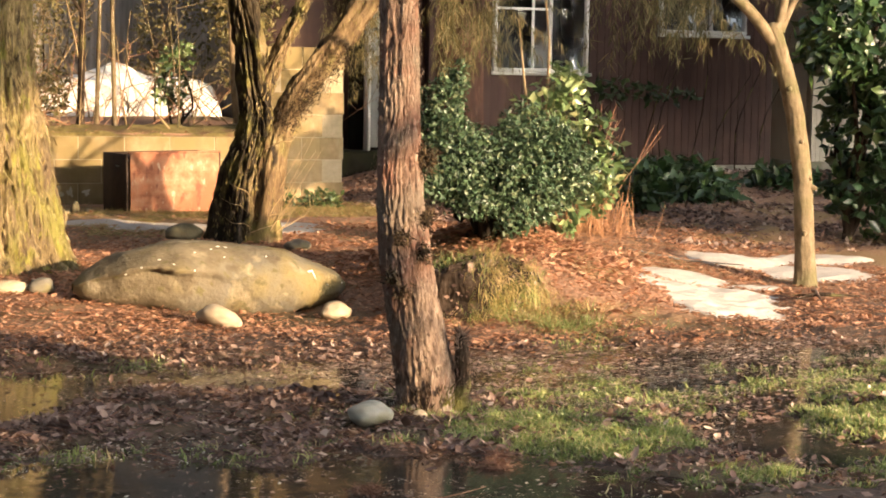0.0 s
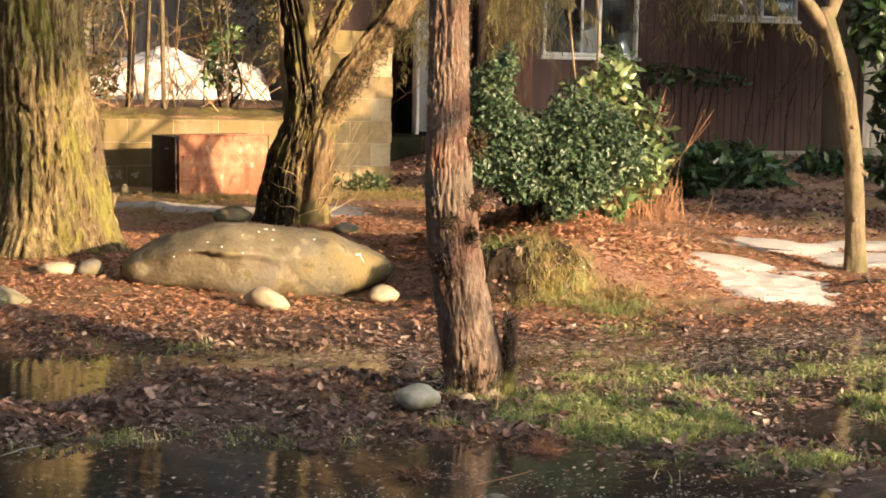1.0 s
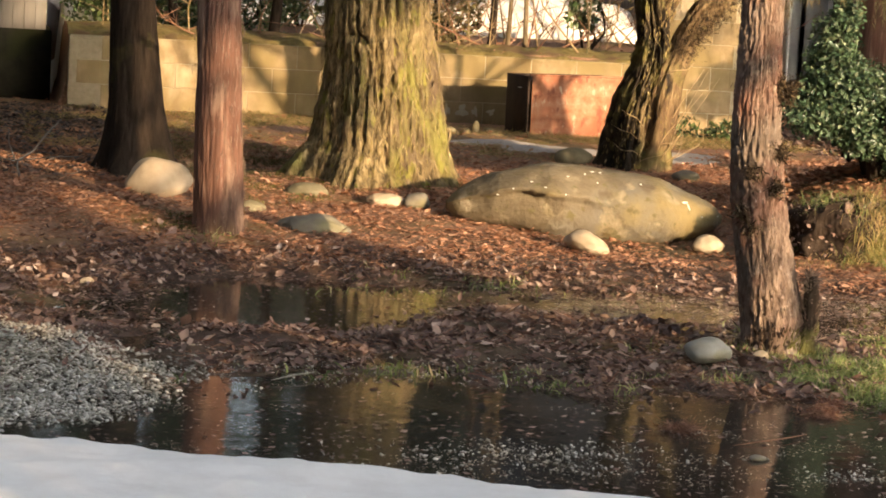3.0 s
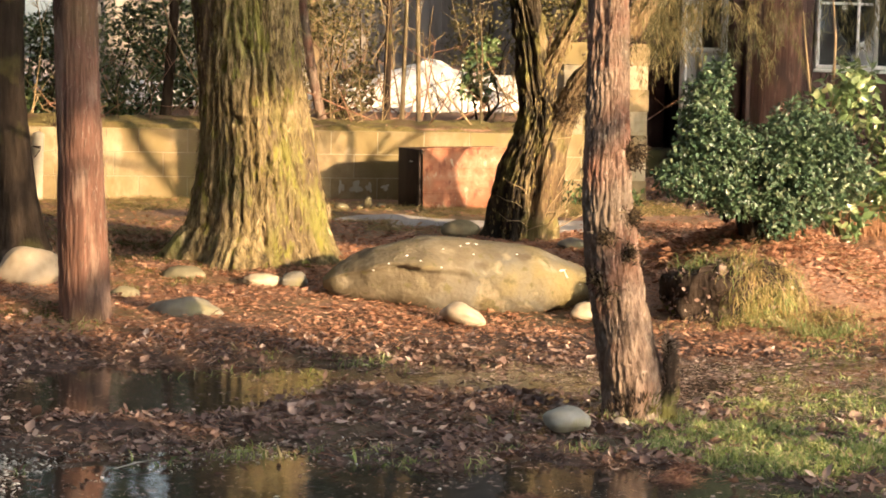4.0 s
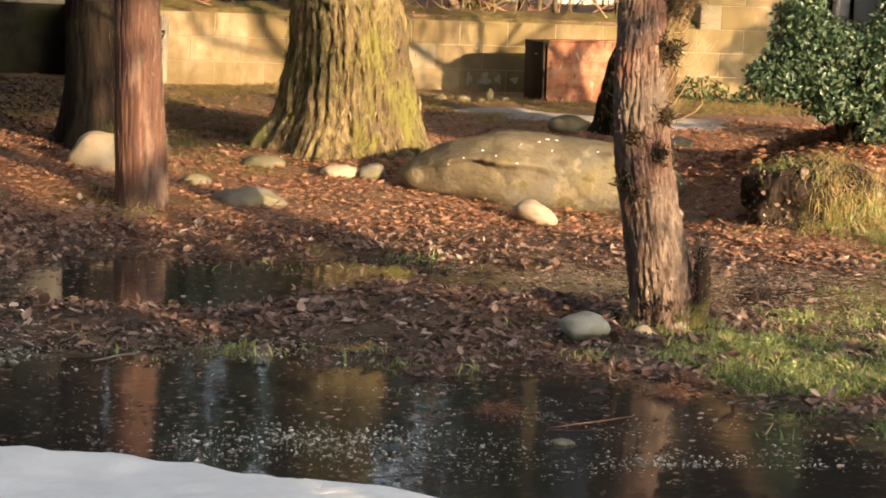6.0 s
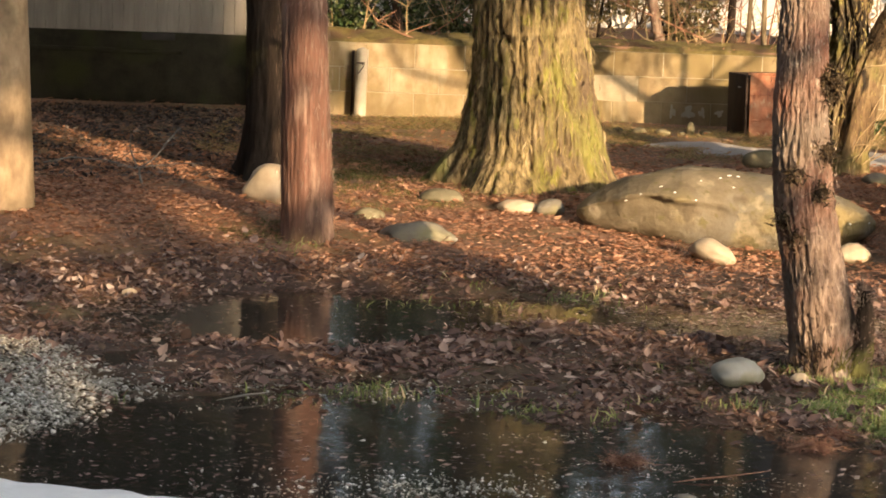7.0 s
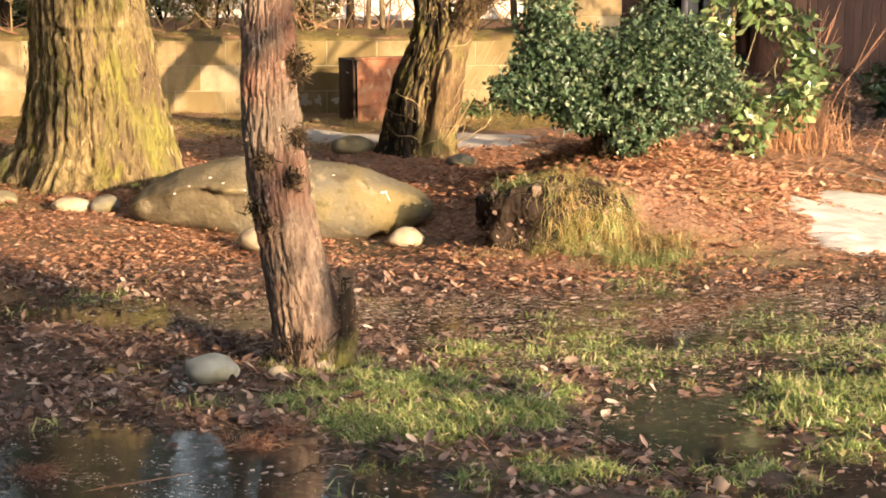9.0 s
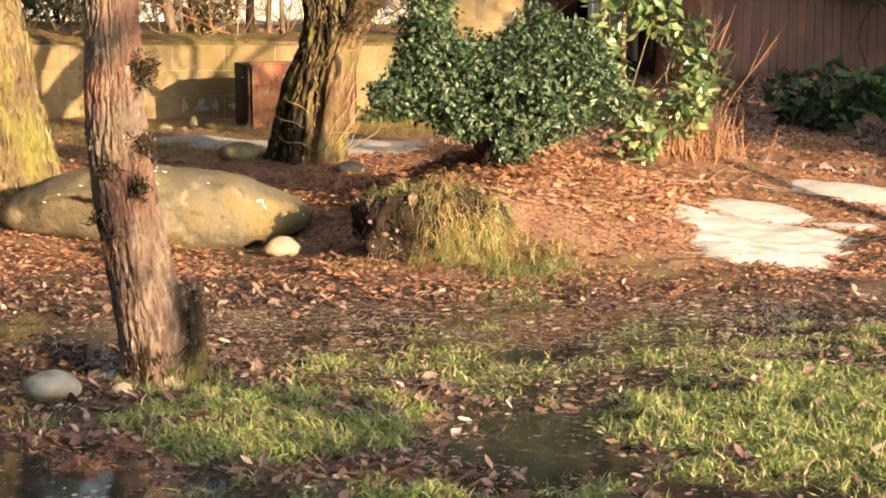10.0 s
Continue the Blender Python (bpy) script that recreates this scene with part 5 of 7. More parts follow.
def stump_body():
    """A low rotten mass, broken on top and hollowed at its foot."""
    bm = bmesh.new()
    bmesh.ops.create_icosphere(bm, subdivisions=5, radius=1)
    for v in bm.verts:
        q = v.co.copy()
        k = 1 + 0.16 * noise.noise(q * 1.7 + Vector((4, 0, 2))) + 0.10 * noise.noise(q * 4.5) + 0.05 * noise.noise(q * 11)
        p = Vector((q.x * 0.34, q.y * 0.27, q.z * 0.25)) * k
        if q.z > 0.45:
            p.z = 0.11 + (p.z - 0.11) * 0.55 + 0.05 * noise.noise(q * 6)
        if q.y < 0 and -0.5 < q.z < 0.25 and q.x < 0.35:
            p.y += 0.07 * (1 - abs(q.z + 0.12) / 0.4)
        v.co = p + Vector((5.06, 7.78, zs + 0.13))
    out = geo_of(bm)
    bm.free()
    return out


body = part("stump_body", stump_body(), bark_dark, st)
for x, y, z, w, h, a in ((4.95, 7.60, 0.29, 0.06, 0.10, 0.15), (5.03, 7.58, 0.29, 0.05, 0.11, -0.25), (5.33, 7.74, 0.31, 0.05, 0.13, 1.0), (5.17, 7.62, 0.30, 0.06, 0.08, -0.5), (4.89, 7.62, 0.35, 0.16, 0.03, 0.12), (5.25, 7.68, 0.36, 0.14, 0.03, -0.45), (5.08, 7.72, 0.36, 0.10, 0.06, 0.6)):
    V, F = box(-w / 2, w / 2, -0.014, 0.014, 0, h, 0.008)
    V[:, 0] *= 1 - 0.5 * (V[:, 2] / h) ** 2
    V = V + 0.006 * rng.normal(size=V.shape)
    c, s = math.cos(a), math.sin(a)
    V = np.stack([V[:, 0] * c - V[:, 2] * s * 0.6 + x, V[:, 1] + y - 0.1 * V[:, 2], V[:, 0] * s + V[:, 2] * c + z], 1)
    part("bark_slab", (V, F), bark_red if h > 0.09 else bark_dark, st, smooth=False)
DROOP = (np.array([[-0.02, 0, 0], [0.02, 0, 0], [0.02, -0.04, 0.4], [-0.02, -0.04, 0.4], [0.012, -0.28, 0.72], [-0.012, -0.28, 0.72], [0, -0.62, 0.85]]), np.array([[0, 1, 2], [0, 2, 3], [3, 2, 4], [3, 4, 5], [5, 4, 6]]))


def tussock(cx, cy, cz, out, n, size, spread):
    """Roots and turns of the blades of one tuft that hangs outwards."""
    p = np.array([cx, cy, cz]) + spread * rng.normal(size=(n, 3)) * [1, 0.6, 0.8]
    lean = np.array(out) + 0.75 * rng.normal(size=(n, 3)) + [0, 0, 0.2]
    lean /= np.linalg.norm(lean, axis=1, keepdims=True)
    side = np.cross(lean, np.array([0, 0, 1.0]))
    side /= np.linalg.norm(side, axis=1, keepdims=True) + 1e-9
    up = np.cross(side, lean)
    up *= np.sign(up[:, 2:3])
    R = np.stack([np.cross(up, lean), up, lean], 2)
    return p, R, size * (0.45 + 1.0 * rng.random(n))


# turf and leaves cling to the rotten face where it can hold them
me = body.data
co, no = np.zeros(len(me.vertices) * 3), np.zeros(len(me.vertices) * 3)
me.vertices.foreach_get("co", co)
me.vertices.foreach_get("normal", no)
co, no = co.reshape(-1, 3) + np.array(st.location), no.reshape(-1, 3)
front = np.where((no[:, 1] < 0.35) & (co[:, 2] > zs + 0.02))[0]
dry, green = [], []
for i in rng.choice(front, 210):
    p, q = co[i], no[i]
    h = (p[2] - zs) / 0.35
    right = (p[0] - 5.0) / 0.3
    if rng.random() > 0.12 + 0.6 * h + 0.6 * right:
        continue
    spec = (p[0], p[1], p[2], (q[0] * 0.8, q[1] * 0.8 - 0.2, q[2] * 0.5 - 0.1), int(18 + 42 * rng.random()), 0.045 + 0.05 * rng.random(), 0.024)
    (green if rng.random() < (0.55 if right < -0.1 else 0.18) else dry).append(tussock(*spec))
for _ in range(34):
    x, y = 5.15 + 0.26 * rng.normal(), 7.5 + 0.06 * rng.normal()
    dry.append(tussock(x, y, gz(x, y) + 0.03 * rng.random(), (0.4 * rng.normal(), -0.5, 0.4), int(10 + 24 * rng.random()), 0.07, 0.03))
for _ in range(60):
    x, y = 5.42 + 0.15 * rng.normal(), 7.42 + 0.12 * rng.normal()
    dry.append(tussock(x, y, gz(x, y), (0.5 * rng.normal(), -0.3, 0.7), int(10 + 20 * rng.random()), 0.06, 0.03))
for _ in range(85):
    x, y = 5.40 + 0.19 * rng.normal(), 7.30 + 0.11 * rng.normal()
    green.append(tussock(x, y, gz(x, y), (0.5 * rng.normal(), -0.3, 0.8), int(12 + 20 * rng.random()), 0.07, 0.025))
pick = rng.choice(front, 1000)
pick = pick[rng.random(1000) < np.clip(0.9 - 1.2 * (co[pick, 2] - zs) / 0.35 + 0.9 * (no[pick, 2] > 0.5), 0.1, 1)]
k = len(pick)
part("clinging_leaves", strew(DRY, frames(no[pick] + 0.7 * rng.normal(size=(k, 3)), 6.28 * rng.random(k)), 0.012 + 0.022 * rng.random(k), co[pick] + 0.004 * no[pick]), damp_shade_litter, st, "damp leaves caught on the rotten side", smooth=False, kind="stuff")
for tufts, m, label in ((dry, straw_mat, "hanging tufts of yellow dry grass"), (green, grass_mat, "green grass tufts")):
    P, R, Sz = (np.concatenate([t[k] for t in tufts]) for k in range(3))
    part("grass_tuft", strew(DROOP, R, Sz, P), m, st, label, smooth=False, kind="stuff")


# ---- shrubs ----
def stems(base, tips, r0, mat, parent, name="stem", bend=0.06):
    for tip in tips:
        b, t = np.array(base) + 0.02 * rng.normal(size=3) * [1, 1, 0], np.array(tip, float)
        m1, m2 = b + (t - b) * 0.35 + bend * rng.normal(size=3), b + (t - b) * 0.7 + bend * rng.normal(size=3)
        part(name, tube([b, m1, m2, t], [r0, r0 * 0.75, r0 * 0.5, r0 * 0.2], 7, 12), mat, parent)


gzz = gz(5.5, 8.55)
shG = thing("shrub", (5.5, 8.55, gzz), "dense rounded holly-like shrub with small glossy dark leaves", "shrub")
stems((5.5, 8.55, gzz - 0.05), [(5.3, 8.5, 1.0), (5.6, 8.6, 0.9), (5.9, 8.6, 0.8), (5.4, 8.8, 0.8), (5.75, 8.4, 0.7), (5.45, 8.5, 0.8), (5.5, 8.45, 0.75)], 0.04, bark_shaded, shG)
lobesG = [((5.22, 8.5, 0.86), (0.22, 0.26, 0.16)), ((5.19, 8.5, 1.04), (0.16, 0.2, 0.2)), ((5.18, 8.48, 1.22), (0.13, 0.14, 0.17)), ((5.27, 8.5, 1.34), (0.07, 0.09, 0.1)), ((5.12, 8.46, 0.95), (0.12, 0.14, 0.1)), ((5.50, 8.52, 0.80), (0.2, 0.28, 0.2)), ((5.62, 8.44, 0.98), (0.14, 0.18, 0.12)), ((5.85, 8.55, 0.88), (0.25, 0.28, 0.22)), ((6.05, 8.62, 0.78), (0.18, 0.2, 0.17)), ((5.76, 8.5, 1.06), (0.17, 0.2, 0.14)), ((5.04, 8.42, 0.76), (0.15, 0.15, 0.09)), ((5.76, 8.42, 0.68), (0.24, 0.2, 0.12)), ((5.94, 8.5, 1.02), (0.13, 0.14, 0.1)), ((5.36, 8.42, 0.66), (0.16, 0.16, 0.09)), ((5.62, 8.36, 0.57), (0.18, 0.14, 0.1)), ((4.95, 8.38, 0.79), (0.1, 0.1, 0.06)), ((5.98, 8.42, 0.86), (0.13, 0.12, 0.1)), ((5.55, 8.34, 0.86), (0.1, 0.1, 0.08)), ((5.3, 8.34, 0.98), (0.08, 0.09, 0.07)), ((5.72, 8.34, 0.8), (0.1, 0.1, 0.07)), ((5.42, 8.5, 0.95), (0.13, 0.18, 0.13)), ((5.1, 8.46, 0.84), (0.16, 0.18, 0.12)), ((5.3, 8.48, 0.72), (0.2, 0.2, 0.12))]
part("crown", crown_leaves(lobesG, 20000, 0.034, 0.55, 0.45, shell=0.6, clump=1.0), holly, shG, smooth=False)

hz = gz(6.65, 9.85)
shH = thing("shrub", (6.65, 9.85, hz), "open evergreen shrub with broad glossy sunlit leaves", "shrub")
tips = [(6.45, 9.85, 1.2), (6.6, 9.8, 1.42), (6.75, 9.9, 1.3), (6.95, 9.9, 1.1), (7.05, 9.9, 0.92), (6.4, 9.8, 0.95), (6.9, 9.75, 0.75), (6.6, 9.7, 0.6), (6.8, 10.0, 1.4)]
stems((6.68, 9.85, hz - 0.03), tips, 0.008, bark_olive, shH, bend=0.09)
stems((6.62, 9.85, hz - 0.03), [(6.50, 9.85, 2.1), (6.33, 9.85, 1.75)], 0.018, bark_pale, shH, "tall_stem", 0.04)
part("crown", crown_leaves([((t[0], t[1], t[2] - 0.12), (0.13, 0.13, 0.2)) for t in tips] + [((6.62, 9.8, 0.62), (0.14, 0.12, 0.16)), ((6.85, 9.8, 0.62), (0.12, 0.1, 0.1))], 1080, 0.076, 0.6, 0.6, shell=0.4), broad, shH, smooth=False)
bare = thing("bare_shrub", (7.3, 10.2, gz(7.3, 10.2)), "leafless reddish twiggy shrub with cut canes", "shrub")
tw = []
for i in range(30):
    b = np.array([7.05 + 0.11 * rng.normal(), 10.1 + 0.12 * rng.normal(), gz(7.2, 10.1) - 0.02])
    t = b + np.array([0.07 * rng.normal() + 0.06, 0.06 * rng.normal(), 0.15 + 0.32 * rng.random() ** 1.5])
    tw.append(tube([b, (b + t) / 2 + 0.02 * rng.normal(size=3), t], [0.0035, 0.0028, 0.0012], 5, 6))
for i in range(12):
    b = np.array([7.1 + 0.06 * rng.normal(), 10.15, gz(7.1, 10.15)])
    t = b + np.array([0.16 * rng.normal() + 0.05, 0.1 * rng.normal(), 0.4 + 0.45 * rng.random()])
    m = (b + t) / 2 + 0.05 * rng.normal(size=3)
    tw.append(tube([b, m, t], [0.004, 0.003, 0.0012], 5, 7))
    for _ in range(3):
        e = m + (t - m) * rng.random() + np.array([0.1 * rng.normal(), 0.05 * rng.normal(), 0.06 + 0.08 * rng.random()])
        tw.append(tube([m + (t - m) * 0.3, e], [0.004, 0.0015], 4, 3))
for g in tw:
    part("twig", g, cane_mat, bare)
st_ = []
for i in range(300):
    b = np.array([6.98 + 0.15 * rng.normal(), 10.05 + 0.12 * rng.normal(), 0])
    b[2] = gz(b[0], b[1]) - 0.01
    t = b + np.array([0.06 * rng.normal(), 0.05 * rng.normal(), 0.10 + 0.26 * rng.random()])
    st_.append(tube([b, (b + t) / 2 + 0.012 * rng.normal(size=3), t], [0.003, 0.0025, 0.001], 4, 4))
part("dry_stalk", join(*st_), rust_straw, bare, "thicket of short orange dry stalks", kind="stuff")

iz = gz(9.15, 10.6)
shI = thing("shrub", (9.5, 10.6, iz), "tall dark camellia-like shrub with large glossy leaves", "shrub")
stems((9.5, 10.6, iz - 0.03), [(9.25, 10.3, 1.6), (9.6, 10.4, 1.8), (9.85, 10.6, 2.2), (9.45, 10.8, 2.0), (9.4, 10.3, 1.0)], 0.03, bark_dark, shI)
part("crown", crown_leaves([((9.62, 10.5, 1.7), (0.5, 0.5, 0.5)), ((9.12, 10.3, 1.62), (0.25, 0.3, 0.2)), ((9.7, 10.5, 1.0), (0.42, 0.45, 0.45)), ((9.75, 10.5, 0.55), (0.45, 0.4, 0.3)), ((10.35, 10.5, 2.1), (0.45, 0.5, 0.5)), ((9.52, 10.2, 1.2), (0.14, 0.2, 0.3))], 3600, 0.115, 0.5, 0.4, shell=0.7), evergreen, shI, smooth=False)

for k, (x, y, w, h) in enumerate(((9.5, 14.2, 0.6, 0.24), (10.3, 14.5, 0.5, 0.22), (9.9, 13.3, 0.3, 0.17), (8.9, 12.9, 0.22, 0.14), (11.2, 14.0, 0.3, 0.16))):
    z = gz(x, y)
    o = thing("shrub", (x, y, z), "low dark groundcover of broad leaves before the house", "groundcover", "low plants before the house")
    stems((x, y, z - 0.03), [(x - w * 0.5, y, z + h * 0.7), (x + w * 0.5, y, z + h * 0.7), (x, y - 0.2, z + h)], 0.012, bark_dark, o)
    part("leaves", crown_leaves([((x, y, z + h * 0.4), (w, 0.45, h))], 420, 0.12, 0.5, 0.9, shell=0.6), evergreen, o, smooth=False)
for x, y, w, h in ((5.75, 14.35, 0.28, 0.13), (6.25, 14.4, 0.3, 0.16), (6.7, 14.3, 0.2, 0.12)):
    z = gz(x, y)
    o = thing("plant", (x, y, z), "low green leafy plant at the foot of the block wall", "groundcover", "low plants at the wall")
    stems((x, y, z - 0.02), [(x - w * 0.5, y, z + h), (x + w * 0.5, y, z + h), (x, y - 0.1, z + h)], 0.006, bark_dark, o)
    part("leaves", crown_leaves([((x, y, z + h * 0.3), (w, 0.25, h))], 420, 0.05, 0.6, 0.8, shell=0.4), ivy, o, smooth=False)
wis = thing("climber", (11.2, 16.8, 0.4), "leafless thin climber stems before the house wall", "climber")
for i in range(7):
    x = 10.9 + 0.3 * i
    part("stem", tube([(x, 16.75, 0.35), (x + 0.15 * rng.normal(), 16.78, 0.9), (x + 0.25 + 0.2 * rng.normal(), 16.8, 1.5), (x + 0.3 + 0.3 * rng.normal(), 16.8, 2.3)], [0.009, 0.007, 0.005, 0.003], 6, 10), bark_dark, wis)
part("leaves", crown_leaves([((11.0, 16.7, 1.25), (0.5, 0.15, 0.12)), ((11.6, 16.7, 1.2), (0.35, 0.12, 0.1))], 120, 0.11, 0.6, 0.5, shell=0.3), evergreen, wis, smooth=False)

# ---- terrace behind the wall ----
def heap(spots, lo, hi, label):
    X, Yy = np.meshgrid(np.linspace(lo[0], hi[0], 70), np.linspace(lo[1], hi[1], 50))
    m = np.max([h * np.clip(1 - (((X - a) / r1) ** 2 + ((Yy - b) / r2) ** 2), 0, None) ** 0.6 for a, b, r1, r2, h in spots], axis=0)
    Z = ground_z(X, Yy) - 0.03 + m * (0.85 + 0.3 * fbm(X * 3, Yy * 3, 4)) + 0.03 * fbm(X * 9, Yy * 9, 6)
    F = grid_faces(50, 70, False)
    F = F[(m.ravel()[F] > 0).any(1)]
    used, inv = np.unique(F, return_inverse=True)
    return solo("snow_mound", (np.stack([X, Yy, Z], -1).reshape(-1, 3)[used], inv.reshape(F.shape)), bank_snow, label, "snow")


heap([(6.0, 18.4, 0.85, 0.6, 0.50), (6.5, 18.45, 0.9, 0.5, 0.40), (6.95, 18.5, 0.5, 0.5, 0.30), (5.4, 18.4, 0.7, 0.5, 0.30)], (4.6, 17.6), (7.6, 19.2), "big heap of cleared white snow on the terrace")
heap([(1.75, 17.0, 0.5, 0.4, 0.36), (1.3, 17.1, 0.35, 0.4, 0.28)], (0.9, 16.4), (2.5, 17.6), "small heap of white snow among the terrace shrubs")
heap([(4.3, 19.0, 0.8, 0.5, 0.4), (3.4, 19.2, 0.6, 0.5, 0.3)], (2.6, 18.4), (5.2, 19.8), "low heap of white snow at the back of the terrace")

for i, (x, y, lean, r, m) in enumerate(((5.04, 16.0, 0.02, 0.035, bark_dark), (5.2, 16.05, 0.03, 0.02, bark_olive), (5.29, 15.75, -0.04, 0.022, bark_olive), (6.42, 15.7, -0.1, 0.03, bark_pale), (4.40, 15.6, -0.25, 0.045, bark_red), (3.05, 15.9, 0.1, 0.05, bark_dark), (2.2, 15.9, -0.1, 0.04, bark_dark), (3.8, 16.6, 0.2, 0.03, bark_pale), (4.7, 17.2, -0.15, 0.05, bark_pale))):
    z = gz(x, y)
    t = tree((x, y, z), ("slim dark sapling on the terrace" if m is bark_dark else "slim pale sapling on the terrace"), m, [(x, y, z - 0.05), (x + lean * 0.5, y, z + 0.5), (x + lean * 0.9, y, z + 1.2), (x + lean * 1.4, y, z + 3.2), (x + lean * 1.5, y, z + 5)], [r, r * 0.9, r * 0.75, r * 0.5, r * 0.15], 14, 40, (0.003, 4, 4), (0.06, r * 0.5, 4), i,
             [([(x + lean, y, z + 1.0 + 0.1 * i % 0.5), (x + lean + (0.3 if i % 2 else -0.3), y - 0.1, z + 1.4), (x + lean + (0.6 if i % 2 else -0.6), y - 0.1, z + 2.1)], [r * 0.4, r * 0.3, r * 0.1])], [((x + lean * 1.4, y, z + 3.8), (0.6, 0.6, 0.9))], cedar_mat, 260, 0.13)
for x, y, zc, r, n, col in ((5.9, 16.0, 1.33, (0.16, 0.15, 0.3), 240, broad), (1.9, 16.2, 1.25, (0.6, 0.4, 0.5), 4200, ivy), (2.75, 16.5, 1.3, (0.65, 0.4, 0.6), 4600, ivy), (3.5, 17.4, 1.4, (0.5, 0.4, 0.5), 700, broad), (4.5, 18.2, 1.5, (0.5, 0.4, 0.5), 500, cedar_mat), (4.75, 16.2, 1.1, (0.25, 0.2, 0.25), 200, cedar_mat), (3.9, 16.2, 1.5, (0.4, 0.3, 0.6), 420, cedar_mat), (5.3, 18.6, 1.9, (0.6, 0.4, 0.6), 500, cedar_mat), (6.8, 18.8, 1.8, (0.5, 0.4, 0.6), 450, cedar_mat), (4.6, 16.8, 1.9, (0.5, 0.3, 0.4), 380, cedar_mat), (6.75, 16.4, 2.1, (0.4, 0.3, 0.5), 420, cedar_mat), (7.0, 17.2, 1.7, (0.3, 0.3, 0.6), 300, cedar_mat)):
    z = gz(x, y)
    o = thing("shrub", (x, y, z), "leafy evergreen shrub on the terrace", "shrub", "shrubs on the terrace")
    stems((x, y, z - 0.03), [(x - r[0] * 0.6, y, zc), (x + r[0] * 0.6, y, zc), (x, y, zc + r[2] * 0.7)], 0.014, bark_dark, o)
    part("crown", crown_leaves([((x, y, zc), r), ((x + r[0] * 0.5, y, zc + r[2] * 0.6), tuple(0.55 * v for v in r)), ((x - r[0] * 0.5, y, zc - r[2] * 0.4), tuple(0.6 * v for v in r))], (n if col is not cedar_mat else 3 * n), (0.09 if col in (broad, evergreen) else 0.055), 0.6, 0.5, shell=0.55), col, o, smooth=False)
for m, count, tall, label in ((cane_mat, 60, 0.7, "bare reddish brushwood stems on the terrace"), (shoot_mat, 90, 1.3, "pale dry upright stems on the terrace"), (bark_olive, 50, 1.5, "thin olive bare branches on the terrace")):
    br = []
    for i in range(count):
        b = np.array([1.5 + 5.4 * rng.random(), 15.2 + 2.9 * rng.random(), 0])
        b[2] = gz(b[0], b[1])
        t = b + np.array([0.4 * rng.normal(), 0.2 * rng.normal(), 0.15 + tall * rng.random() ** 1.3])
        q = (b + t) / 2 + 0.07 * rng.normal(size=3)
        r = 0.004 + 0.006 * rng.random() ** 2
        br.append(tube([b, q, t], [r, r * 0.75, r * 0.25], 5, 7))
        for _ in range(4):
            u = q + (t - q) * rng.random()
            br.append(tube([u, u + np.array([0.16 * rng.normal(), 0.1 * rng.normal(), 0.06 + 0.14 * rng.random()])], [r * 0.6, r * 0.2], 4, 3))
    brush = thing("brushwood", (4, 16, 0.85), label, "brushwood", kind="stuff")
    part("stems", join(*br), m, brush)

# ---- far trees that close the view ----
for i, (x, y, h, w) in enumerate(((7.0, 27, 10, 2.1), (9.5, 27, 10, 2.4), (13.5, 26, 9, 2.3), (17.5, 22, 9, 2.3), (-3.5, 27, 9, 2.3), (-7.5, 20, 9, 2.3), (20.5, 15, 9, 2.2), (16, 13, 8, 1.6), (13.2, 12.5, 7, 1.2), (7.6, 25, 9, 2.2), (1.95, 24.5, 7.5, 0.8), (3.05, 25, 8, 0.9), (4.6, 26.5, 9, 1.0), (-2.2, 25, 10, 2.0))):
    z = gz(x, y)
    tree((x, y, z), "tall dark conifer beyond the garden", bark_dark, [(x, y, z - 0.2), (x + 0.1, y, z + 2), (x, y, z + h)], [0.3, 0.24, 0.04], 20, 40, (0.02, 4, 2), (0.3, 0.15, 5), i, [([(x, y, z + h * 0.4), (x + w * 0.6, y - 0.3, z + h * 0.45)], [0.08, 0.02]), ([(x, y, z + h * 0.5), (x - w * 0.6, y - 0.3, z + h * 0.55)], [0.08, 0.02])],
         [((x, y, z + h * 0.35), (w, w * 0.8, h * 0.22)), ((x + 0.3, y, z + h * 0.62), (w * 0.8, w * 0.7, h * 0.22)), ((x, y, z + h * 0.88), (w * 0.45, w * 0.4, h * 0.17))], evergreen, 2700 if w > 1.05 else 1150, 0.39 if w > 1.05 else 0.3, crown_shell=0.4)

# ---- unseen hedge and trees, added out of view to shade the garden ----
hedge = thing("hedge", (6, -6, 0), "unseen clipped evergreen hedge, added behind the path to shade the foreground", "hedge")
lob = [((x, -6 + 0.2 * math.sin(x), 1.5 + 0.12 * math.sin(3 * x)), (0.95, 0.8, 1.75)) for x in np.arange(0.5, 9.1, 0.75)] + [((x, -6, 0.7), (0.9, 0.7, 0.9)) for x in np.arange(0.5, 8.8, 0.9)]
part("foliage", crown_leaves(lob, 9000, 0.25, 0.5, 0.3, shell=0.55), evergreen, hedge, smooth=False)
stems((5.5, -6, 0), [(1.5, -6, 1.5), (3.5, -6, 1.8), (7.5, -6, 1.8), (9.5, -6, 1.5)], 0.06, bark_dark, hedge)
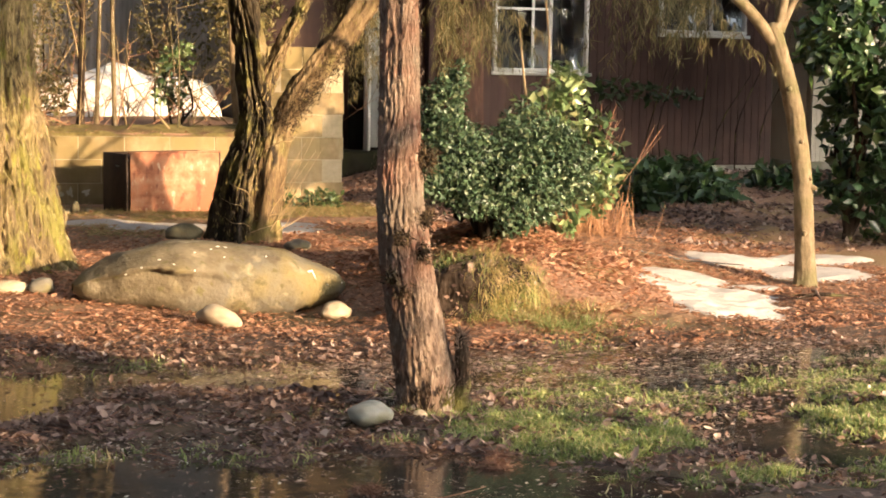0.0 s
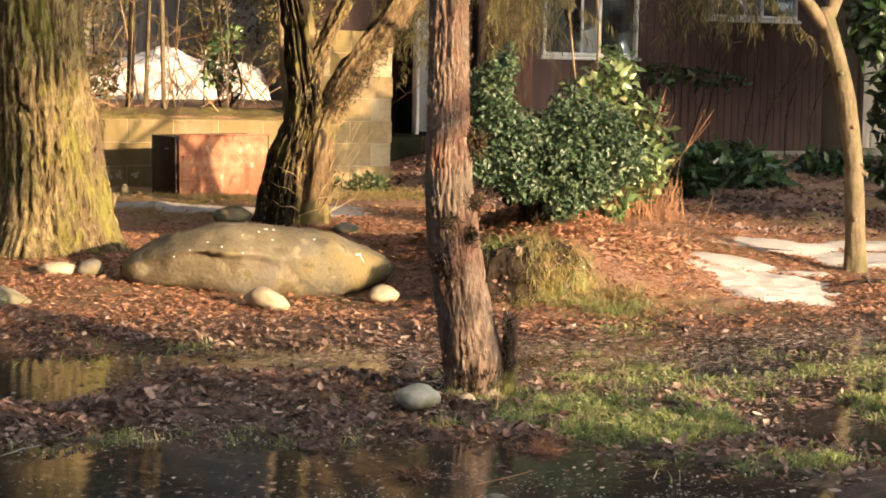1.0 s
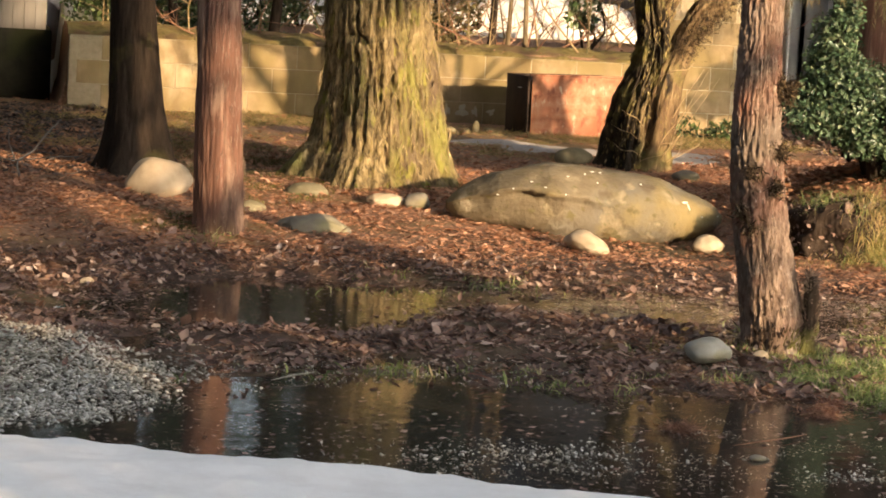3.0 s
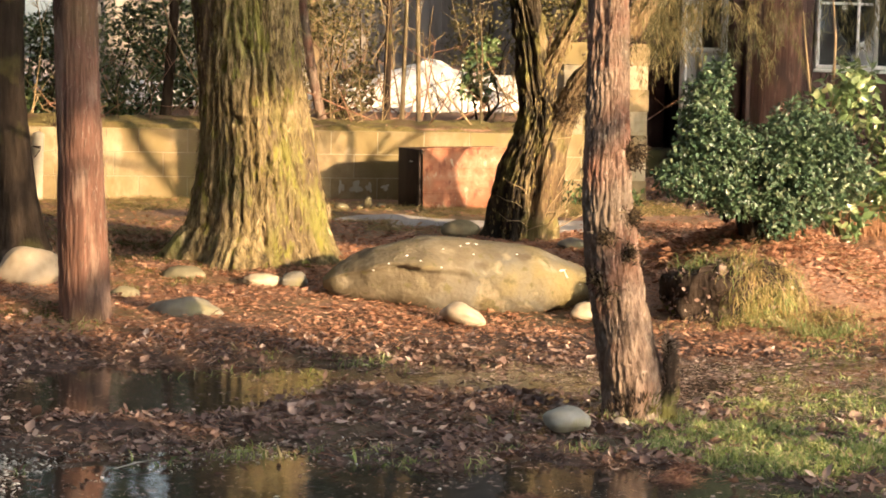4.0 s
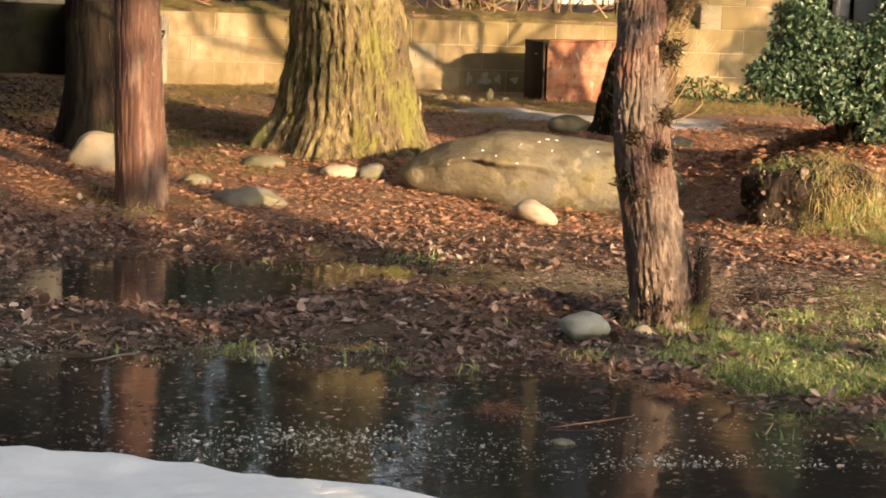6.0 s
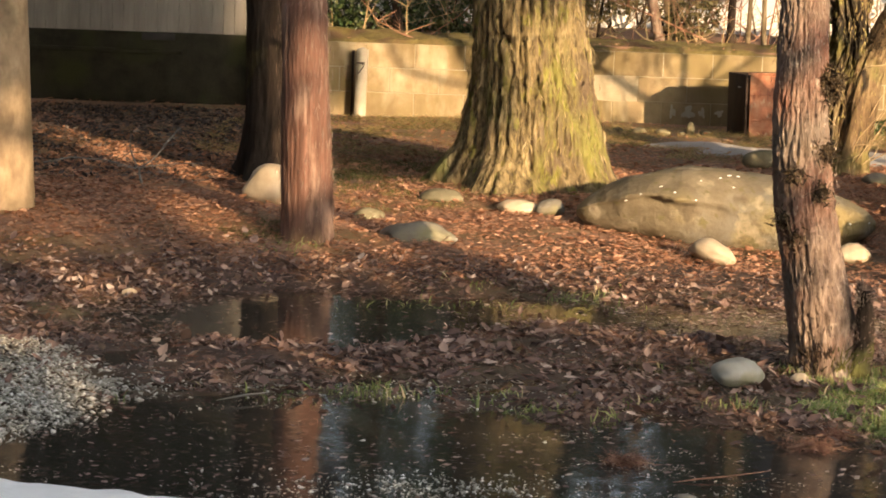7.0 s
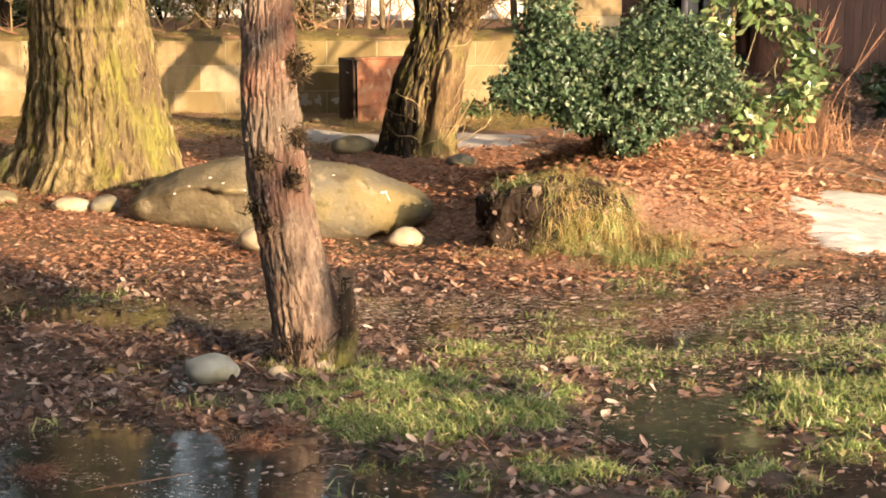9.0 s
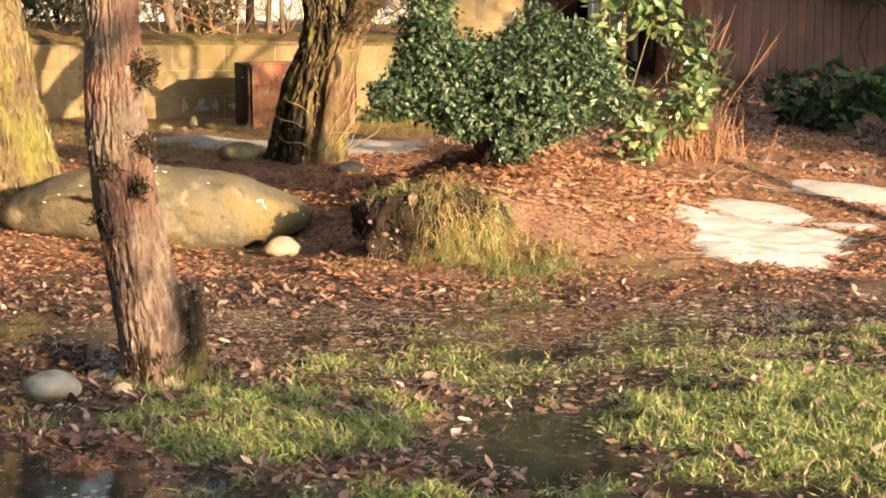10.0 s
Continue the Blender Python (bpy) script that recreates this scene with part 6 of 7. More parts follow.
# crown lobes sit on the sun's rays to the spots they should shade
for base, lobes, n in (((8.2, -6.8, 0), [((7.8, -6.5, 5.6), (1.5, 1.3, 1.6)), ((10.28, -6.5, 4.8), (0.38, 0.5, 1.0)), ((9.6, -6.5, 7.8), (2.3, 1.0, 1.5)), ((10.3, -6.5, 6.2), (1.4, 1.0, 1.1)), ((6.5, -6.5, 4.8), (1.4, 1.0, 1.2)), ((10.6, -6.5, 5.4), (1.2, 0.9, 0.5)), ((8.9, -6.5, 5.9), (1.4, 1.0, 1.2)), ((10.9, -6.5, 6.5), (0.75, 1.0, 1.0)), ((14.0, -6.5, 7.2), (1.5, 1.0, 1.25)), ((12.0, -6.5, 5.35), (0.32, 0.6, 0.4)), ((8.25, -6.5, 3.85), (0.42, 0.5, 0.2)), ((10.6, -6.5, 4.3), (0.08, 0.3, 0.4)), ((11.1, -6.5, 5.85), (0.55, 0.9, 0.72)), ((11.1, -6.0, 7.2), (0.6, 0.6, 0.9))], 36500),
                       ((21.5, -6.5, 0), [((22.1, -6.2, 6.3), (2.9, 1.6, 2.4)), ((20.4, -6.2, 5.2), (1.2, 1.1, 1.2)), ((24.5, -6.2, 5.4), (2.2, 1.3, 2.0)), ((18.2, -6.2, 4.4), (1.0, 0.8, 0.6)), ((21.5, -6.2, 4.3), (2.4, 1.1, 0.8))], 16000)):
    tree(base, "unseen broad evergreen tree, added behind the path to shape the shade", bark_dark, [base, (base[0] + 0.1, base[1], 2.5), (base[0], base[1] + 0.3, 5.5)], [0.28, 0.22, 0.1], 20, 40, (0.02, 4, 2), (0.2, 0.15, 5), 2, [([(base[0], base[1] + 0.1, 3.0), tuple(np.array(lobes[k][0]) * [1, 1, 0.9])], [0.1, 0.03]) for k in (1, 2)], lobes, evergreen, n, 0.26, crown_shell=0.35)

# unseen row added to cut southern sky light, open where the sun passes
for i, (x, w, low, off) in enumerate(((-11, 4.2, 1, 0), (-3.5, 4.4, 1, 0), (4, 4.2, 1, 0), (10.3, 4.4, 0, 1.6), (25.0, 4.4, 0, -5.0), (29, 4.2, 1, 0), (36, 4.4, 1, 0))):
    y = -15 + 1.5 * math.sin(2.1 * i)
    tree((x, y, 0), "unseen tall conifer, added behind the path to block southern sky", bark_dark, [(x, y, -0.2), (x + 0.2, y, 6), (x, y, 21)], [0.42, 0.34, 0.05], 20, 40, (0.02, 4, 2), (0.3, 0.15, 5), i, [([(x, y, 11.5), (x + off + w * 0.5, y, 12.6)], [0.12, 0.03]), ([(x, y, 14), (x + off - w * 0.5, y, 15)], [0.12, 0.03])],
         [((x + off, y, 12.2), (w, 1.8, 2.2)), ((x + off, y, 15.4), (w * 0.9, 1.7, 2.4)), ((x + off, y, 19), (w * 0.6, 1.4, 2.4))] + [((x, y, 2.6), (w, 1.9, 2.6)), ((x + 0.3, y, 7.2), (w * 1.05, 1.9, 2.8))] * low, evergreen, 6500 + 5000 * low, 0.62, crown_shell=0.4)
# unseen eastern trees, added to cut the sky's fill light
for i, (x, y, w) in enumerate(((18.5, 8, 2.8), (20.5, 2.5, 3.0), (24.5, -2.5, 3.0))):
    tree((x, y, 0), "unseen dense conifer, added on the east to block sky light", bark_dark, [(x, y, -0.2), (x + 0.2, y, 4), (x, y, 13)], [0.32, 0.26, 0.04], 20, 40, (0.02, 4, 2), (0.3, 0.15, 5), i, [([(x, y, 3), (x + w * 0.6, y, 3.4)], [0.08, 0.02]), ([(x, y, 5), (x - w * 0.6, y, 5.4)], [0.08, 0.02])],
         [((x, y, 2.6), (w, w, 2.0)), ((x, y, 5.8), (w * 0.85, w * 0.85, 2.4)), ((x, y, 9.6), (w * 0.6, w * 0.6, 2.8))], evergreen, 3900, 0.58, crown_shell=0.4)
# unseen western trees, added to deepen the shaded left sides
for i, (x, y, w) in enumerate(((-9, -4, 2.8), (-9.5, 1.2, 2.8), (-8.5, 6.2, 2.6), (-9, 11, 2.6))):
    tree((x, y, 0), "unseen dense conifer, added on the west to block sky light", bark_dark, [(x, y, -0.2), (x + 0.2, y, 4), (x, y, 13)], [0.32, 0.26, 0.04], 20, 40, (0.02, 4, 2), (0.3, 0.15, 5), i, [([(x, y, 3), (x + w * 0.6, y, 3.4)], [0.08, 0.02]), ([(x, y, 5), (x - w * 0.6, y, 5.4)], [0.08, 0.02])],
         [((x, y, 2.6), (w, w, 2.0)), ((x, y, 5.8), (w * 0.85, w * 0.85, 2.4)), ((x, y, 9.6), (w * 0.6, w * 0.6, 2.8))], evergreen, 3900, 0.58, crown_shell=0.4)

# ---- leaf litter, grass, gravel, twigs ----
def litter(n, lo, hi, weight, template, mat, size, name, label, tilt=0.2, lift=0.002, float_at=-9.0):
    x, y = lo[0] + (hi[0] - lo[0]) * rng.random(n), lo[1] + (hi[1] - lo[1]) * rng.random(n)
    keep = rng.random(n) < weight(x, y)
    x, y = x[keep], y[keep]
    z = np.maximum(ground_z(x, y), float_at)
    pos = np.stack([x, y, z + lift + 0.009 * rng.random(len(x))], 1)
    nrm = np.stack([tilt * rng.normal(size=len(x)), tilt * rng.normal(size=len(x)), np.ones(len(x))], 1)
    sz = size[0] + (size[1] - size[0]) * rng.random(len(x)) ** 1.6
    sz = sz[:, None] * np.stack([np.ones(len(x)), 0.45 + 0.7 * rng.random(len(x)), 0.4 + 2.0 * rng.random(len(x))], 1)
    return solo(name, strew(template, frames(nrm, 6.28 * rng.random(len(x))), sz, pos), mat, label, "leaf litter", kind="stuff", at=(0, 0, 0), smooth=False)


def on_stump(x, y):
    return bell(x, y, 5.07, 7.76, 0.3, 0.28) > 0.4


def grass_mask(x, y):
    g = 1.0 * S(0.3, 0.6, bell(x, y, 4.02, 4.62, 0.55, 0.62)) + 1.0 * S(0.3, 0.65, bell(x, y, 5.75, 4.3, 0.85, 1.0)) + 0.58 * bell(x, y, 4.75, 3.65, 0.6, 0.4) + 0.4 * bell(x, y, 4.05, 3.75, 0.6, 0.3) + 0.35 * bell(x, y, 4.85, 5.0, 0.4, 0.4) + 0.45 * bell(x, y, 4.5, 5.6, 0.35, 0.4)
    g = g + 0.46 * bell(x, y, 5.3, 5.8, 1.4, 0.6) + 0.5 * bell(x, y, 6.6, 5.6, 0.8, 0.6) + 0.4 * bell(x, y, 5.6, 5.5, 0.6, 0.3) + 0.62 * bell(x, y, 2.4, 4.66, 1.4, 0.2) + 0.5 * bell(x, y, 2.5, 6.7, 0.8, 0.4) + 0.9 * bell(x, y, 2.72, 4.42, 0.22, 0.1) + 0.7 * bell(x, y, 2.1, 4.75, 0.2, 0.1) + 0.5 * bell(x, y, 3.0, 5.3, 0.3, 0.15) + 0.6 * bell(x, y, 5.3, 6.95, 0.4, 0.25) + 0.75 * bell(x, y, 1.6, 7.6, 0.22, 0.16) + 0.4 * bell(x, y, 2.9, 7.0, 0.4, 0.25)
    g = np.clip(g, 0, 0.95)
    n = 0.6 * fbm(x * 4, y * 6, 51) + 0.4 * fbm(x * 13, y * 18, 57)
    return S(0.0, 0.09, n - (0.70 - 0.36 * g)) * S(0.05, 0.2, g) * (0.4 + 0.6 * S(-0.02, 0.0, ground_z(x, y)))


def leaf_mask(x, y):
    z = ground_z(x, y)
    m = 0.35 + 0.65 * S(-0.012, 0.015, z)
    m = m * (1 - 0.45 * bell(x, y, 1.6, 4.75, 1.0, 0.4)) * (1 - 0.55 * S(3.3, 3.9, x) * (1 - S(4.3, 4.8, y))) * (1 - 0.8 * grass_mask(x, y)) * (1 - on_stump(x, y)) * (1 - 0.9 * bell(x, y, 0.7, 4.6, 0.6, 0.9)) * (1 - 0.3 * S(4.2, 5.0, x) * (1 - S(6.3, 6.9, y))) * (0.16 + 1.0 * S(0.28, 0.62, 0.65 * fbm(x * 2.3, y * 2.3, 61) + 0.35 * fbm(x * 7, y * 9, 63)))
    m = np.where(z < -0.004, 0.08 + 0.18 * S(-0.022, -0.006, z) * S(3.2, 4.4, x), m) * (1 - 0.75 * S(10.6, 11.8, y) * (1 - S(4.0, 5.0, x))) * (1 - 0.4 * S(12.2, 13.5, y))
    return np.where((lawn_snow(x, y) > 0.002) | (strip_snow(x, y) > 0.0), 0.012 + 0.06 * (fbm(x * 6, y * 9, 69) > 0.6), m)


# share of dry, sun-brightened leaves: follows wet ground and the edge of sunlight
def dry_sunlit_part(x, y):
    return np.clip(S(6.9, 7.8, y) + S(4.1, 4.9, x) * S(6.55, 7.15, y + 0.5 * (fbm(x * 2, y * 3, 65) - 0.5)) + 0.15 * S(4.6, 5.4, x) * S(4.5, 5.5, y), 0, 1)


litter(170000, (-0.2, 3.4), (8.4, 7.9), lambda x, y: leaf_mask(x, y) * (1 - dry_sunlit_part(x, y)), FLAKE, damp_shade_litter, (0.012, 0.05), "leaf_litter", "damp brown fallen leaves, coloured darker for the shade", 0.42, 0.002)
litter(30000, (-0.2, 3.4), (8.4, 7.9), lambda x, y: leaf_mask(x, y) * (1 - dry_sunlit_part(x, y)), DRY, damp_shade_litter, (0.025, 0.065), "leaf_litter", "larger damp leaves lying among the rest", 0.45, 0.006)
litter(235000, (-0.4, 5.8), (8.8, 12.5), lambda x, y: leaf_mask(x, y) * dry_sunlit_part(x, y), FLAKE, litter_mat, (0.012, 0.042), "leaf_litter", "dry orange-brown fallen leaves, coloured brighter for the sun", 0.18, 0.003)
litter(21000, (-0.4, 6.2), (8.8, 12.5), lambda x, y: leaf_mask(x, y) * dry_sunlit_part(x, y), DRY, litter_mat, (0.024, 0.06), "leaf_litter", "larger curled dry leaves among the rest", 0.22, 0.004)
litter(15000, (4.4, 7.6), (7.4, 10.6), lambda x, y: S(0.15, 0.6, bell(x, y, 5.9, 8.95, 1.0, 0.9)) * (1 - on_stump(x, y)) * (lawn_snow(x, y) <= 0.0), DRY, litter_mat, (0.026, 0.07), "leaf_litter", "curled orange-brown leaves heaped on the mound", 0.3, 0.006)
litter(900, (5.9, 8.9), (7.3, 10.2), lambda x, y: bell(x, y, 6.6, 9.6, 0.6, 0.4), (NEEDLE[0] * [1, 1.0, 0.5], NEEDLE[1]), rust_straw, (0.12, 0.32), "dry_straw", "fallen orange stalks lying before the shrubs", 0.12, 0.012)
# blackened leaves paint in the shade on the ground below the cedars
litter(36000, (-2.2, 9.3), (2.2, 15.0), lambda x, y: S(9.3, 10.0, y + 0.35 * x) * (1 - S(0.9, 1.9, x)) * (0.35 + 0.6 * fbm(x * 3, y * 3, 89)), FLAKE, shade_litter, (0.025, 0.07), "leaf_litter", "damp leaves under the cedars, blackened for the shade there", 0.3)
litter(60000, (-0.2, 3.3), (8.0, 7.0), lambda x, y: (0.55 * leaf_mask(x, y) + 0.05) * (0.15 + 0.85 * S(-0.03, 0.0, ground_z(x, y))), FLAKE, pale_flake, (0.004, 0.013), "leaf_crumbs", "bleached crumbs of leaves on wet ground", 0.2, 0.001, 0.0)
litter(95000, (-0.2, 3.3), (8.8, 10.0), lambda x, y: leaf_mask(x, y) * (0.8 - 0.45 * dry_sunlit_part(x, y)), (NEEDLE[0] * [1, 1.6, 1.5], NEEDLE[1]), needle_mat, (0.025, 0.085), "needle_litter", "reddish dead conifer needles and sprigs on the ground", 0.22)
# darker leaves put the house-side shade into the ground's colour
litter(42000, (7.0, 10), (13, 17), lambda x, y: 0.25 + 0.7 * (fbm(x * 2, y * 2, 43) > 0.45), FLAKE, damp_shade_litter, (0.03, 0.085), "leaf_litter", "brown fallen leaves before the house, darkened for its shade", 0.4)
litter(30000, (-1.2, 11.0), (8, 16.5), lambda x, y: 0.3 + 0.3 * S(14.9, 15.1, y) * (x > 1.3), FLAKE, litter_mat, (0.02, 0.055), "leaf_litter", "brown fallen leaves by the wall and terrace")
litter(2000, (0.8, 3.2), (6.5, 7.2), lambda x, y: (np.abs(ground_z(x, y) + 0.006) < 0.016) * 0.7, DRY, damp_shade_litter, (0.02, 0.045), "floating_leaves", "wet leaves at the puddles' edge", 0.1, 0.008)
litter(40000, (-2.5, -5.2), (8.0, 3.4), lambda x, y: np.where(bank_depth(x, y) > 0, 0.0, 0.2 + 0.6 * fbm(x * 2, y * 2, 99)), FLAKE, damp_shade_litter, (0.02, 0.06), "leaf_litter", "damp brown leaves along the path", 0.25)
litter(26000, (0.6, 5.6), (4.6, 7.3), lambda x, y: (ground_z(x, y) < 0.006) * (0.12 + 0.75 * (fbm(x * 3, y * 8, 95) > 0.56)) * (1 - 0.92 * S(0.25, 0.6, bell(x, y, 1.85, 6.2, 0.6, 0.75))), FLAKE, damp_shade_litter, (0.012, 0.036), "floating_leaves", "wet leaves matted on the shallow water", 0.08, 0.0, 0.0)
litter(46000, (3.9, 3.4), (7.6, 6.8), lambda x, y: (ground_z(x, y) < 0.004) * (0.10 + 0.6 * S(0.44, 0.6, fbm(x * 3, y * 7, 91))) * (0.12 + 0.6 * S(4.5, 5.2, y)), (FLAKE[0] * [1, 0.7, 1], FLAKE[1]), damp_shade_litter, (0.014, 0.05), "floating_leaves", "pale leaf bits afloat in the soggy grass", 0.05, 0.0, 0.0)
litter(70000, (0.9, 11.2), (5.2, 14.85), lambda x, y: 0.75 * S(0.42, 0.6, fbm(x * 1.6, y * 1.6, 83)) * (1 - 0.9 * (strip_snow(x, y) > 0)), (NEEDLE[0] * [1, 2.0, 1], NEEDLE[1]), straw_mat, (0.03, 0.09), "dry_straw", "flattened yellow-brown winter grass before the wall", 0.35)
litter(26000, (5.0, 12.9), (7.2, 14.8), lambda x, y: 0.8 * S(0.4, 0.55, fbm(x * 1.8, y * 1.8, 85)), (NEEDLE[0] * [1, 2.0, 1], NEEDLE[1]), straw_mat, (0.03, 0.08), "dry_straw", "yellow-brown winter grass at the wall's corner", 0.5)
litter(32000, (3.6, 4.3), (7.8, 6.9), lambda x, y: S(-0.02, 0.01, 0.02 - ground_z(x, y)) * (0.1 + 0.8 * S(0.42, 0.6, fbm(x * 2.4, y * 5, 93))) * (1 - 0.7 * S(0.3, 0.6, bell(x, y, 4.02, 4.62, 0.55, 0.62))), (NEEDLE[0] * [1, 2.2, 0.3], NEEDLE[1]), pale_flake, (0.015, 0.05), "floating_straw", "pale dead grass blades lying on the wet ground", 0.06, 0.004, 0.0)
n = 60000
x, y = 0.9 + 2.3 * rng.random(n), 7.3 + 4.2 * rng.random(n)
k = rng.random(n) < S(0.1, 0.45, bell(x, y, 2.3, 10.3, 0.55, 0.7) + 0.8 * bell(x, y, 1.55, 7.85, 0.2, 0.3) + 0.7 * bell(x, y, 2.2, 9.3, 0.3, 0.3) + 0.7 * bell(x, y, 1.9, 6.95, 0.5, 0.25)) * S(0.38, 0.5, fbm(x * 5, y * 5, 87))
x, y = x[k], y[k]
solo("moss", strew(BLADE, frames(np.stack([0.5 * rng.normal(size=len(x)), 0.5 * rng.normal(size=len(x)), np.ones(len(x))], 1), 6.28 * rng.random(len(x))), 0.014 + 0.02 * rng.random(len(x)), np.stack([x, y, ground_z(x, y) + 0.003], 1)), moss_tuft_mat, "olive moss on the ground round the trees", "moss", kind="stuff", at=(0, 0, 0), smooth=False)
FOLD = (np.array([[-0.05, 0, 0], [0.05, 0, 0], [0.042, 0.22, 0.45], [-0.042, 0.22, 0.45], [0, 0.8, 0.52]]), np.array([[0, 1, 2], [0, 2, 3], [3, 2, 4]]))
for n, x0, x1, y0, y1 in ((340000, 3.4, 7.2, 3.3, 6.4), (70000, 1.2, 7.2, 4.4, 7.9)):
    x, y = x0 + (x1 - x0) * rng.random(n), y0 + (y1 - y0) * rng.random(n)
    k = rng.random(n) < grass_mask(x, y) * (0.75 if n > 100000 else 1)
    x, y = x[k], y[k]
    nrm = np.stack([0.45 * rng.normal(size=len(x)), 0.45 * rng.normal(size=len(x)), np.ones(len(x))], 1)
    solo("grass", strew(FOLD, frames(nrm, 6.28 * rng.random(len(x))), (0.024 + 0.042 * rng.random(len(x)) ** 1.5) * (0.55 + 0.8 * fbm(x * 9, y * 9, 77)), np.stack([x, y, np.maximum(ground_z(x, y), -0.016) - 0.004], 1)), grass_mat, "short winter grass in patches between puddles", "grass", kind="stuff", at=(0, 0, 0), smooth=False)


def gravel_mask(x, y):
    g = 3.0 * S(0.35, 0.75, bell(x, y, 0.7, 4.6, 0.62, 0.95)) + 1.1 * bell(x, y, 2.2, 3.45, 0.36, 0.17) + 0.34 * bell(x, y, 1.7, 4.7, 0.9, 0.35) * (0.1 + 0.9 * S(-0.025, 0.0, ground_z(x, y))) + 0.08 * bell(x, y, 3.3, 3.5, 0.9, 0.2) + 1.1 * bell(x, y, 3.3, 3.16, 0.34, 0.13) + 0.04 * bell(x, y, 2.6, 4.3, 1.8, 0.8)
    return np.clip(g * (0.1 + 1.4 * fbm(x * 5, y * 5, 71) ** 1.5) - 0.03, 0, 1)


n = 150000
x, y = -0.6 + 5 * rng.random(n), 3.2 + 3.3 * rng.random(n)
k = rng.random(n) < gravel_mask(x, y)
x, y = x[k], y[k]
zz = np.maximum(ground_z(x, y), -0.003 * rng.random(len(x))) + 0.03 * bell(x, y, 0.75, 4.95, 0.42, 0.75) * rng.random(len(x))
gs = np.where(x < 1.4, 0.0045, 0.0025) + np.where(x < 1.4, 0.011, 0.007) * rng.random(len(x)) ** 2
gs = gs[:, None] * np.stack([1.0 + 0.5 * rng.random(len(x)), 0.6 + 0.5 * rng.random(len(x)), 0.35 + 0.35 * rng.random(len(x))], 1)
tip = np.stack([0.45 * rng.normal(size=len(x)), 0.45 * rng.normal(size=len(x)), np.ones(len(x))], 1)
solo("gravel", strew(CHIP, frames(tip, 6.28 * rng.random(len(x))), gs, np.stack([x, y, zz + 0.003], 1)), gravel_mat, "pale crushed gravel washed into the puddles", "gravel", kind="stuff", at=(0, 0, 0), smooth=False)
litter(17000, (0.8, 3.0), (4.6, 4.6), lambda x, y: (ground_z(x, y) < 0.004) * (0.006 + 0.9 * S(0.58, 0.70, fbm(x * 2.6, y * 6, 97))), FLAKE, pale_flake, (0.004, 0.014), "floating_crumbs", "pale crumbs and bits afloat on the puddle", 0.05, 0.0, 0.0)
litter(7000, (0.8, 3.0), (4.6, 4.6), lambda x, y: (ground_z(x, y) < 0.004) * (0.06 + 0.4 * S(0.52, 0.64, fbm(x * 2.2, y * 5, 98))), FLAKE, damp_shade_litter, (0.012, 0.034), "floating_leaves", "dark sodden leaves afloat on the puddle", 0.05, 0.0, 0.0)

for pts, r, m, label in (([(2.93, 3.66, 0.0), (3.0, 3.672, 0.008), (3.09, 3.70, 0.012), (3.225, 3.79, 0.01)], 0.0026, cane_mat, "thin brown stick lying in the puddle"), ([(1.6, 4.52, 0.012), (1.68, 4.57, 0.02), (1.76, 4.63, 0.02)], 0.004, ash_twig, "short stick at the puddle's edge"), ([(6.0, 9.1, 0.36), (6.5, 9.2, 0.27), (7.0, 9.4, 0.24)], 0.01, twig_mat, "cut branch lying on the mound"), ([(6.5, 9.0, 0.28), (6.85, 9.3, 0.24), (7.1, 9.7, 0.24)], 0.007, cane_mat, "thin branch lying on the leaves"), ([(6.9, 9.6, 0.25), (7.3, 9.3, 0.2), (7.5, 8.9, 0.2)], 0.006, ash_twig, "pale dry stick on the leaves"), ([(7.2, 7.87, 0.10), (7.35, 7.9, 0.12), (7.55, 7.98, 0.11)], 0.014, bark_dark, "short dark stick by the snow"), ([(7.25, 7.98, 0.11), (7.42, 7.85, 0.12), (7.62, 7.82, 0.11)], 0.011, bark_dark, "dark rotten stick by the snow"), ([(7.3, 7.75, 0.1), (7.4, 7.95, 0.13), (7.47, 8.1, 0.12)], 0.012, bark_red, "broken bit of branch by the snow")):
    solo("stick", tube([(a, b, max(c, gz(a, b) + r * 0.8)) for a, b, c in pts], [r * 0.25] + [r] * (len(pts) - 2) + [r * 0.5], 8, 14), m, label, "stick")
for cx, cy, w, k in ((2.825, 3.86, 0.075, 600), (3.41, 4.12, 0.085, 700), (3.52, 4.3, 0.06, 300)):
    sg = thing("cedar_sprig", (cx, cy, 0.0), "clump of dead reddish cedar needles lying at the puddle", "twig", "dead sprigs at the puddle")
    p = np.array([cx, cy, max(0.0, gz(cx, cy))]) + np.abs(rng.normal(size=(k, 3))) * [0, 0, 0.012] + rng.normal(size=(k, 3)) * [w * 0.45, w * 0.35, 0]
    part("needles", strew((NEEDLE[0] * [1, 2.2, 1], NEEDLE[1]), frames(rng.normal(size=(k, 3)) * 0.5 + [0, 0, 1], 0.7 * rng.normal(size=k) + 3.14 * (rng.random(k) < 0.5)), 0.014 + 0.034 * rng.random(k), p), needle_mat, sg, smooth=False)
    part("twig", tube([(cx - w * 0.9, cy, gz(cx, cy) * 0 + 0.004), (cx, cy + 0.01, 0.012), (cx + w, cy - 0.01, 0.006)], [0.003, 0.003, 0.0015], 6, 8), twig_mat, sg)
wt_ = thing("fallen_branch", (0.83, 9.15, 0.19), "bleached forked branch lying on the leaves", "branch")
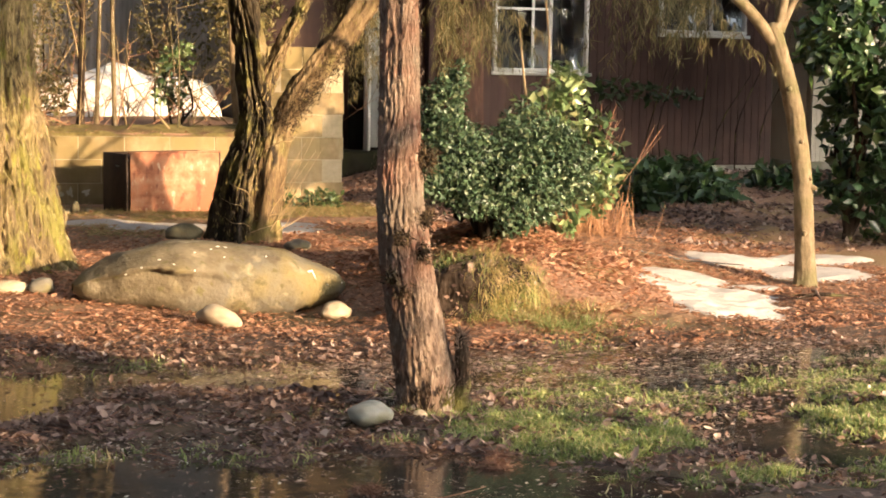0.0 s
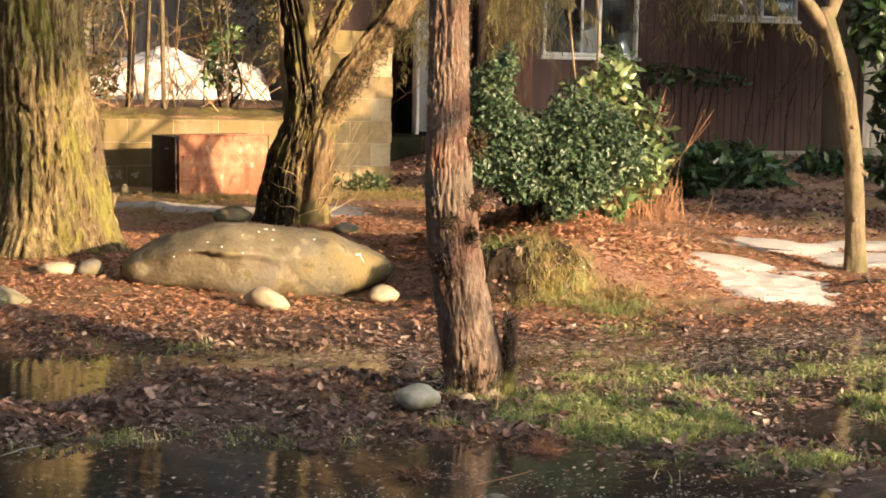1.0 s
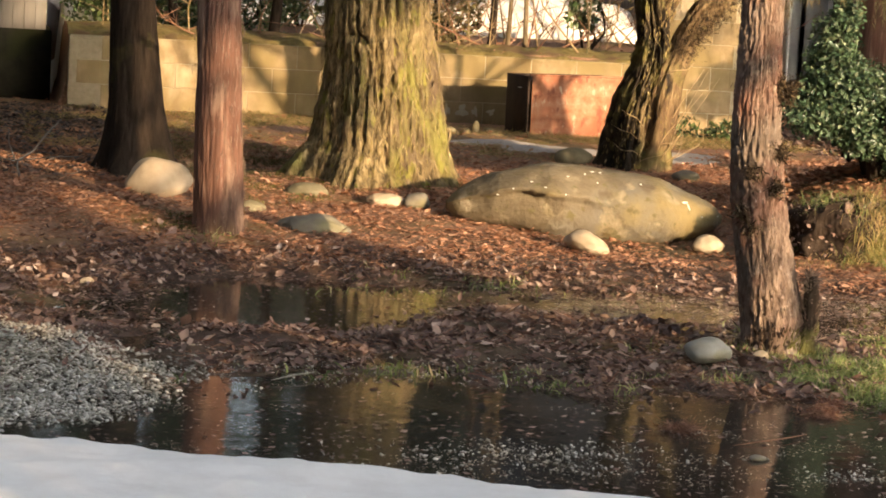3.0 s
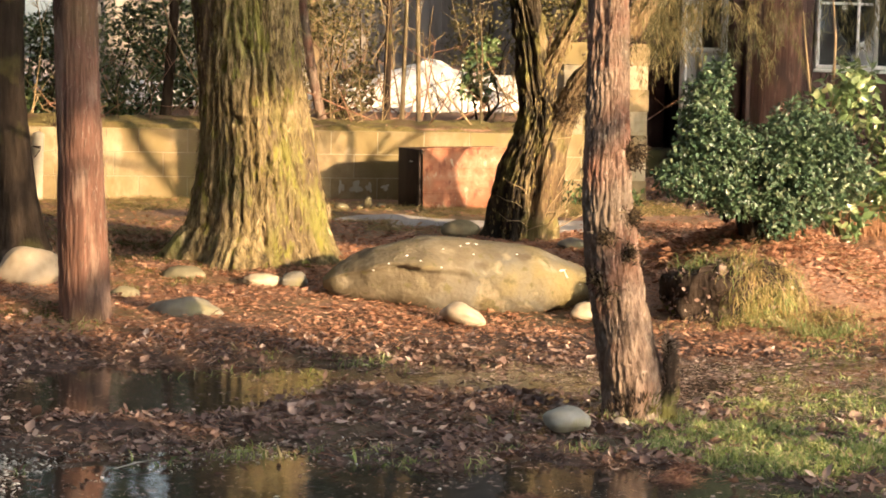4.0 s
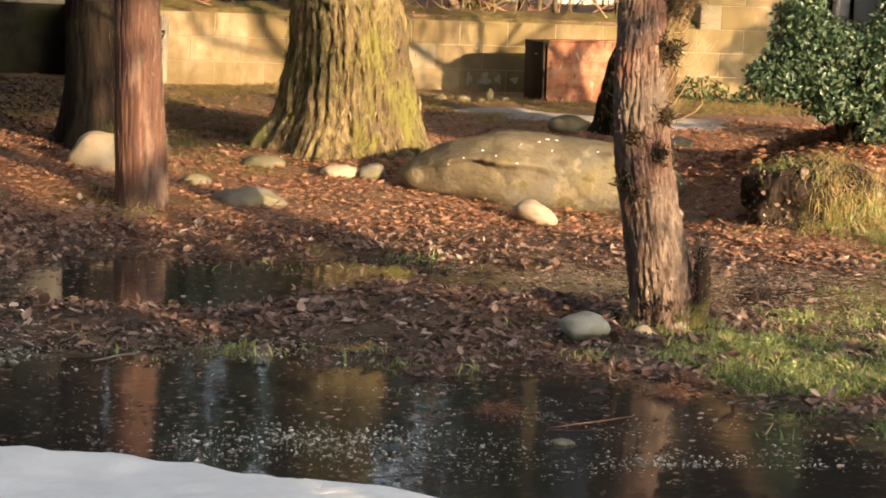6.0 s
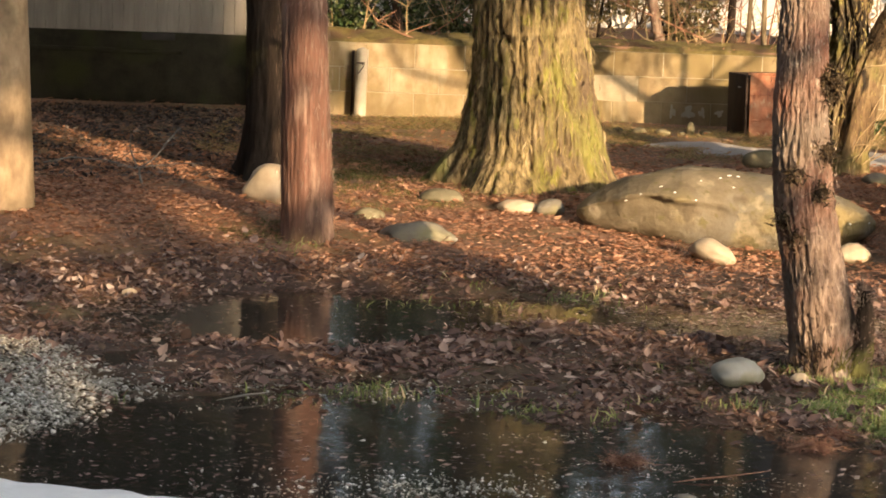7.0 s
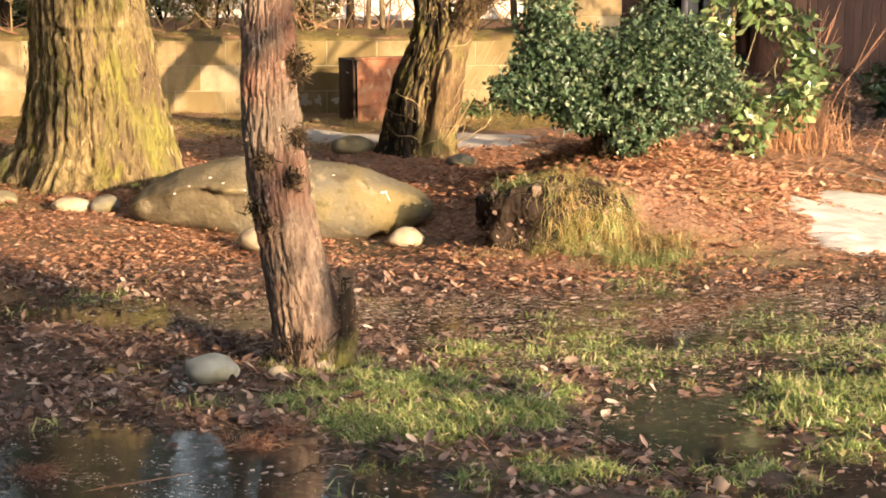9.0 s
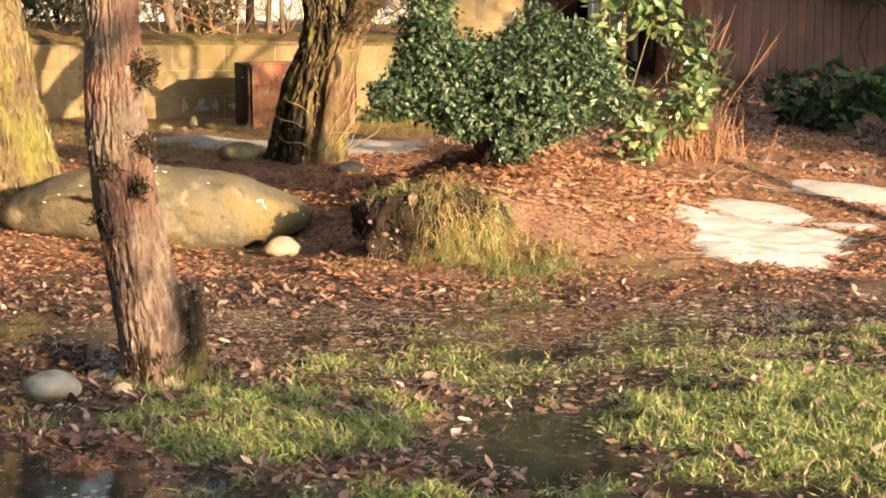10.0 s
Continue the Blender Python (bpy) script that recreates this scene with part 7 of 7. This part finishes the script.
for pts, r in (([(0.30, 9.15, 0.30), (0.45, 9.15, 0.335), (0.63, 9.15, 0.325), (0.79, 9.15, 0.285)], 0.008), ([(0.835, 9.15, 0.16), (0.80, 9.15, 0.28), (0.89, 9.15, 0.345), (0.95, 9.15, 0.43), (1.02, 9.15, 0.51)], 0.012), ([(0.795, 9.15, 0.29), (0.76, 9.15, 0.38), (0.755, 9.15, 0.46)], 0.007), ([(0.93, 9.15, 0.42), (0.99, 9.13, 0.42)], 0.004), ([(0.8, 9.15, 0.29), (1.0, 9.12, 0.32), (1.15, 9.1, 0.33)], 0.006)):
    part("bough", tube(pts, [r * 0.6, r * 0.5, r * 0.4] + [r * 0.4] * (len(pts) - 3) if len(pts) > 2 else [r, r * 0.5], 8, 14), ash_twig, wt_)

# ---- pieces: blocks and boards, last ----
def piece(name, me, at, parent):
    ob = new(name, me)
    ob.parent = parent
    ob.location = Vector(at) - root_of(parent).location
    return ob


full = mesh_of("block", *box(-0.1965, 0.1965, -0.05, 0.05, -0.0955, 0.0955, 0.003), block_mat, False)
half = mesh_of("block", *box(-0.096, 0.096, -0.05, 0.05, -0.0955, 0.0955, 0.003), block_mat, False)
for row in range(7):
    z = 0.21 + 0.1 + 0.198 * row - 0.002
    x0 = 3.73 - 0.4 * 6 + (0.2 if row % 2 == 1 else 0)
    for i in range(15):
        x = x0 + 0.4 * i + 0.0
        if row >= 3 and x < 6.5 or x > 6.95 or x < 1.4:
            continue
        piece("block", full, (x, 14.926 + 0.002 * rng.normal(), z), wall)
    if row % 2 == 0:
        piece("block", half, (7.0, 14.926, z), wall)


def boards(parent, mat, x0, x1, step, y, spans):
    for i in range(int(round((x1 - x0) / step))):
        a = x0 + step * i
        for s0, s1, z0, z1 in spans:
            if s0 - 1e-6 <= a + step / 2 <= s1:
                key = (mat.name, round(step, 3), round(z1 - z0, 3))
                if key not in SHARED:
                    SHARED[key] = mesh_of("board", *box(-step / 2 + 0.0008, step / 2 - 0.0008, -0.012, 0.012, -(z1 - z0) / 2, (z1 - z0) / 2, 0.003), mat, False)
                piece("board", SHARED[key], (a + step / 2, y, (z0 + z1) / 2), parent)


SHARED = {}
boards(house, siding_red, 8.92, 13.06, 0.0881, HY + 0.02, [(8.9, 9.64, 0.46, 4.1), (9.64, 10.74, 0.46, 1.38), (9.64, 10.74, 2.63, 4.1), (10.74, 11.6, 0.46, 4.1), (11.6, 12.68, 0.46, 1.82), (11.6, 12.68, 2.71, 4.1), (12.68, 13.1, 0.46, 4.1)])
boards(shed, siding_cream, 14.04, 16.2, 0.0592, 17.73, [(13, 17, 0.46, 3.98)])
boards(grey, siding_grey, -3.5, 1.10, 0.092, GYY + 0.02, [(-8, 2, 0.80, 4.3)])
fence = thing("fence", (5.5, 20.5, 0.85), "weathered dark vertical board fence behind the terrace", "fence")
part("rail", join(box(2.5, 8.5, 20.53, 20.58, 1.3, 1.38), box(2.5, 8.5, 20.53, 20.58, 2.3, 2.38)), fence_mat, fence)
boards(fence, fence_mat, 2.6, 8.4, 0.145, 20.51, [(2, 9, 0.80, 2.75)])
